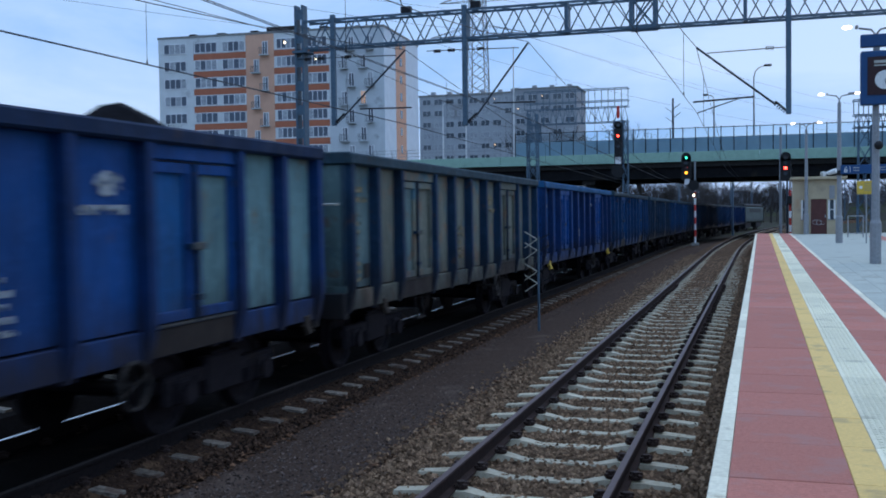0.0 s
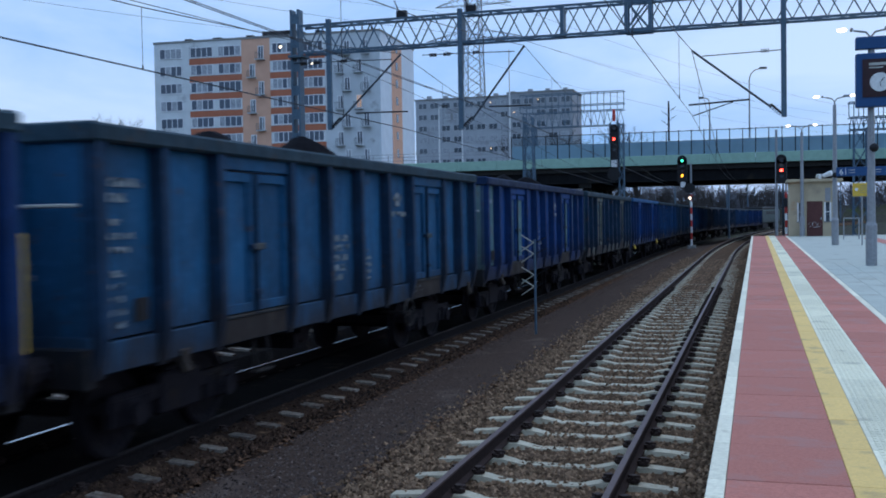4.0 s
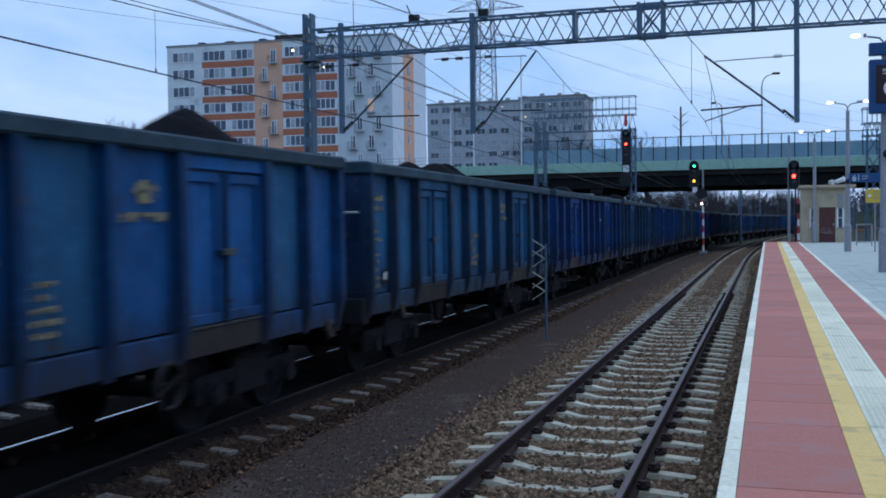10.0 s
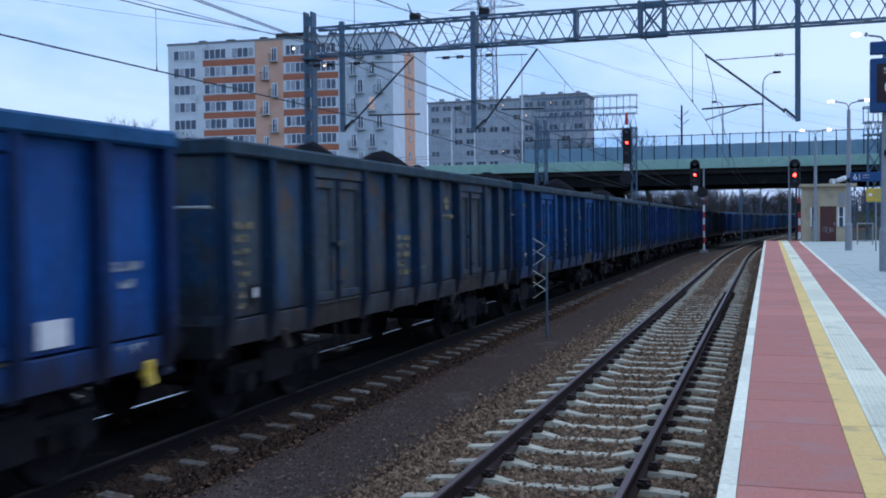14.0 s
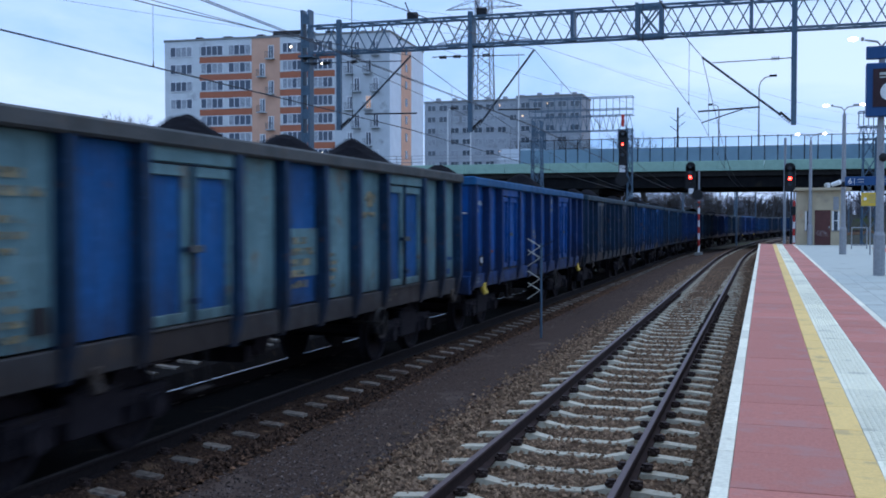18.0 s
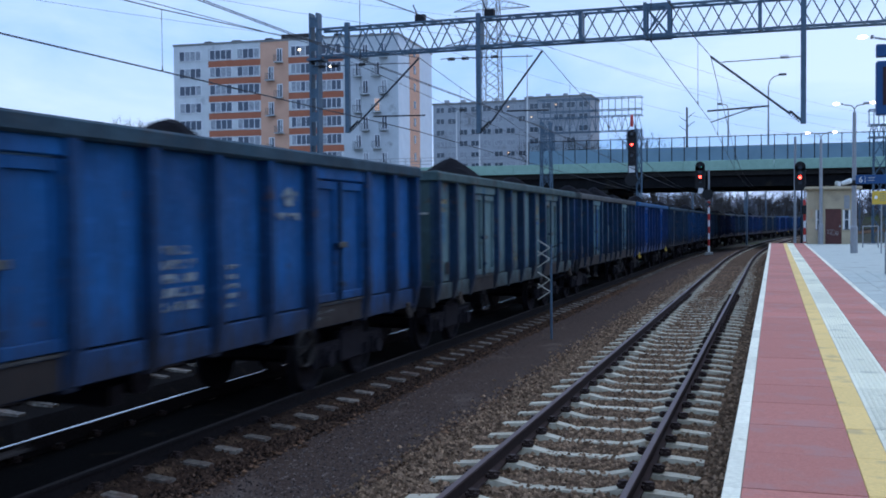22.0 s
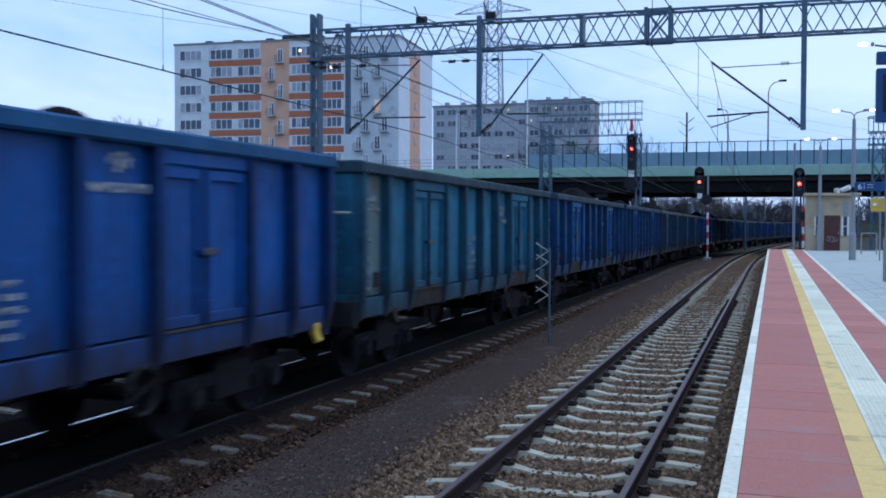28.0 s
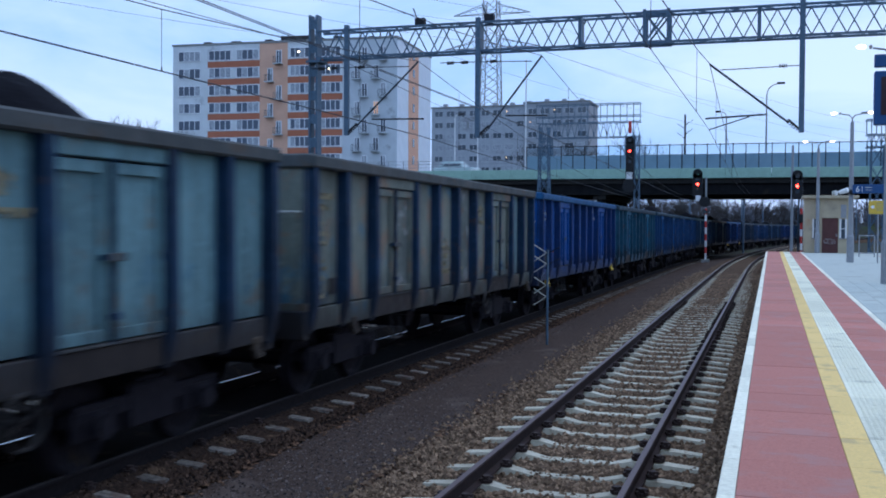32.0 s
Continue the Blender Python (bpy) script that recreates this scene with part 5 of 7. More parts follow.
WAGONS = {
    -9: ("blue", {}, "w", {}, "blue steel open coal wagon"),
    -8: ("mid_blue", {}, "w", {}, "blue steel open coal wagon"),
    -7: ("dark_blue", {}, "w", {}, "dark blue steel open coal wagon"),
    -6: ("dark_blue", {}, "w", {}, "dark blue steel open coal wagon"),
    -5: ("mid_blue", {}, "w", {}, "blue steel open coal wagon"),
    -4: ("brown_grey", {}, "w", {}, "grey-brown steel open coal wagon"),
    -3: ("mid_blue", {9: "teal"}, "w", {}, "blue steel open coal wagon loaded with coal"),
    -2: ("bright_blue", {0: "mid_blue"}, "w", {}, "bright blue steel open coal wagon"),
    -1: ("olive", {0: "grey_green", (2, 0): "grey_green"}, "o", {"end": "grey_green"}, "olive-grey weathered open coal wagon with rust"),
    0: ("blue", {0: "pale_green", (2, 0): "pale_green", (2, 1): "pale_green", (7, 0): "mid_blue", (7, 1): "pale_green", 8: "pale_green", 9: "pale_green"}, "w", {"end": "grey_green", "rim": "dark_blue"}, "blue open coal wagon with pale green repainted panels"),
    1: ("steel_blue", {}, "w", {}, "dull steel-blue open coal wagon, dirty and worn"),
    2: ("blue", {}, "w", {}, "dark blue open coal wagon with worn lettering"),
    3: ("steel_blue", {}, "o", {"plate": 1, "end": "dark_blue"}, "faded steel-blue open coal wagon with ochre lettering"),
    4: ("mid_blue", {8: "steel_blue", 5: "steel_blue"}, "o", {"plate": 1, "end": "dark_blue"}, "blue open coal wagon with rusty sills"),
    5: ("brown_grey", {}, "o", {"plate": 1, "text": 2.28, "low": 0.34, "rim": "rim", "end": "brown_grey"}, "grey-brown dirty open coal wagon with ochre lettering"),
    6: ("bright_blue", {}, "w", {"plate": 1}, "bright blue repainted open coal wagon"),
    7: ("pale_green", {1: "mid_blue", (2, 0): "mid_blue", (2, 1): "mid_blue", 4: "mid_blue", (7, 0): "mid_blue", (7, 1): "mid_blue"}, "o", {"end": "shaded_blue", "rim": "pale_rim", "patch": ((5.26, 6.27, 1.64, 2.26, "pale_green"), (11.72, 11.95, 1.92, 2.10, "mid_blue"), (12.15, 12.42, 1.62, 1.68, "mid_blue"), (11.72, 12.3, 1.36, 1.46, "mid_blue"))}, "pale green open coal wagon with blue doors and patches"),
    8: ("grey_green", {}, "o", {"rim": "green_rim", "end": "green_rim", "patch": ((5.50, 5.78, 1.48, 1.62, "mid_blue"), (2.3, 2.9, 1.33, 1.38, "mid_blue"), (7.75, 8.4, 2.33, 2.37, "mid_blue"))}, "grey-green weathered open coal wagon"),
    9: ("mid_blue", {}, "w", {"end": "shaded_blue"}, "blue open coal wagon, scuffed and worn"),
    10: ("patched", {}, "o", {"end": "shaded_blue"}, "blue open coal wagon with yellowish worn patches"),
    11: ("teal", {0: "grey_green"}, "w", {}, "teal-blue weathered open coal wagon"),
    12: ("bright_blue", {}, "w", {}, "bright blue repainted open coal wagon with white lettering"),
    13: ("olive", {(2, 1): "scuffed", 5: "scuffed", 8: "grey_green"}, "o", {"rim": "pale_rim"}, "beige-grey rusty open coal wagon"),
    14: ("pale_green", {}, "o", {"rim": "pale_rim"}, "pale teal-green weathered open coal wagon"),
    15: ("mid_blue", {}, "w", {}, "blue steel open coal wagon"),
}


def build_locomotive():
    loco = thing("electric_locomotive", "grey-green electric locomotive at the head of the train", "locomotive")
    shell = paint("loco_paint", (0.085, 0.118, 0.115), (0.065, 0.092, 0.09), (0.1, 0.1, 0.09), 0.64)
    bm = bmesh.new()
    box(bm, -1.42, 1.42, 0.6, 18.4, 1.15, 3.2, 0.12)
    body = part("body", bm, shell, loco)
    bm = bmesh.new()
    box(bm, -1.3, 1.3, 0.75, 18.25, 3.19, 3.62, 0.15)
    part("roof", bm, M["dark_steel"], loco, "dark roof")
    for y, s in ((0.58, -1), (18.42, 1)):
        for x in (-0.68, 0.68):
            bm = bmesh.new()
            box(bm, x - 0.5, x + 0.5, y - 0.02, y + 0.02, 2.3, 3.0)
            part("cab_window", bm, M["glass"], body)
        for x in (-0.95, 0.95):
            bm = bmesh.new()
            disc(bm, (x, y, 1.6), (0, 1, 0), 0.13, 0.06, 14)
            part("tail_lamp", bm, M["white_paint"], body)
            bm = bmesh.new()
            rod(bm, (x * 0.92, y, 1.05), (x * 0.92, y + s * 0.5, 1.05), 0.12, 10)
            disc(bm, (x * 0.92, y + s * 0.52, 1.05), (0, 1, 0), 0.25, 0.06, 14)
            part("buffer", bm, M["dark_steel"], loco)
    for i in range(5):
        bm = bmesh.new()
        box(bm, 1.41, 1.44, 4 + i * 2.4, 5.4 + i * 2.4, 2.45, 2.95)
        part("side_grille", bm, M["dark_steel"], body)
    for y in (4.3, 14.7):
        bm = bmesh.new()
        box(bm, -1.2, 1.2, y - 2.6, y + 2.6, 0.45, 1.1, 0.05)
        bog = part("bogie", bm, M["dark_steel"], loco)
        for d in (-1.75, 0, 1.75):
            bm = bmesh.new()
            for x in (-0.75, 0.75):
                disc(bm, (x, y + d, 0.62), (1, 0, 0), 0.62, 0.14, 24)
            part("wheelset", bm, M["dark_steel"], bog)
    for a, b in (((0, 4.0, 3.62), (0, 5.6, 4.45)), ((0, 5.6, 4.45), (0, 4.2, 5.2)), ((0, 15.0, 3.62), (0, 14.0, 3.85))):
        bm = bmesh.new()
        rod(bm, a, b, 0.05, 6)
        part("pantograph_arm", bm, M["dark_steel"], loco)
    bm = bmesh.new()
    rod(bm, (-0.85, 4.2, 5.2), (0.85, 4.2, 5.2), 0.05, 6)
    part("pantograph_head", bm, M["dark_steel"], loco)
    return loco


def along(t):
    """How far the front of wagon 0 has run at t seconds."""
    return 12.4755 + 5.32467 * t + 0.0204258 * t * t - 3.318e-5 * t ** 3


def on_bogies(tail, centres, t_axis=TRACKS[1]):
    """A vehicle's pose from the place of its tail along the track, resting on its two bogies."""
    a, _ = on_track(t_axis, tail + centres[0])
    b, _ = on_track(t_axis, tail + centres[1])
    d = (b - a).normalized()
    turn = Matrix.Rotation(math.atan2(-d.x, d.y), 4, "Z") @ Matrix.Rotation(math.asin(d.z), 4, "X")
    return Matrix.Translation(a - d * centres[0]) @ turn


TRAIN = []


def build_train():
    wagon_meshes()
    for k, spec in WAGONS.items():
        w, wheels = build_wagon(spec, k)
        coal = plain("coal_load", coal_mesh(k), M["coal"], "heaped black coal filling the wagon above its rim", "coal", group="coal loads of the train")
        TRAIN.append((w, wheels, coal, k))
    return build_locomotive()


def motions():
    times = [i * 1.0 for i in range(33)]
    for w, wheels, coal, k in TRAIN:
        rows = [(t, on_bogies(along(t) - k * PITCH - BODY, (1.95, BODY - 1.95))) for t in times]
        walk(w, rows)
        walk(coal, rows)
        # the wheels roll with the wagon
        for n, wheel in enumerate(wheels):
            at = wheel.location.copy()
            walk(wheel, [(i * 0.1, Matrix.Translation(at) @ Matrix.Rotation(-(along(i * 0.1) - along(0)) / 0.46, 4, "X")) for i in range(321)])
    # lenses turn over, standing for the lamps switching from green and amber to red
    for lens, lit_first in TURNED_LENSES:
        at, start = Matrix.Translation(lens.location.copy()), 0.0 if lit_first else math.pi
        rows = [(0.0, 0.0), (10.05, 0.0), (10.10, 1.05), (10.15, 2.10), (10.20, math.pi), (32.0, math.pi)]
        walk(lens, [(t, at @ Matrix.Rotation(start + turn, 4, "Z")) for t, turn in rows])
    for car, x0, speed in CARS:
        walk(car, [(t, Matrix.Translation((x0 + speed * t, car.location.y, car.location.z))) for t in (0.0, 8.0, 16.0, 24.0, 32.0)])
    walk(LOCO, [(t, on_bogies(along(t) + 9 * PITCH + 0.9, (4.3, 14.7))) for t in times])


# ---- overhead line ----
GANTRY = 31.0
CONTACT = 5.2


M["tube_steel"] = material("tube_steel", (0.045, 0.06, 0.075), 0.6, 0.2, bump=0.05)


def build_gantry():
    y = GANTRY
    g = thing("catenary_gantry", "blue-grey steel lattice gantry spanning the tracks", "gantry", (0, y, 0))
    st = M["steel_grey"]
    x0, x1, lo, hi, dy = -14.3, 5.2, 7.80, 8.68, 0.25
    for yy in (-dy, dy):
        for z in (lo, hi):
            bm = bmesh.new()
            box(bm, x0, x1, yy - 0.032, yy + 0.032, z - 0.034, z + 0.034)
            part("chord", bm, st, g)
    n = 42
    step = (x1 - x0) / n
    for face, yy in enumerate((-dy, dy)):
        for i in range(n):
            za, zb = (lo, hi) if (i + face) % 2 else (hi, lo)
            bm = bmesh.new()
            bar(bm, (x0 + i * step, yy, za), (x0 + (i + 1) * step, yy, zb), 0.034, 0.034)
            part("lattice_bar", bm, st, g)
    for i in range(0, n, 2):
        for z in (lo, hi):
            bm = bmesh.new()
            bar(bm, (x0 + i * step, -dy, z), (x0 + (i + 1) * step, dy, z), 0.035, 0.035)
            part("lacing_bar", bm, st, g)
    for x in (-8.8, -5.6, -0.4):
        bm = bmesh.new()
        box(bm, x - 0.05, x + 0.05, -dy, dy, lo, hi)
        part("upright", bm, st, g)
    # splice frame
    bm = bmesh.new()
    for yy in (-dy - 0.02, dy + 0.02):
        box(bm, -3.70, -2.92, yy - 0.03, yy + 0.03, hi - 0.05, hi + 0.06)
        box(bm, -3.70, -2.92, yy - 0.03, yy + 0.03, lo - 0.06, lo + 0.05)
        for x in (-3.66, -2.96):
            box(bm, x - 0.05, x + 0.05, yy - 0.036, yy + 0.036, lo - 0.06, hi + 0.1)
        bar(bm, (-3.66, yy, lo), (-2.96, yy, hi), 0.05, 0.05)
        bar(bm, (-3.66, yy, hi), (-2.96, yy, lo), 0.045, 0.045)
    part("splice_frame", bm, st, g, "bolted splice frame with crossed bars")
    # masts of two channels joined by plates
    for x in (-14.5, 5.35):
        bm = bmesh.new()
        for d in (-0.125, 0.125):
            box(bm, x + d - 0.035, x + d + 0.035, -0.17, 0.17, -0.6, 9.25)
        mast = part("mast", bm, st, g, "tall blue-grey double channel mast")
        for i in range(12):
            z = 0.2 + i * 0.78
            bm = bmesh.new()
            box(bm, x - 0.09, x + 0.09, -0.16, -0.145, z, z + 0.32)
            part("batten_plate", bm, st, mast)
        bm = bmesh.new()
        box(bm, x - 0.2, x + 0.32, -0.3, 0.3, lo - 0.13, lo - 0.05)
        part("bracket", bm, st, mast)
    # arms that hold the wires
    for post, foot, tip, tip_z, tie_z, reg in ((0.78, 5.09, -1.77, 7.1, 6.95, True), (-8.8, 5.13, -6.77, 7.56, 7.45, False), (-13.25, 5.3, -10.78, 7.56, 7.45, False)):
        bm = bmesh.new()
        box(bm, post - 0.075, post + 0.075, -0.32, -0.17, foot - 0.05, hi + 0.15, 0.01)
        drop = part("drop_post", bm, st, g, "square steel drop post")
        s = 1 if tip > post else -1
        bm = bmesh.new()
        rod(bm, (post + s * 0.35, -0.25, foot + 0.24), (tip, -0.25, tip_z - 0.02), 0.032, 8)
        part("cantilever_tube", bm, M["tube_steel"], drop, "dark grey sloping cantilever tube")
        bm = bmesh.new()
        for k in range(5):
            a = k / 5
            disc(bm, (post + s * (0.1 + 0.06 * k), -0.25, foot + 0.06 + 0.05 * k), (s, 0, 0.8), 0.07, 0.03, 10)
        rod(bm, (post, -0.25, foot), (post + s * 0.36, -0.25, foot + 0.33), 0.03, 6)
        part("insulator", bm, M["dark_steel"], drop, "ribbed insulator")
        bm = bmesh.new()
        rod(bm, (post, -0.25, tie_z), (tip - s * 0.3, -0.25, tie_z - 0.05), 0.014, 6)
        for k in range(4):
            disc(bm, (post + s * (0.42 + 0.06 * k), -0.25, tie_z), (1, 0, 0), 0.055, 0.03, 10)
        part("tie_rod", bm, M["dark_steel"], drop)
        if reg:
            bm = bmesh.new()
            rod(bm, (post + s * 0.93, -0.25, 5.58), (tip - 0.10, -0.25, 5.50), 0.026, 6)
            rod(bm, (post + s * 1.4, -0.25, 5.53), (tip, -0.25, CONTACT - 0.03), 0.016, 6)
            part("registration_arm", bm, M["dark_steel"], drop)
        else:
            bm = bmesh.new()
            rod(bm, (post + s * 0.9, -0.25, 5.75), (tip + s * 0.2, -0.25, 5.72), 0.024, 6)
            part("registration_arm", bm, M["dark_steel"], drop)
            bm = bmesh.new()
            rod(bm, (post, -0.25, tie_z), (post - s * 1.25, -0.25, tie_z + 0.02), 0.014, 6)
            for k in range(8):
                disc(bm, (post - s * (0.35 + 0.06 * k + (0.22 if k > 3 else 0)), -0.25, tie_z), (1, 0, 0), 0.055, 0.03, 10)
            part("rear_tie", bm, M["dark_steel"], drop, "dark tie rod with ribbed insulators")
    for x in (-10.8, -8.5):
        bm = bmesh.new()
        box(bm, x - 0.16, x + 0.16, -0.1, 0.1, hi + 0.05, hi + 0.28)
        rod(bm, (x - 0.1, 0, hi + 0.25), (x - 0.25, 0, hi + 0.62), 0.02, 5)
        part("wire_clamp", bm, M["dark_steel"], g)


def tube(bm, pts, r, sides=5):
    """One bent round bar through the points."""
    pts = [Vector(p) for p in pts]
    rings = []
    for i, p in enumerate(pts):
        d = (pts[min(i + 1, len(pts) - 1)] - pts[max(i - 1, 0)]).normalized()
        side = d.cross(Vector((0, 0, 1)) if abs(d.z) < 0.9 else Vector((0, 1, 0))).normalized()
        up = side.cross(d)
        rings.append([bm.verts.new(p + (side * math.cos(6.2832 * k / sides) + up * math.sin(6.2832 * k / sides)) * r) for k in range(sides)])
    for a, b in zip(rings, rings[1:]):
        for k in range(sides):
            n = (k + 1) % sides
            bm.faces.new((a[k], a[n], b[n], b[k]))
    bm.faces.new(rings[0][::-1])
    bm.faces.new(rings[-1])
    bmesh.ops.recalc_face_normals(bm, faces=bm.faces)


def build_wires():
    supports = (-26.0, GANTRY - 0.25, 86.0, 110.0, 170.0)
    for n, (axis, tip, tip_z, double) in enumerate(((TRACKS[0], -1.77, 7.1, False), (TRACKS[1], -6.77, 7.56, True), (TRACKS[2], -10.78, 7.56, True))):
        line = thing("overhead_line", "thin dark overhead contact and carrying wires", "overhead wire", (0, 0, 0), group="overhead lines")
        off = tip - axis

        def spot(s, z, side=0.0):
            p, _ = on_track(axis, s, side)
            return Vector((p.x, p.y, z))
        con, mes, drops = [], [], []
        for a, b, sa, sb in zip(supports, supports[1:], (-off, off, -off, off), (off, -off, off, -off)):
            m = 12
            for i in range(m + (b == supports[-1])):
                u = i / m
                s = a + (b - a) * u
                side = sa + (sb - sa) * u
                # both wires come down to pass under the bridge
                ends = [(4.58, 0.22) if q in (86.0, 110.0) else (CONTACT, tip_z - CONTACT) for q in (a, b)]
                c = ends[0][0] + (ends[1][0] - ends[0][0]) * u
                up = ends[0][1] + (ends[1][1] - ends[0][1]) * u
                z = c + up - 4 * max(0.0, (ends[0][1] + ends[1][1]) / 2 - 0.75) * u * (1 - u)
                con.append(spot(s, c, side))
                mes.append(spot(s, z, side))
                if 0 < i and i % 2 == 1:
                    drops.append((spot(s, z, side), spot(s, c, side)))
        for d in ((-0.03, 0.03) if double else (0.0,)):
            bm = bmesh.new()
            tube(bm, [p + Vector((d, 0, 0)) for p in con], 0.0075)
            part("contact_wire", bm, M["wire"], line)
        bm = bmesh.new()
        tube(bm, mes, 0.011)
        part("carrying_wire", bm, M["wire"], line)
        for a, b in drops:
            bm = bmesh.new()
            rod(bm, a, b, 0.006, 4)
            rod(bm, b, b + Vector((0, 0, 0.10)), 0.02, 5, 0.008)
            part("dropper", bm, M["wire"], line)
    # return feeder on the masts
    bm = bmesh.new()
    tube(bm, [(-14.75, -26, 8.3)] + [(-14.75, -26 + 57 * u, 8.3 - 4 * 0.9 * u * (1 - u)) for u in (0.2, 0.4, 0.6, 0.8)] + [(-14.75, 31, 8.3), (-14.6, 58, 7.4), (-14.0, 86, 8.3)], 0.011)
    f = thing("feeder_wire", "single dark feeder wire strung along the masts", "overhead wire")
    part("wire", bm, M["wire"], f)


def lattice_mast(bm, x, y, z0, z1, wide, top, leg=0.05, steps=9):
    """A four-legged braced mast."""
    def corner(k, u):
        w = (wide + (top - wide) * u) / 2
        sx, sy = ((-1, -1), (1, -1), (1, 1), (-1, 1))[k % 4]
        return Vector((x + sx * w, y + sy * w, z0 + (z1 - z0) * u))
    for k in range(4):
        bar(bm, corner(k, 0), corner(k, 1), leg, leg)
        for i in range(steps):
            a, b = i / steps, (i + 1) / steps
            bar(bm, corner(k, a), corner(k + 1, b), leg * 0.6, leg * 0.6)
            bar(bm, corner(k + 1, a), corner(k, b), leg * 0.6, leg * 0.6)
    return bm


def build_masts():
    for x, y, z in ((-13.0, 60.0, 8.2), (1.5, 82.0, 8.5), (-2.85, 115.0, 7.6), (2.6, 108.0, 7.6), (-9.5, 128.0, 7.6), (9.5, 158.0, 8.0), (-4.5, 170.0, 8.0), (14.5, 196.0, 8.0), (-1.5, 200.0, 8.0), (5.0, 240.0, 8.0), (-5.5, 232.0, 8.0), (-0.5, 262.0, 8.0)):
        mast = thing("catenary_mast", "slim steel overhead line mast with an arm", "mast", (x, y, 0), group="overhead line masts")
        bm = bmesh.new()
        if x == -13.0:
            lattice_mast(bm, 0, 0, -0.6, z, 0.75, 0.5, 0.06, 9)
            part("lattice", bm, M["steel_grey"], mast)
        else:
            rod(bm, (0, 0, -0.6), (0, 0, z), 0.11, 8, 0.09)
            part("pole", bm, M["galvanised"] if x == 1.5 else M["steel_grey"], mast)
        if x not in (1.5, -13.0):
            s = 1 if x < 0 else -1
            bm = bmesh.new()
            rod(bm, (0, 0, 5.4), (s * 2.2, 0, 7.0), 0.045, 6)
            rod(bm, (0, 0, 7.0), (s * 2.2, 0, 7.0), 0.025, 6)
            rod(bm, (s * 0.9, 0, 5.8), (s * 2.6, 0, 5.5), 0.025, 6)
            part("arm", bm, M["dark_steel"], mast)


def build_pylon():
    p = thing("power_pylon", "tall steel lattice power pylon with crossarms", "pylon", (-73.5, 270, 0))
    steel = material("pylon_steel", (0.24, 0.26, 0.28), 0.6, 0.3, bump=0)
    bm = bmesh.new()
    lattice_mast(bm, 0, 0, -0.6, 34, 9.0, 5.0, 0.24, 7)
    lattice_mast(bm, 0, 0, 34, 63.5, 5.0, 3.6, 0.2, 9)
    part("tower", bm, steel, p)
    tips = []
    for z, half in ((59.7, 10.8), (50.5, 13.5)):
        for s in (-1, 1):
            bars = [((0, yy, z), (s * half, 0, z), 0.16) for yy in (-1.4, 1.4)]
            bars += [((s * 1.8, yy, z + 2.6), (s * half, 0, z), 0.14) for yy in (-1.4, 1.4)]
            bars += [((s * half * k / 6, 0, z), (s * (1.8 + (half - 1.8) * k / 6), 0, z + 2.6 * (1 - k / 6)), 0.1) for k in range(1, 6)]
            for a, b, wide in bars:
                bm = bmesh.new()
                bar(bm, a, b, wide, wide)
                part("crossarm_bar", bm, steel, p)
            tips.append((s * half, z))
    bm = bmesh.new()
    for yy in (-1.8, 1.8):
        bar(bm, (0, yy, 63.5), (0, 0, 65.0), 0.15, 0.15)
    part("peak", bm, steel, p)
    for x, z in tips:
        w = thing("power_line", "thin high-voltage line sagging across the sky", "power line", group="power lines")
        bm = bmesh.new()
        a, b, c = Vector((-73.5 + x, 270, z - 1)), Vector((-190 + x, -10, z + 2)), Vector((95 + x, 640, z - 6))
        tube(bm, [a + (b - a) * u - Vector((0, 0, 26 * u * (1 - u))) for u in [i / 14 for i in range(15)]], 0.035, 4)
        tube(bm, [a + (c - a) * u - Vector((0, 0, 30 * u * (1 - u))) for u in [i / 14 for i in range(15)]], 0.035, 4)
        part("wire", bm, M["wire"], w)


# ---- signals ----
TURNED_LENSES = []


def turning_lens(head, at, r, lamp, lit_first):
    """An added two-faced lens, lit one side, dark the other, standing for switched lamps."""
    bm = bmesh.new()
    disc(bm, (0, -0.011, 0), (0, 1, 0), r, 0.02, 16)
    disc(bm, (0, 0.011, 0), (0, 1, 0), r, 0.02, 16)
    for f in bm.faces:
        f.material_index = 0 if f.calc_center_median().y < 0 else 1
    lens = part("lens", bm, M[lamp], head, "two-faced lens turned over in place of lamps switching")
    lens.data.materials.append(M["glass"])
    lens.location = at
    TURNED_LENSES.append((lens, lit_first))


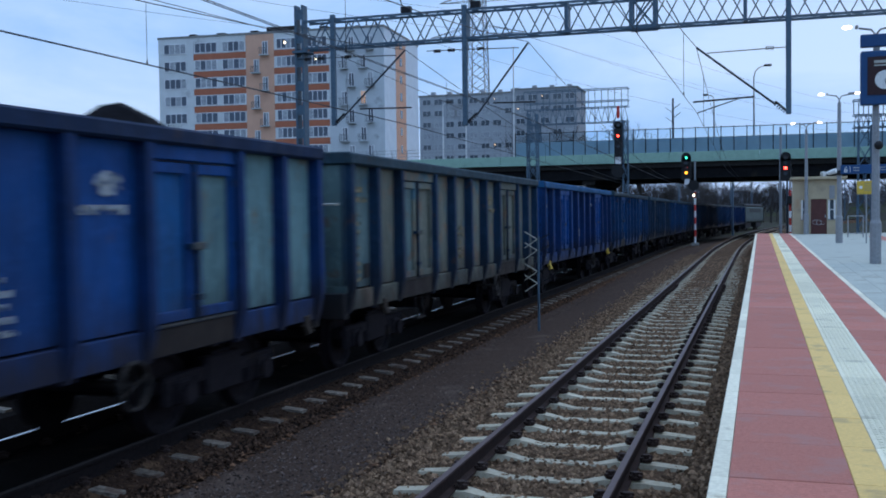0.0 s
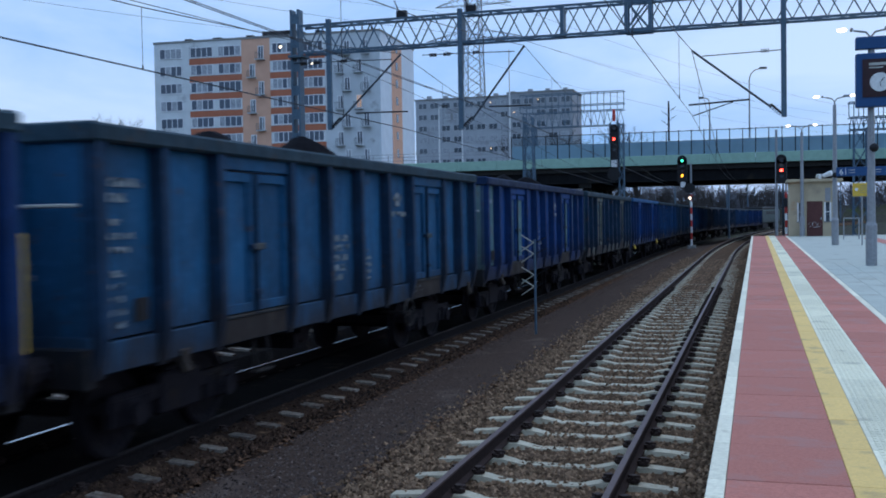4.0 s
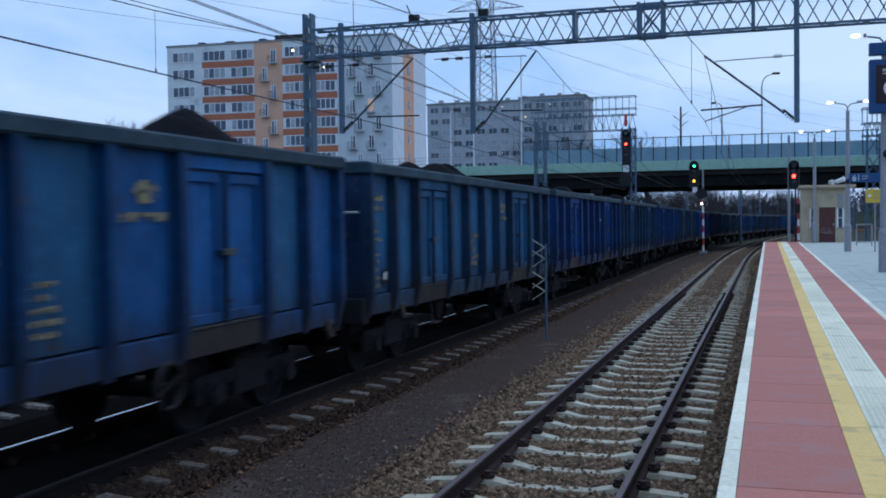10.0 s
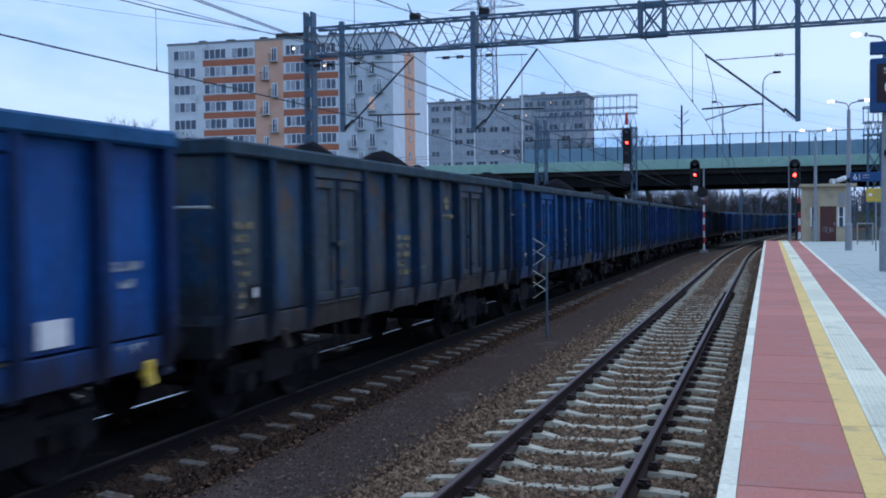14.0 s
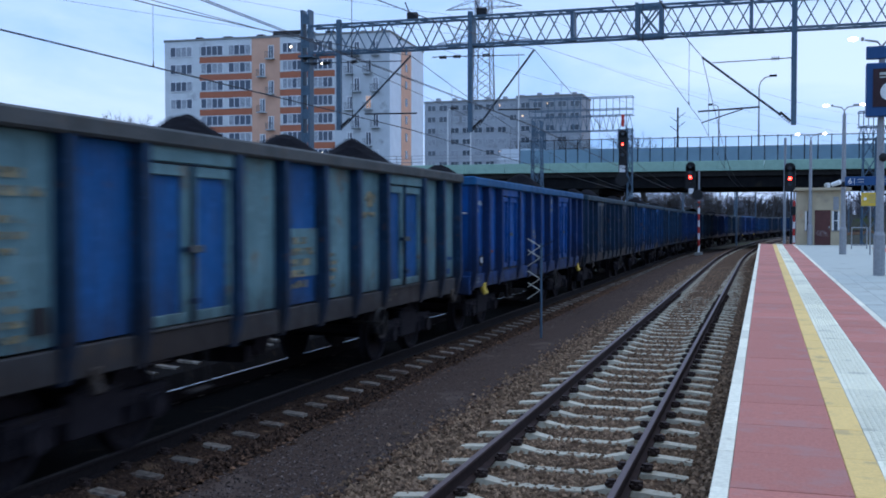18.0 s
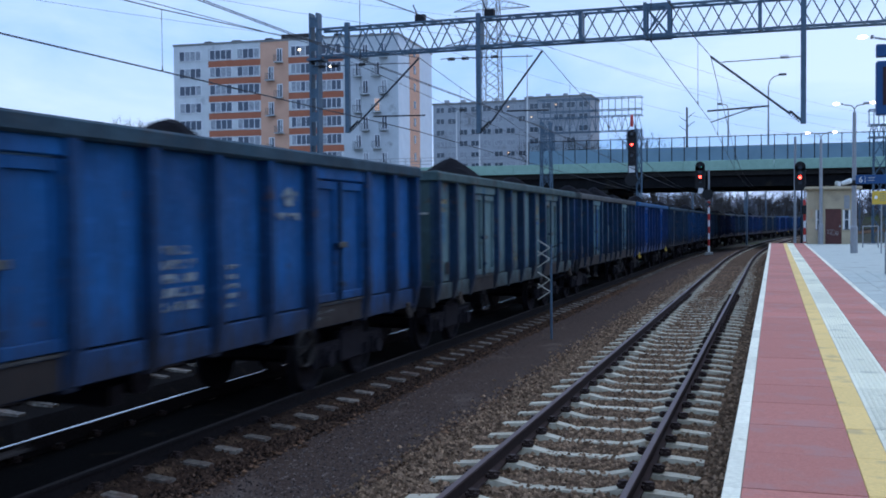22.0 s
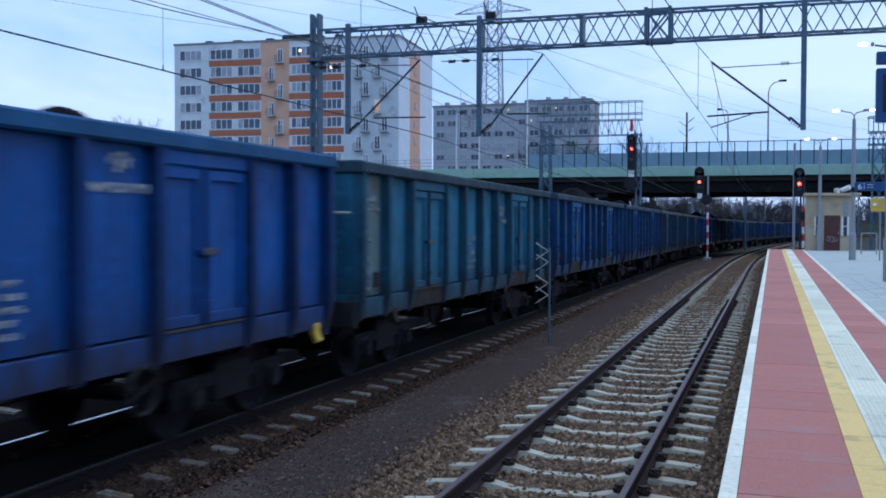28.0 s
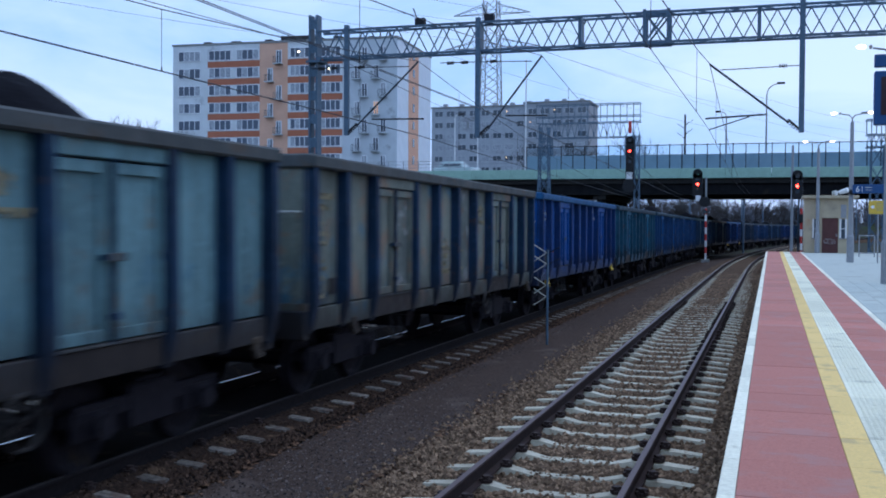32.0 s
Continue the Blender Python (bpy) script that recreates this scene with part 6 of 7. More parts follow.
def build_signal(place, post_top, head_dx, head_z, heads, lit, striped, label, turning={}):
    s = thing("railway_signal", label, "signal", place, group="railway signals")
    if striped:
        n = 8
        for i in range(n):
            bm = bmesh.new()
            rod(bm, (0, 0, -0.3 + (striped + 0.3) * i / n), (0, 0, -0.3 + (striped + 0.3) * (i + 1) / n), 0.085, 10)
            part("post_band", bm, M["red_paint"] if i % 2 else M["white_paint"], s, "red band of the post" if i % 2 else "white band of the post")
        bm = bmesh.new()
        rod(bm, (0, 0, striped), (0, 0, post_top), 0.07, 8)
        part("post", bm, M["galvanised"], s)
        bm = bmesh.new()
        box(bm, -0.3, 0.3, -0.3, 0.3, -0.6, -0.28, 0.03)
        part("foot", bm, M["concrete"], s)
    else:
        bm = bmesh.new()
        lattice_mast(bm, 0.45, 0.2, -0.6, post_top, 0.36, 0.3, 0.05, 9)
        part("lattice_post", bm, M["steel_grey"], s, "grey lattice signal post")
    w, h = heads
    bm = bmesh.new()
    box(bm, head_dx - w / 2, head_dx + w / 2, -0.12, 0.12, head_z, head_z + h - w / 2)
    disc(bm, (head_dx, 0, head_z + h - w / 2), (0, 1, 0), w / 2, 0.24, 24)
    head = part("head", bm, M["black"], s, "black signal head with rounded top")
    lamps = 4
    for i in range(lamps):
        z = head_z + h - w * 0.55 - i * (h - w * 0.8) / lamps
        bm = bmesh.new()
        ring = [[bm.verts.new((head_dx + w * 0.24 * math.cos(a), yy, z + w * 0.24 * math.sin(a))) for a in [math.pi * k / 8 for k in range(9)]] for yy in (-0.12, -0.34)]
        for k in range(8):
            bm.faces.new((ring[0][k], ring[0][k + 1], ring[1][k + 1], ring[1][k]))
        part("hood", bm, M["black"], head)
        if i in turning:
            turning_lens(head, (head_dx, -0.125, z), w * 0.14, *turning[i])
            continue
        bm = bmesh.new()
        disc(bm, (head_dx, -0.135, z), (0, 1, 0), w * (0.15 if i in lit else 0.2), 0.03, 16)
        part("lens", bm, M[lit[i]] if i in lit else M["glass"], head, "lit lens" if i in lit else "unlit dark lens")
    return s


def build_signals():
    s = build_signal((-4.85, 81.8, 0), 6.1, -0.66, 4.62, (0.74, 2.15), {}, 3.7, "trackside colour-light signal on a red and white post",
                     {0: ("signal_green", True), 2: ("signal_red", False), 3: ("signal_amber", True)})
    bm = bmesh.new()
    disc(bm, (-0.08, -0.14, 3.42), (0, 1, 0), 0.17, 0.12, 16)
    box(bm, -0.05, 0.05, -0.12, 0.02, 3.38, 3.46)
    lamp = part("lamp_box", bm, M["black"], s, "small black lamp box on the post")
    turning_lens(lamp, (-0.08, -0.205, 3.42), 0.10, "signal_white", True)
    bm = bmesh.new()
    disc(bm, (-0.1, -0.1, 4.2), (0, 1, 0), 0.42, 0.1, 20)
    part("shunting_disc", bm, M["black"], s, "round black route indicator")
    bm = bmesh.new()
    box(bm, -0.78, -0.42, -0.14, 0.0, 4.3, 4.7)
    part("plate", bm, M["white_paint"], s, "small white plate")
    s = build_signal((2.0, 75.0, 0), 6.0, -0.30, 4.25, (0.72, 2.0), {2: "signal_red"}, 3.6, "platform-end colour-light signal showing red")
    bm = bmesh.new()
    box(bm, -0.2, 0.35, -0.3, -0.05, 2.6, 3.2, 0.03)
    part("relay_box", bm, M["dark_steel"], s)
    s = build_signal((-9.05, 68.7, 0), 8.4, 0.0, 5.05, (0.52, 3.25), {1: "signal_red"}, 0, "tall lattice-post signal showing red")
    bm = bmesh.new()
    box(bm, -0.2, 0.2, -0.16, -0.125, 5.45, 5.9)
    part("plate", bm, M["white_paint"], s, "pale number plate")
    bm = bmesh.new()
    disc(bm, (-0.05, -0.1, 4.95), (0, 1, 0), 0.42, 0.12, 18)
    part("route_indicator", bm, M["black"], s)
    bm = bmesh.new()
    box(bm, -0.09, 0.09, -0.1, 0.0, 8.5, 9.3)
    part("red_marker", bm, M["red_paint"], s, "small red upright marker")


# ---- platform furniture ----
def build_lamp(x, y, group="platform lamps"):
    l = thing("platform_lamp", "grey twin-arm platform lamp post with lit heads", "lamp post", (x, y, 0.752), group=group)
    bm = bmesh.new()
    rod(bm, (0, 0, 0), (0, 0, 1.15), 0.155, 12)
    rod(bm, (0, 0, 1.15), (0, 0, 1.25), 0.155, 12, 0.12)
    part("base_sleeve", bm, M["galvanised"], l, "thick lower sleeve of the post")
    bm = bmesh.new()
    rod(bm, (0, 0, 1.2), (0, 0, 6.3), 0.115, 12, 0.075)
    part("pole", bm, M["galvanised"], l)
    for s in (-1, 1):
        bm = bmesh.new()
        tube(bm, [(0, 0, 6.25), (0, 0, 6.45), (s * 0.12, 0, 6.60), (s * 0.45, 0, 6.66)], 0.03, 6)
        arm = part("arm", bm, M["galvanised"], l)
        bm = bmesh.new()
        box(bm, s * 0.42 - 0.05, s * 0.42 + 0.18 * s + 0.05, -0.08, 0.08, 6.64, 6.74, 0.02)
        part("lamp_housing", bm, M["galvanised"], arm)
        bm = bmesh.new()
        v = bmesh.ops.create_uvsphere(bm, u_segments=12, v_segments=8, radius=1.0)["verts"]
        bmesh.ops.scale(bm, vec=(0.135, 0.08, 0.052), verts=v)
        bmesh.ops.translate(bm, vec=(s * 0.76, 0, 6.70), verts=v)
        part("lamp_head", bm, M["lamp_glow"], arm, "glowing warm white lamp head")
    return l


def letters(text, size, x, y, z, mat, parent, label):
    cu = bpy.data.curves.new("lettering", "FONT")
    cu.body, cu.size, cu.extrude = text, size, 0.004
    tmp = bpy.data.objects.new("lettering", cu)
    me = bpy.data.meshes.new_from_object(tmp)
    bpy.data.objects.remove(tmp)
    me.materials.append(mat)
    ob = new("lettering", me)
    ob.parent = parent
    ob.matrix_basis = Matrix.Translation((x, y, z)) @ Matrix.Rotation(radians(90), 4, "X")
    return tagged(ob, label)


def build_clock():
    c = thing("information_display", "blue cased information display with an analogue clock on a post", "clock display", (2.70, 31.0, 5.22))
    bm = bmesh.new()
    box(bm, 0, 1.9, -0.16, 0.16, 0, 1.5, 0.03)
    case = part("case", bm, M["sign_blue"], c, "blue metal case")
    bm = bmesh.new()
    screen = material("screen", (0.035, 0.012, 0.016), 0.25, bump=0)
    box(bm, 0.17, 1.73, -0.185, -0.161, 0.27, 1.33)
    part("screen", bm, screen, case, "dark maroon display panel")
    bm = bmesh.new()
    disc(bm, (0.62, -0.20, 0.68), (0, 1, 0), 0.26, 0.03, 32)
    face = part("clock_face", bm, M["white_paint"], case, "white round clock face")
    bm = bmesh.new()
    bar(bm, (0.62, -0.22, 0.68), (0.74, -0.22, 0.80), 0.02, 0.01)
    part("minute_pointer", bm, M["black"], face)
    bm = bmesh.new()
    bar(bm, (0.62, -0.222, 0.68), (0.635, -0.222, 0.56), 0.028, 0.01)
    part("hour_pointer", bm, M["black"], face)
    for z, w, h in ((1.15, 0.5, 0.075), (1.07, 0.36, 0.035)):
        bm = bmesh.new()
        box(bm, 0.34, 0.34 + w, -0.192, -0.186, z, z + h)
        part("text_line", bm, M["lettering"], case, "pale unreadable line of writing")
    bm = bmesh.new()
    box(bm, 0.0, 1.9, -0.12, 0.12, 1.62, 1.97, 0.02)
    part("header", bm, M["sign_blue"], c, "blue header panel")
    for xa, xb in ((0.36, 0.5), (1.4, 1.5)):
        bm = bmesh.new()
        box(bm, xa, xb, -0.04, 0.04, 1.48, 1.64)
        part("bracket", bm, M["galvanised"], c)


def build_signs():
    s = thing("platform_sign", "blue hanging platform sign with white numbers", "sign", (3.44, 48.85, 3.84))
    bm = bmesh.new()
    box(bm, 0, 3.0, -0.05, 0.05, 0, 0.40, 0.01)
    part("panel", bm, M["sign_blue"], s)
    letters("6", 0.36, 0.12, -0.056, 0.07, M["white_paint"], s, "white platform number")
    letters("4", 0.36, 2.05, -0.056, 0.07, M["white_paint"], s, "white platform number")
    for x, w in ((0.52, 0.26), (1.45, 0.4)):
        for z, h in ((0.25, 0.035), (0.14, 0.025)):
            bm = bmesh.new()
            box(bm, x, x + w, -0.056, -0.051, z, z + h)
            part("text_line", bm, M["lettering"], s, "white unreadable writing")
    bm = bmesh.new()
    box(bm, 0.38, 0.40, -0.056, -0.051, 0.06, 0.34)
    part("divider", bm, M["white_paint"], s)
    bm = bmesh.new()
    rod(bm, (2.95, 0.1, -3.08), (2.95, 0.1, 0.5), 0.05, 8)
    part("post", bm, M["galvanised"], s)
    y = thing("yellow_notice", "yellow rectangular warning notice with faint dark writing", "sign", (4.10, 48.6, 0.752))
    bm = bmesh.new()
    box(bm, 0, 0.78, -0.02, 0.02, 2.17, 2.76, 0.008)
    part("panel", bm, M["yellow_paint"], y)
    bm = bmesh.new()
    rod(bm, (0.39, 0.03, 0), (0.39, 0.03, 2.7), 0.03, 8)
    part("post", bm, M["galvanised"], y)
    for i in range(4):
        bm = bmesh.new()
        box(bm, 0.30, 0.30 + 0.38 - 0.05 * (i % 2), -0.026, -0.021, 2.62 - i * 0.1, 2.66 - i * 0.1)
        part("text_line", bm, M["ochre_lettering"], y)
    bm = bmesh.new()
    disc(bm, (0.16, -0.024, 2.48), (0, 1, 0), 0.07, 0.008, 14)
    part("emblem", bm, M["white_paint"], y)


def build_hut():
    h = thing("platform_hut", "small beige platform hut with a brown graffitied door", "hut", (1.93, 65.6, 0.752))
    beige = material("beige_render", (0.44, 0.36, 0.24), 0.9, second=(0.38, 0.31, 0.21), grain=1.5, stain=(0.30, 0.25, 0.18), stain_scale=0.8, stain_at=0.58, bump=0.1)
    door_paint = material("door_paint", (0.10, 0.035, 0.03), 0.6, second=(0.08, 0.028, 0.025), grain=4, bump=0.05)
    W, H, D = 2.7, 3.3, 3.0
    # front wall in pieces round its openings
    for x0, x1, z0, z1 in ((0, 0.48, 0, H), (0.48, 0.79, 0, 0.9), (0.48, 0.79, 2.05, H), (0.79, 1.0, 0, H), (1.0, 1.92, 2.12, H), (1.92, 2.02, 0, H), (2.02, 2.38, 0, 0.9), (2.02, 2.38, 2.05, H), (2.38, W, 0, H)):
        bm = bmesh.new()
        box(bm, x0, x1, 0, 0.2, z0, z1)
        part("wall", bm, beige, h)
    for x0, x1, y0, y1 in ((0, 0.2, 0.2, D), (W - 0.2, W, 0.2, D), (0.2, W - 0.2, D - 0.2, D)):
        bm = bmesh.new()
        box(bm, x0, x1, y0, y1, 0, H)
        part("wall", bm, beige, h)
    bm = bmesh.new()
    box(bm, -0.14, W + 0.35, -0.3, D + 0.2, H, H + 0.17, 0.02)
    part("roof", bm, beige, h, "flat roof slab with a beige fascia")
    bm = bmesh.new()
    box(bm, 1.0, 1.92, 0.06, 0.12, 0.0, 2.12)
    door = part("door", bm, door_paint, h, "dark red-brown metal door")
    bm = bmesh.new()
    box(bm, 1.80, 1.86, 0.03, 0.06, 1.0, 1.15)
    part("handle", bm, M["galvanised"], door)
    # sprayed scrawl
    bm = bmesh.new()
    for i in range(3):
        cx = 1.24 + i * 0.22
        for k in range(10):
            a, b = (2 * math.pi * q / 10 for q in (k, k + 1))
            r = 0.11 + 0.03 * math.sin(i * 2.1)
            bar(bm, (cx + r * math.cos(a), 0.052, 0.72 + r * 1.25 * math.sin(a) - 0.03 * i), (cx + r * math.cos(b), 0.052, 0.72 + r * 1.25 * math.sin(b) - 0.03 * i), 0.05, 0.01)
    part("graffiti", bm, M["white_paint"], door, "white sprayed scrawl")
    for x0, x1 in ((0.48, 0.79), (2.02, 2.38)):
        bm = bmesh.new()
        box(bm, x0, x1, 0.10, 0.13, 0.9, 2.05)
        win = part("window", bm, M["glass"], h, "narrow window")
        bm = bmesh.new()
        box(bm, x0 - 0.03, x0 + 0.07, -0.01, 0.1, 0.9, 2.05)
        box(bm, x1 - 0.07, x1 + 0.03, -0.01, 0.1, 0.9, 2.05)
        box(bm, x0 + 0.07, x1 - 0.07, 0.04, 0.1, 1.45, 1.50)
        part("window_frame", bm, M["white_paint"], win)
        bm = bmesh.new()
        box(bm, x0 - 0.06, x1 + 0.06, -0.06, 0.1, 0.84, 0.9)
        part("sill", bm, M["concrete"], win)
    bm = bmesh.new()
    box(bm, 2.50, 2.57, -0.55, -0.49, 0, H)
    part("corner_post", bm, M["white_paint"], h, "white painted post")
    bm = bmesh.new()
    rod(bm, (1.78, -0.1, H + 0.17), (1.78, -0.1, H + 0.42), 0.09, 8)
    rod(bm, (1.95, -0.1, H + 0.33), (2.42, -0.35, H + 0.50), 0.13, 10, 0.16)
    part("roof_unit", bm, M["white_paint"], h, "pale tilted floodlight on the roof edge")
    bm = bmesh.new()
    box(bm, 1.55, 1.9, 0.1, 0.5, H + 0.17, H + 0.48, 0.08)
    part("roof_box", bm, M["lettering"], h, "small pale box on the roof")
    bm = bmesh.new()
    box(bm, 2.05, 2.36, -0.05, -0.006, 2.12, 2.92)
    part("notice_board", bm, M["galvanised"], h, "grey notice board on the wall")
    g = bmesh.new()
    for i in range(9):
        bar(g, (0.10 + 0.03 * (i % 3), -0.006, 1.6 + 0.06 * i), (0.34 - 0.04 * (i % 2), -0.006, 1.66 + 0.05 * i), 0.02, 0.008)
    part("graffiti", g, material("orange_spray", (0.5, 0.2, 0.08), 0.7, bump=0), h, "orange sprayed scrawl")


def build_fences():
    f = thing("platform_railing", "light grey tubular railing on the platform", "railing", (4.45, 58.0, 0.752))
    for x in (0, 0.75):
        bm = bmesh.new()
        rod(bm, (x, 0, 0), (x, 0, 1.15), 0.03, 8)
        part("post", bm, M["galvanised"], f)
    for z in (0.2, 1.13):
        bm = bmesh.new()
        rod(bm, (0, 0, z), (0.75, 0, z), 0.025, 8)
        part("rail", bm, M["galvanised"], f)
    # the kerb and red strip of the far platform edge
    bm = bmesh.new()
    box(bm, 5.6, 6.3, 20, 60, 0.753, 0.764)
    plain("far_edge_strip", bm, M["red_slab"], "red paving strip along the far platform edge", "paving", kind="structure")


def build_marker():
    m = thing("track_marker", "slim post with pale zigzag slats between the tracks", "track marker", (-4.73, 22.29, -0.3))
    bm = bmesh.new()
    rod(bm, (0, 0, -0.1), (0, 0, 2.12), 0.028, 8)
    part("post", bm, M["steel_grey"], m)
    slat = material("pale_slat", (0.48, 0.46, 0.38), 0.7, second=(0.38, 0.36, 0.30), grain=10, bump=0.05)
    for z in (2.05, 1.80, 1.33, 1.07):
        for a, b in (((-0.30, 0, z + 0.17), (-0.02, 0, z)), ((-0.02, 0, z), (-0.30, 0, z - 0.19))):
            bm = bmesh.new()
            bar(bm, (a[0], -0.03, a[2]), (b[0], -0.03, b[2]), 0.03, 0.02)
            part("slat", bm, slat, m, "pale sloping slat")
        bm = bmesh.new()
        bar(bm, (0.02, 0.03, z), (0.26, 0.03, z + 0.12), 0.03, 0.02)
        part("rear_slat", bm, M["dark_steel"], m)


# ---- on and behind the bridge ----
def build_sign_frames():
    for x0, x1, y, z0, z1, deck in ((-22.3, -12.1, 99.7, 10.9, 14.13, 6.74), (6.23, 11.29, 77.0, 7.9, 9.8, -0.6)):
        f = thing("sign_frame", "dark steel lattice sign frame seen from behind", "sign frame", ((x0 + x1) / 2, y, 0), group="sign frames")
        h = (x1 - x0) / 2
        zm = z0 + (z1 - z0) * 0.45
        for z in ((z0, zm, z1 - 1.17, z1) if x0 < 0 else (z0, zm, z1)):
            for yy in (-0.6, 0.6):
                bm = bmesh.new()
                bar(bm, (-h, yy, z), (h, yy, z), 0.075, 0.075)
                part("rail", bm, M["steel_grey"], f)
        n = 16
        for i in range(n + 1):
            x = -h + 2 * h * i / n
            bm = bmesh.new()
            bar(bm, (x, -0.6, z0 if i % 2 else zm), (x, -0.6, z1), 0.06, 0.06)
            part("upright", bm, M["steel_grey"], f)
            if i < n:
                bm = bmesh.new()
                x2 = x + 2 * h / n
                bar(bm, (x, -0.6, z0), ((x + x2) / 2, -0.6, zm), 0.05, 0.05)
                bar(bm, ((x + x2) / 2, -0.6, zm), (x2, -0.6, z0), 0.05, 0.05)
                part("brace", bm, M["steel_grey"], f)
        for x in ((h - 1.03, -h + 1.03) if x0 < 0 else (-h + 0.77, h - 0.77)):
            bm = bmesh.new()
            lattice_mast(bm, x, 0, deck, z0 + 0.15, 0.95, 0.8, 0.066, 6)
            part("leg", bm, M["steel_grey"], f, "braced lattice leg")


def build_street_lamps():
    def lamp(x, y, z0, z1, bow, mat="galvanised", name="street_lamp", lab="tall slim street lamp on the bridge"):
        l = thing(name, lab, "street lamp", (x, y, z0), group="street lamps")
        h = z1 - z0
        bm = bmesh.new()
        rod(bm, (0, 0, 0), (0, 0, h - abs(bow)), 0.10, 8, 0.055)
        part("pole", bm, M[mat], l)
        if bow:
            bm = bmesh.new()
            tube(bm, [(0, 0, h - abs(bow)), (bow * 0.15, 0, h - abs(bow) * 0.45), (bow * 0.5, 0, h - abs(bow) * 0.12), (bow, 0, h)], 0.05, 6)
            part("bow", bm, M[mat], l)
            bm = bmesh.new()
            box(bm, bow - 0.1, bow + 0.55 * (1 if bow > 0 else -1), -0.14, 0.14, h - 0.05, h + 0.12, 0.03)
            part("head", bm, M["dark_steel"], l)
        return l
    lamp(-0.51, 93.9, 6.74, 14.8, 0.95)
    lamp(-4.13, 99.4, 6.74, 13.05, -0.45)
    lamp(-24.4, 103.5, 6.74, 19.5, 0, "white_paint", "flag_pole", "tall white pole beside the road")
    lamp(-30.5, 98.3, 6.74, 13.4, 0.4, "white_paint")
    lamp(-28.5, 99.7, 6.74, 11.5, 0, "white_paint")
    lamp(-83.6, 91.7, 6.74, 16.8, 1.0)
    p = thing("pole_with_arms", "dark utility pole with short crossarms on the road", "utility pole", (-7.91, 99.4, 6.74))
    bm = bmesh.new()
    rod(bm, (0, 0, 0), (0, 0, 6.16), 0.12, 8, 0.08)
    part("pole", bm, M["dark_steel"], p)
    for z, s in ((5.66, 1), (5.31, -1), (4.81, 1), (4.41, -1)):
        bm = bmesh.new()
        bar(bm, (0, 0, z - 0.55), (s * 0.7, 0, z), 0.05, 0.05)
        part("arm", bm, M["dark_steel"], p)


# ---- trees ----
# lighter than the bark: the haze of distance is put into the colour
TWIG = material("hazed_twigs", (0.115, 0.115, 0.125), 0.95, second=(0.075, 0.075, 0.085), grain=0.3, bump=0)
BARK = material("bark", (0.045, 0.038, 0.034), 0.95, second=(0.03, 0.026, 0.024), grain=5, bump=0.3)


def bare_tree(seed, height, spread=0.45):
    """A leafless tree: trunk and a crown of ever thinner limbs."""
    rng = random.Random(seed)
    trunk, crown = bmesh.new(), bmesh.new()
    rod(trunk, (0, 0, -0.4), (0, 0, height * 0.32), height * 0.018, 7, height * 0.012)
    verts, faces = [], []

    def limb(a, d, length, r, level):
        b = a + d * length
        side = d.orthogonal().normalized()
        other = d.cross(side)
        k = len(verts)
        for q, rr in ((a, r), (b, r * 0.55)):
            for i in range(3):
                an = 2.094 * i
                verts.append(tuple(q + (side * math.cos(an) + other * math.sin(an)) * rr))
        for i in range(3):
            j = (i + 1) % 3
            faces.append((k + i, k + j, k + 3 + j, k + 3 + i))
        if level == 0:
            return
        for i in range(rng.choice((3, 4, 4)) if level > 1 else 4):
            u = rng.uniform(0.35, 1.0)
            nd = (d + Vector((rng.uniform(-1, 1), rng.uniform(-1, 1), rng.uniform(-0.25, 0.7))) * (spread + 0.25)).normalized()
            limb(a + d * length * u, nd, length * rng.uniform(0.5, 0.75), r * 0.5, level - 1)

    for i in range(5):
        d = Vector((rng.uniform(-1, 1) * spread, rng.uniform(-1, 1) * spread, 1)).normalized()
        limb(Vector((0, 0, height * rng.uniform(0.2, 0.32))), d, height * rng.uniform(0.26, 0.36), height * 0.009, 4)
    crown.free()
    me = bpy.data.meshes.new("crown")
    me.from_pydata(verts, [], faces)
    me.materials.append(BARK)
    return mesh_of("trunk", trunk, BARK), me


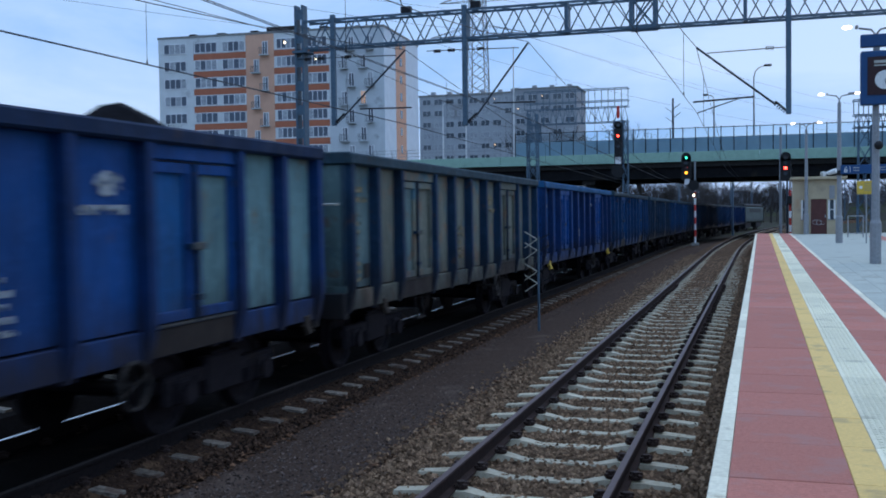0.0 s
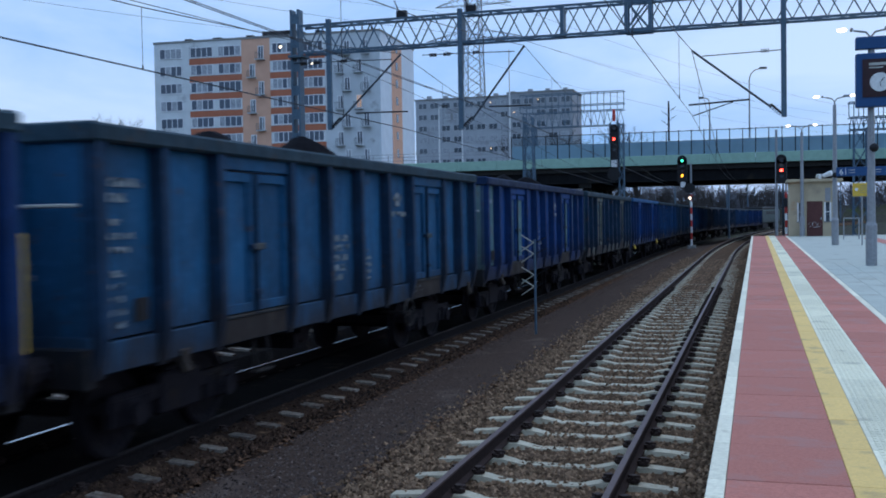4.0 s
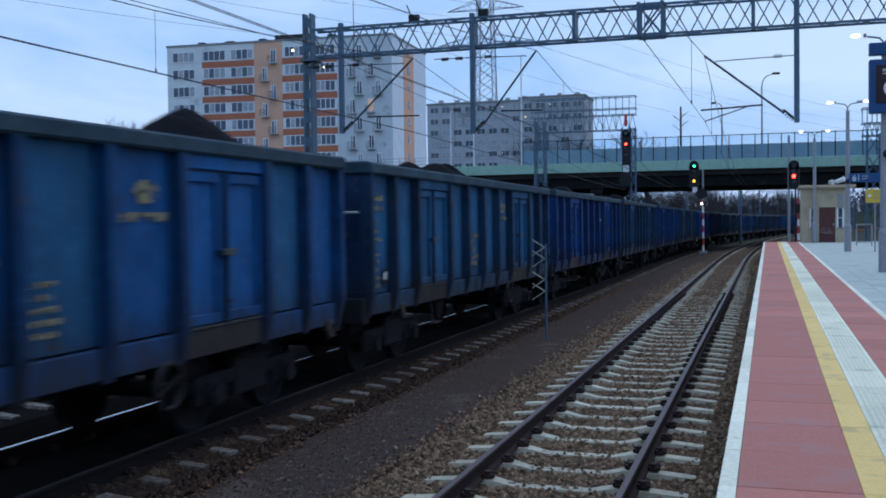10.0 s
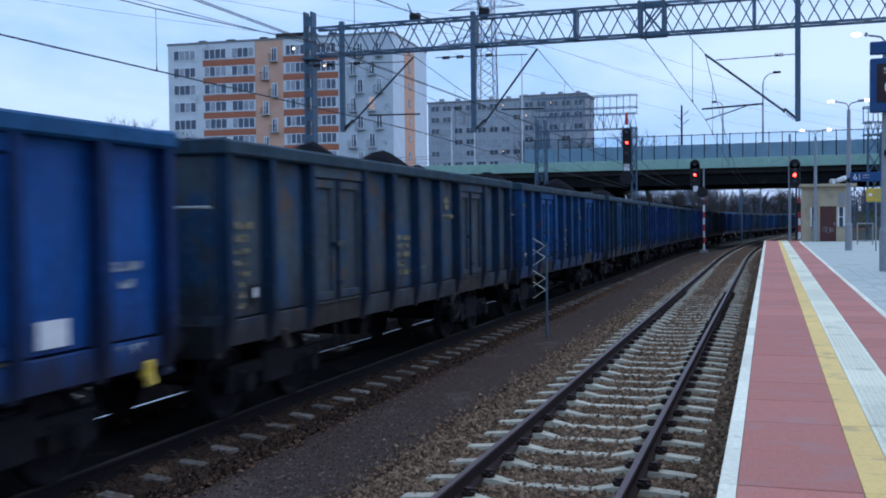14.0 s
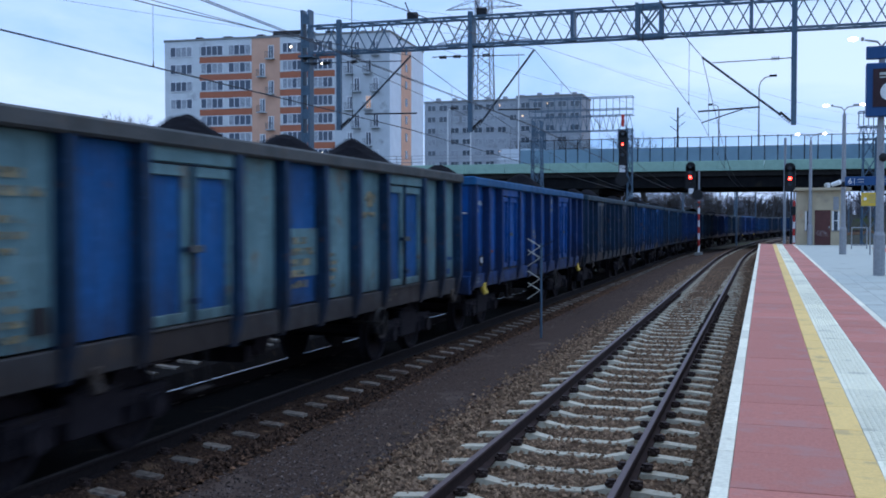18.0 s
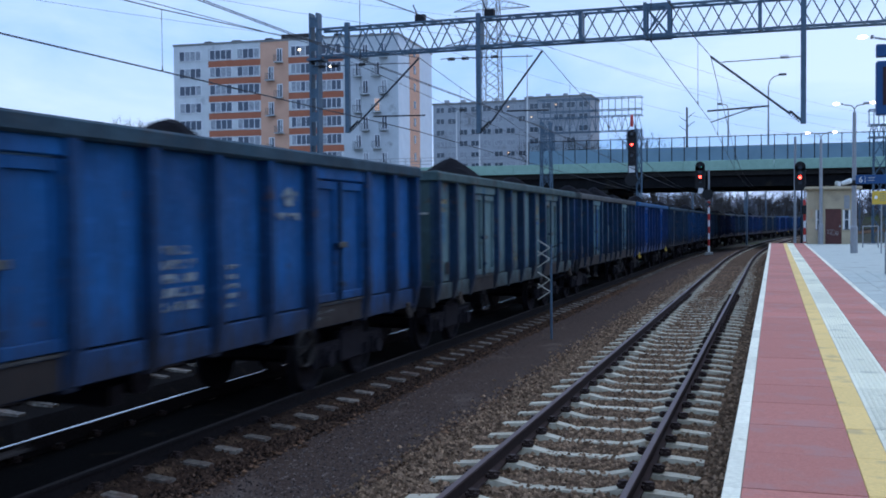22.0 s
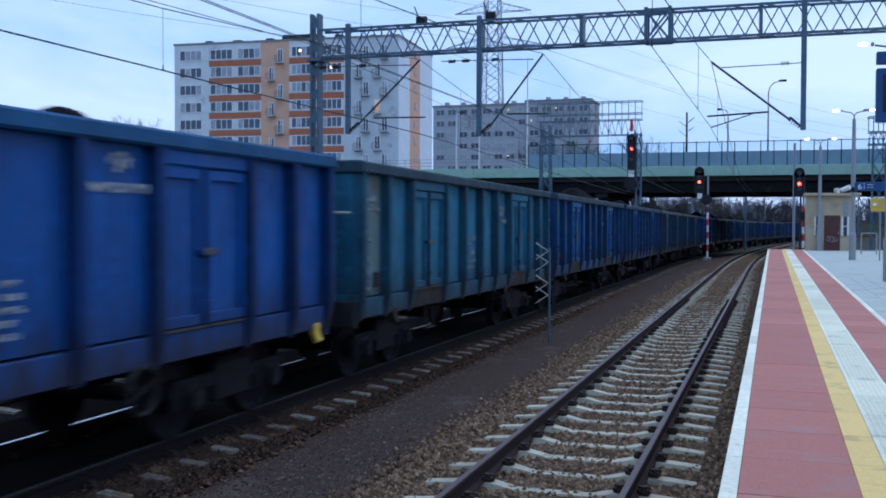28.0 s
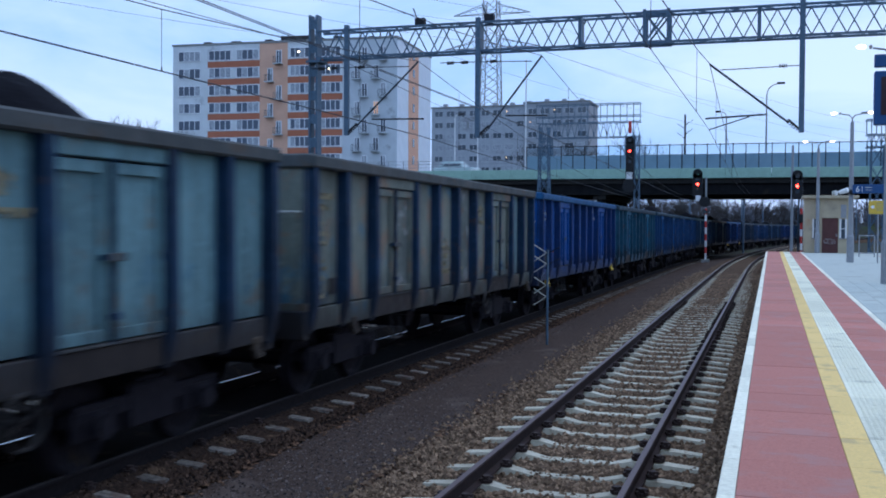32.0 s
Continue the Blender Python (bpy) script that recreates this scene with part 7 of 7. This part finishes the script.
def build_trees():
    kinds = [bare_tree(s, h) for s, h in ((1, 12), (2, 14), (3, 10), (4, 15))]
    rng = random.Random(21)
    # on the embankment, then behind the bridge and beside the platform
    spots = [(-63.8, 88.7, 0.54), (-61.2, 90.9, 0.51), (-66.7, 89.5, 0.55), (-57.9, 93.9, 0.43), (-74, 88.7, 0.51), (-70.4, 92.4, 0.52), (-68.2, 90.2, 0.48), (-62.3, 89.8, 0.51)]
    spots += [(rng.uniform(-38, -24), rng.uniform(160, 190), rng.uniform(1.0, 1.35)) for _ in range(8)]
    for _ in range(30):
        y = rng.uniform(132, 205)
        spots.append((y * rng.uniform(-0.20, -0.052), y, rng.uniform(0.45, 0.68)))
    spots += [(-1.6, 205, 0.42), (0.6, 211, 0.46), (2.1, 207, 0.44), (3.2, 214, 0.42)]
    for _ in range(16):
        y = rng.uniform(205, 228)
        spots.append((y * rng.uniform(-0.055, 0.045), y, rng.uniform(0.5, 0.75)))
    spots += [(-24, 178, 1.45), (-20, 182, 1.4), (9.8, 81.6, 0.64), (12, 83, 0.64), (11, 75, 0.51), (14, 76, 0.58)]
    for i, (x, y, k) in enumerate(spots):
        z = 6.35 if x < -30 and y < 105 else -0.4
        t = thing("bare_tree", "leafless dark winter tree with fine twigs", "tree", (x, y, z), group="bare trees")
        tr, br = kinds[i % 4]
        turn = Matrix.Rotation(rng.uniform(0, 6.28), 4, "Z") @ Matrix.Scale(k, 4)
        piece("trunk", tr, t, turn)
        piece("crown", br, t, turn)


def build_far_woods():
    rng = np.random.default_rng(8)
    verts, faces = [], []

    def stick(x, y, z, dx, dy, dz, r):
        k = len(verts)
        verts.extend([(x - r, y, z), (x + r, y, z), (x, y + r, z), (x + dx, y + dy, z + dz)])
        faces.extend([(k, k + 1, k + 3), (k + 1, k + 2, k + 3), (k + 2, k, k + 3)])
    for i in range(3400):
        x, y = rng.uniform(-230, 240), rng.uniform(225, 290)
        h = rng.uniform(5.0, 9.0) * (0.80 + 0.25 * math.sin(x * 0.11) * math.sin(x * 0.037)) * (1.25 if x < -0.05 * y else 1.08)
        stick(x, y, -1, rng.normal(0, 0.4), 0, h, 0.22)
        for j in range(22):
            z = rng.uniform(0.15, 0.9) * h
            stick(x, y, z, rng.normal(0, 1.5), rng.normal(0, 1), rng.uniform(0.5, 2.2), 0.11)
    bm = bmesh.new()
    ring = [[bm.verts.new((x, 222, -0.7)), bm.verts.new((x, 232, 2.6 + 0.7 * math.sin(x * 0.05))), bm.verts.new((x, 330, 2.6)), bm.verts.new((x, 345, -0.7))] for x in range(-400, 401, 20)]
    for a, b in zip(ring, ring[1:]):
        for k in range(3):
            bm.faces.new((a[k], b[k], b[k + 1], a[k + 1]))
    plain("earth_bank", bm, M["earth"], "low dark earth bank under the far woods", "ground", kind="structure")
    raw("far_woods", verts, faces, TWIG, "dark belt of distant bare woods", "woods", "stuff")



# ---- traffic on the bridge ----
def build_car(x, y, colour, van, lights):
    c = thing("van" if van else "car", "white delivery van on the bridge" if van else "small passenger car on the bridge", "van" if van else "car", (x, y, 6.76))
    body = material("car_paint", colour, 0.3, second=[q * 0.9 for q in colour], grain=3, bump=0, spec=0.5)
    L, W = (5.2, 1.95) if van else (4.2, 1.72)
    top, belt = (1.95, 1.15) if van else (1.48, 0.92)
    bm = bmesh.new()
    box(bm, 0, L, -W / 2, W / 2, 0.32, belt, 0.1)
    shell = part("body", bm, body, c)
    bm = bmesh.new()
    v = bmesh.ops.create_cube(bm, size=1.0)["verts"]
    bmesh.ops.scale(bm, vec=(L * (0.86 if van else 0.62), W * 0.94, top - belt + 0.02), verts=v)
    bmesh.ops.translate(bm, vec=(L * (0.44 if van else 0.44), 0, (top + belt) / 2), verts=v)
    for q in v:
        if q.co.z > belt + 0.2:
            q.co.x += (-0.45 if q.co.x > L / 2 else (0.1 if van else 0.45))
            q.co.y *= 0.88
    bmesh.ops.bevel(bm, geom=bm.edges[:], offset=0.06, segments=2, affect="EDGES")
    part("cabin", bm, body, c)
    for s in (-1, 1):
        bm = bmesh.new()
        x0, x1 = (L * 0.62, L * 0.80) if van else (L * 0.25, L * 0.66)
        box(bm, x0, x1, s * W * 0.455 - 0.02, s * W * 0.455 + 0.02, belt + 0.08, top - 0.22)
        part("side_window", bm, M["glass"], shell)
        for xx in (L * 0.18, L * 0.80):
            bm = bmesh.new()
            disc(bm, (xx, s * (W / 2 - 0.1), 0.32), (0, 1, 0), 0.32, 0.2, 18)
            part("wheel", bm, M["black"], c)
        bm = bmesh.new()
        box(bm, L - 0.45, L + 0.02, s * (W / 2 - 0.1) - 0.12, s * (W / 2 - 0.1) + 0.12, 0.60, 0.76)
        part("headlight", bm, M["lamp_glow"] if lights else M["white_paint"], shell)
    return c


CARS = [(build_car(-340.2, 92.0, (0.55, 0.58, 0.6), True, False), -340.2, 17.6), (build_car(-545.7, 92.0, (0.42, 0.52, 0.50), False, False), -545.7, 16.1),
        (build_car(-361.2, 95.5, (0.05, 0.06, 0.08), False, True), -361.2, 13.9), (build_car(-316.0, 95.5, (0.12, 0.13, 0.15), False, True), -316.0, 14.7)]

build_sign_frames()
build_street_lamps()
build_pylon()
build_trees()
build_far_woods()
build_masts()
build_gantry()
build_wires()
build_signals()
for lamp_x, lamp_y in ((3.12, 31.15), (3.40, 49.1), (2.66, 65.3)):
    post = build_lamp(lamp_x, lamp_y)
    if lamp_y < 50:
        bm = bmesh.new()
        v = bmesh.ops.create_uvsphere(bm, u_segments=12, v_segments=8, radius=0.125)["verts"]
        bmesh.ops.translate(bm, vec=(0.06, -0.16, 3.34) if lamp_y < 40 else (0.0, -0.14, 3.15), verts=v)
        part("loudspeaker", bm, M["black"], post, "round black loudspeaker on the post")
build_clock()
build_signs()
build_hut()
build_fences()
build_marker()


LOCO = build_train()
build_platform()
build_tracks()
build_stones()
motions()
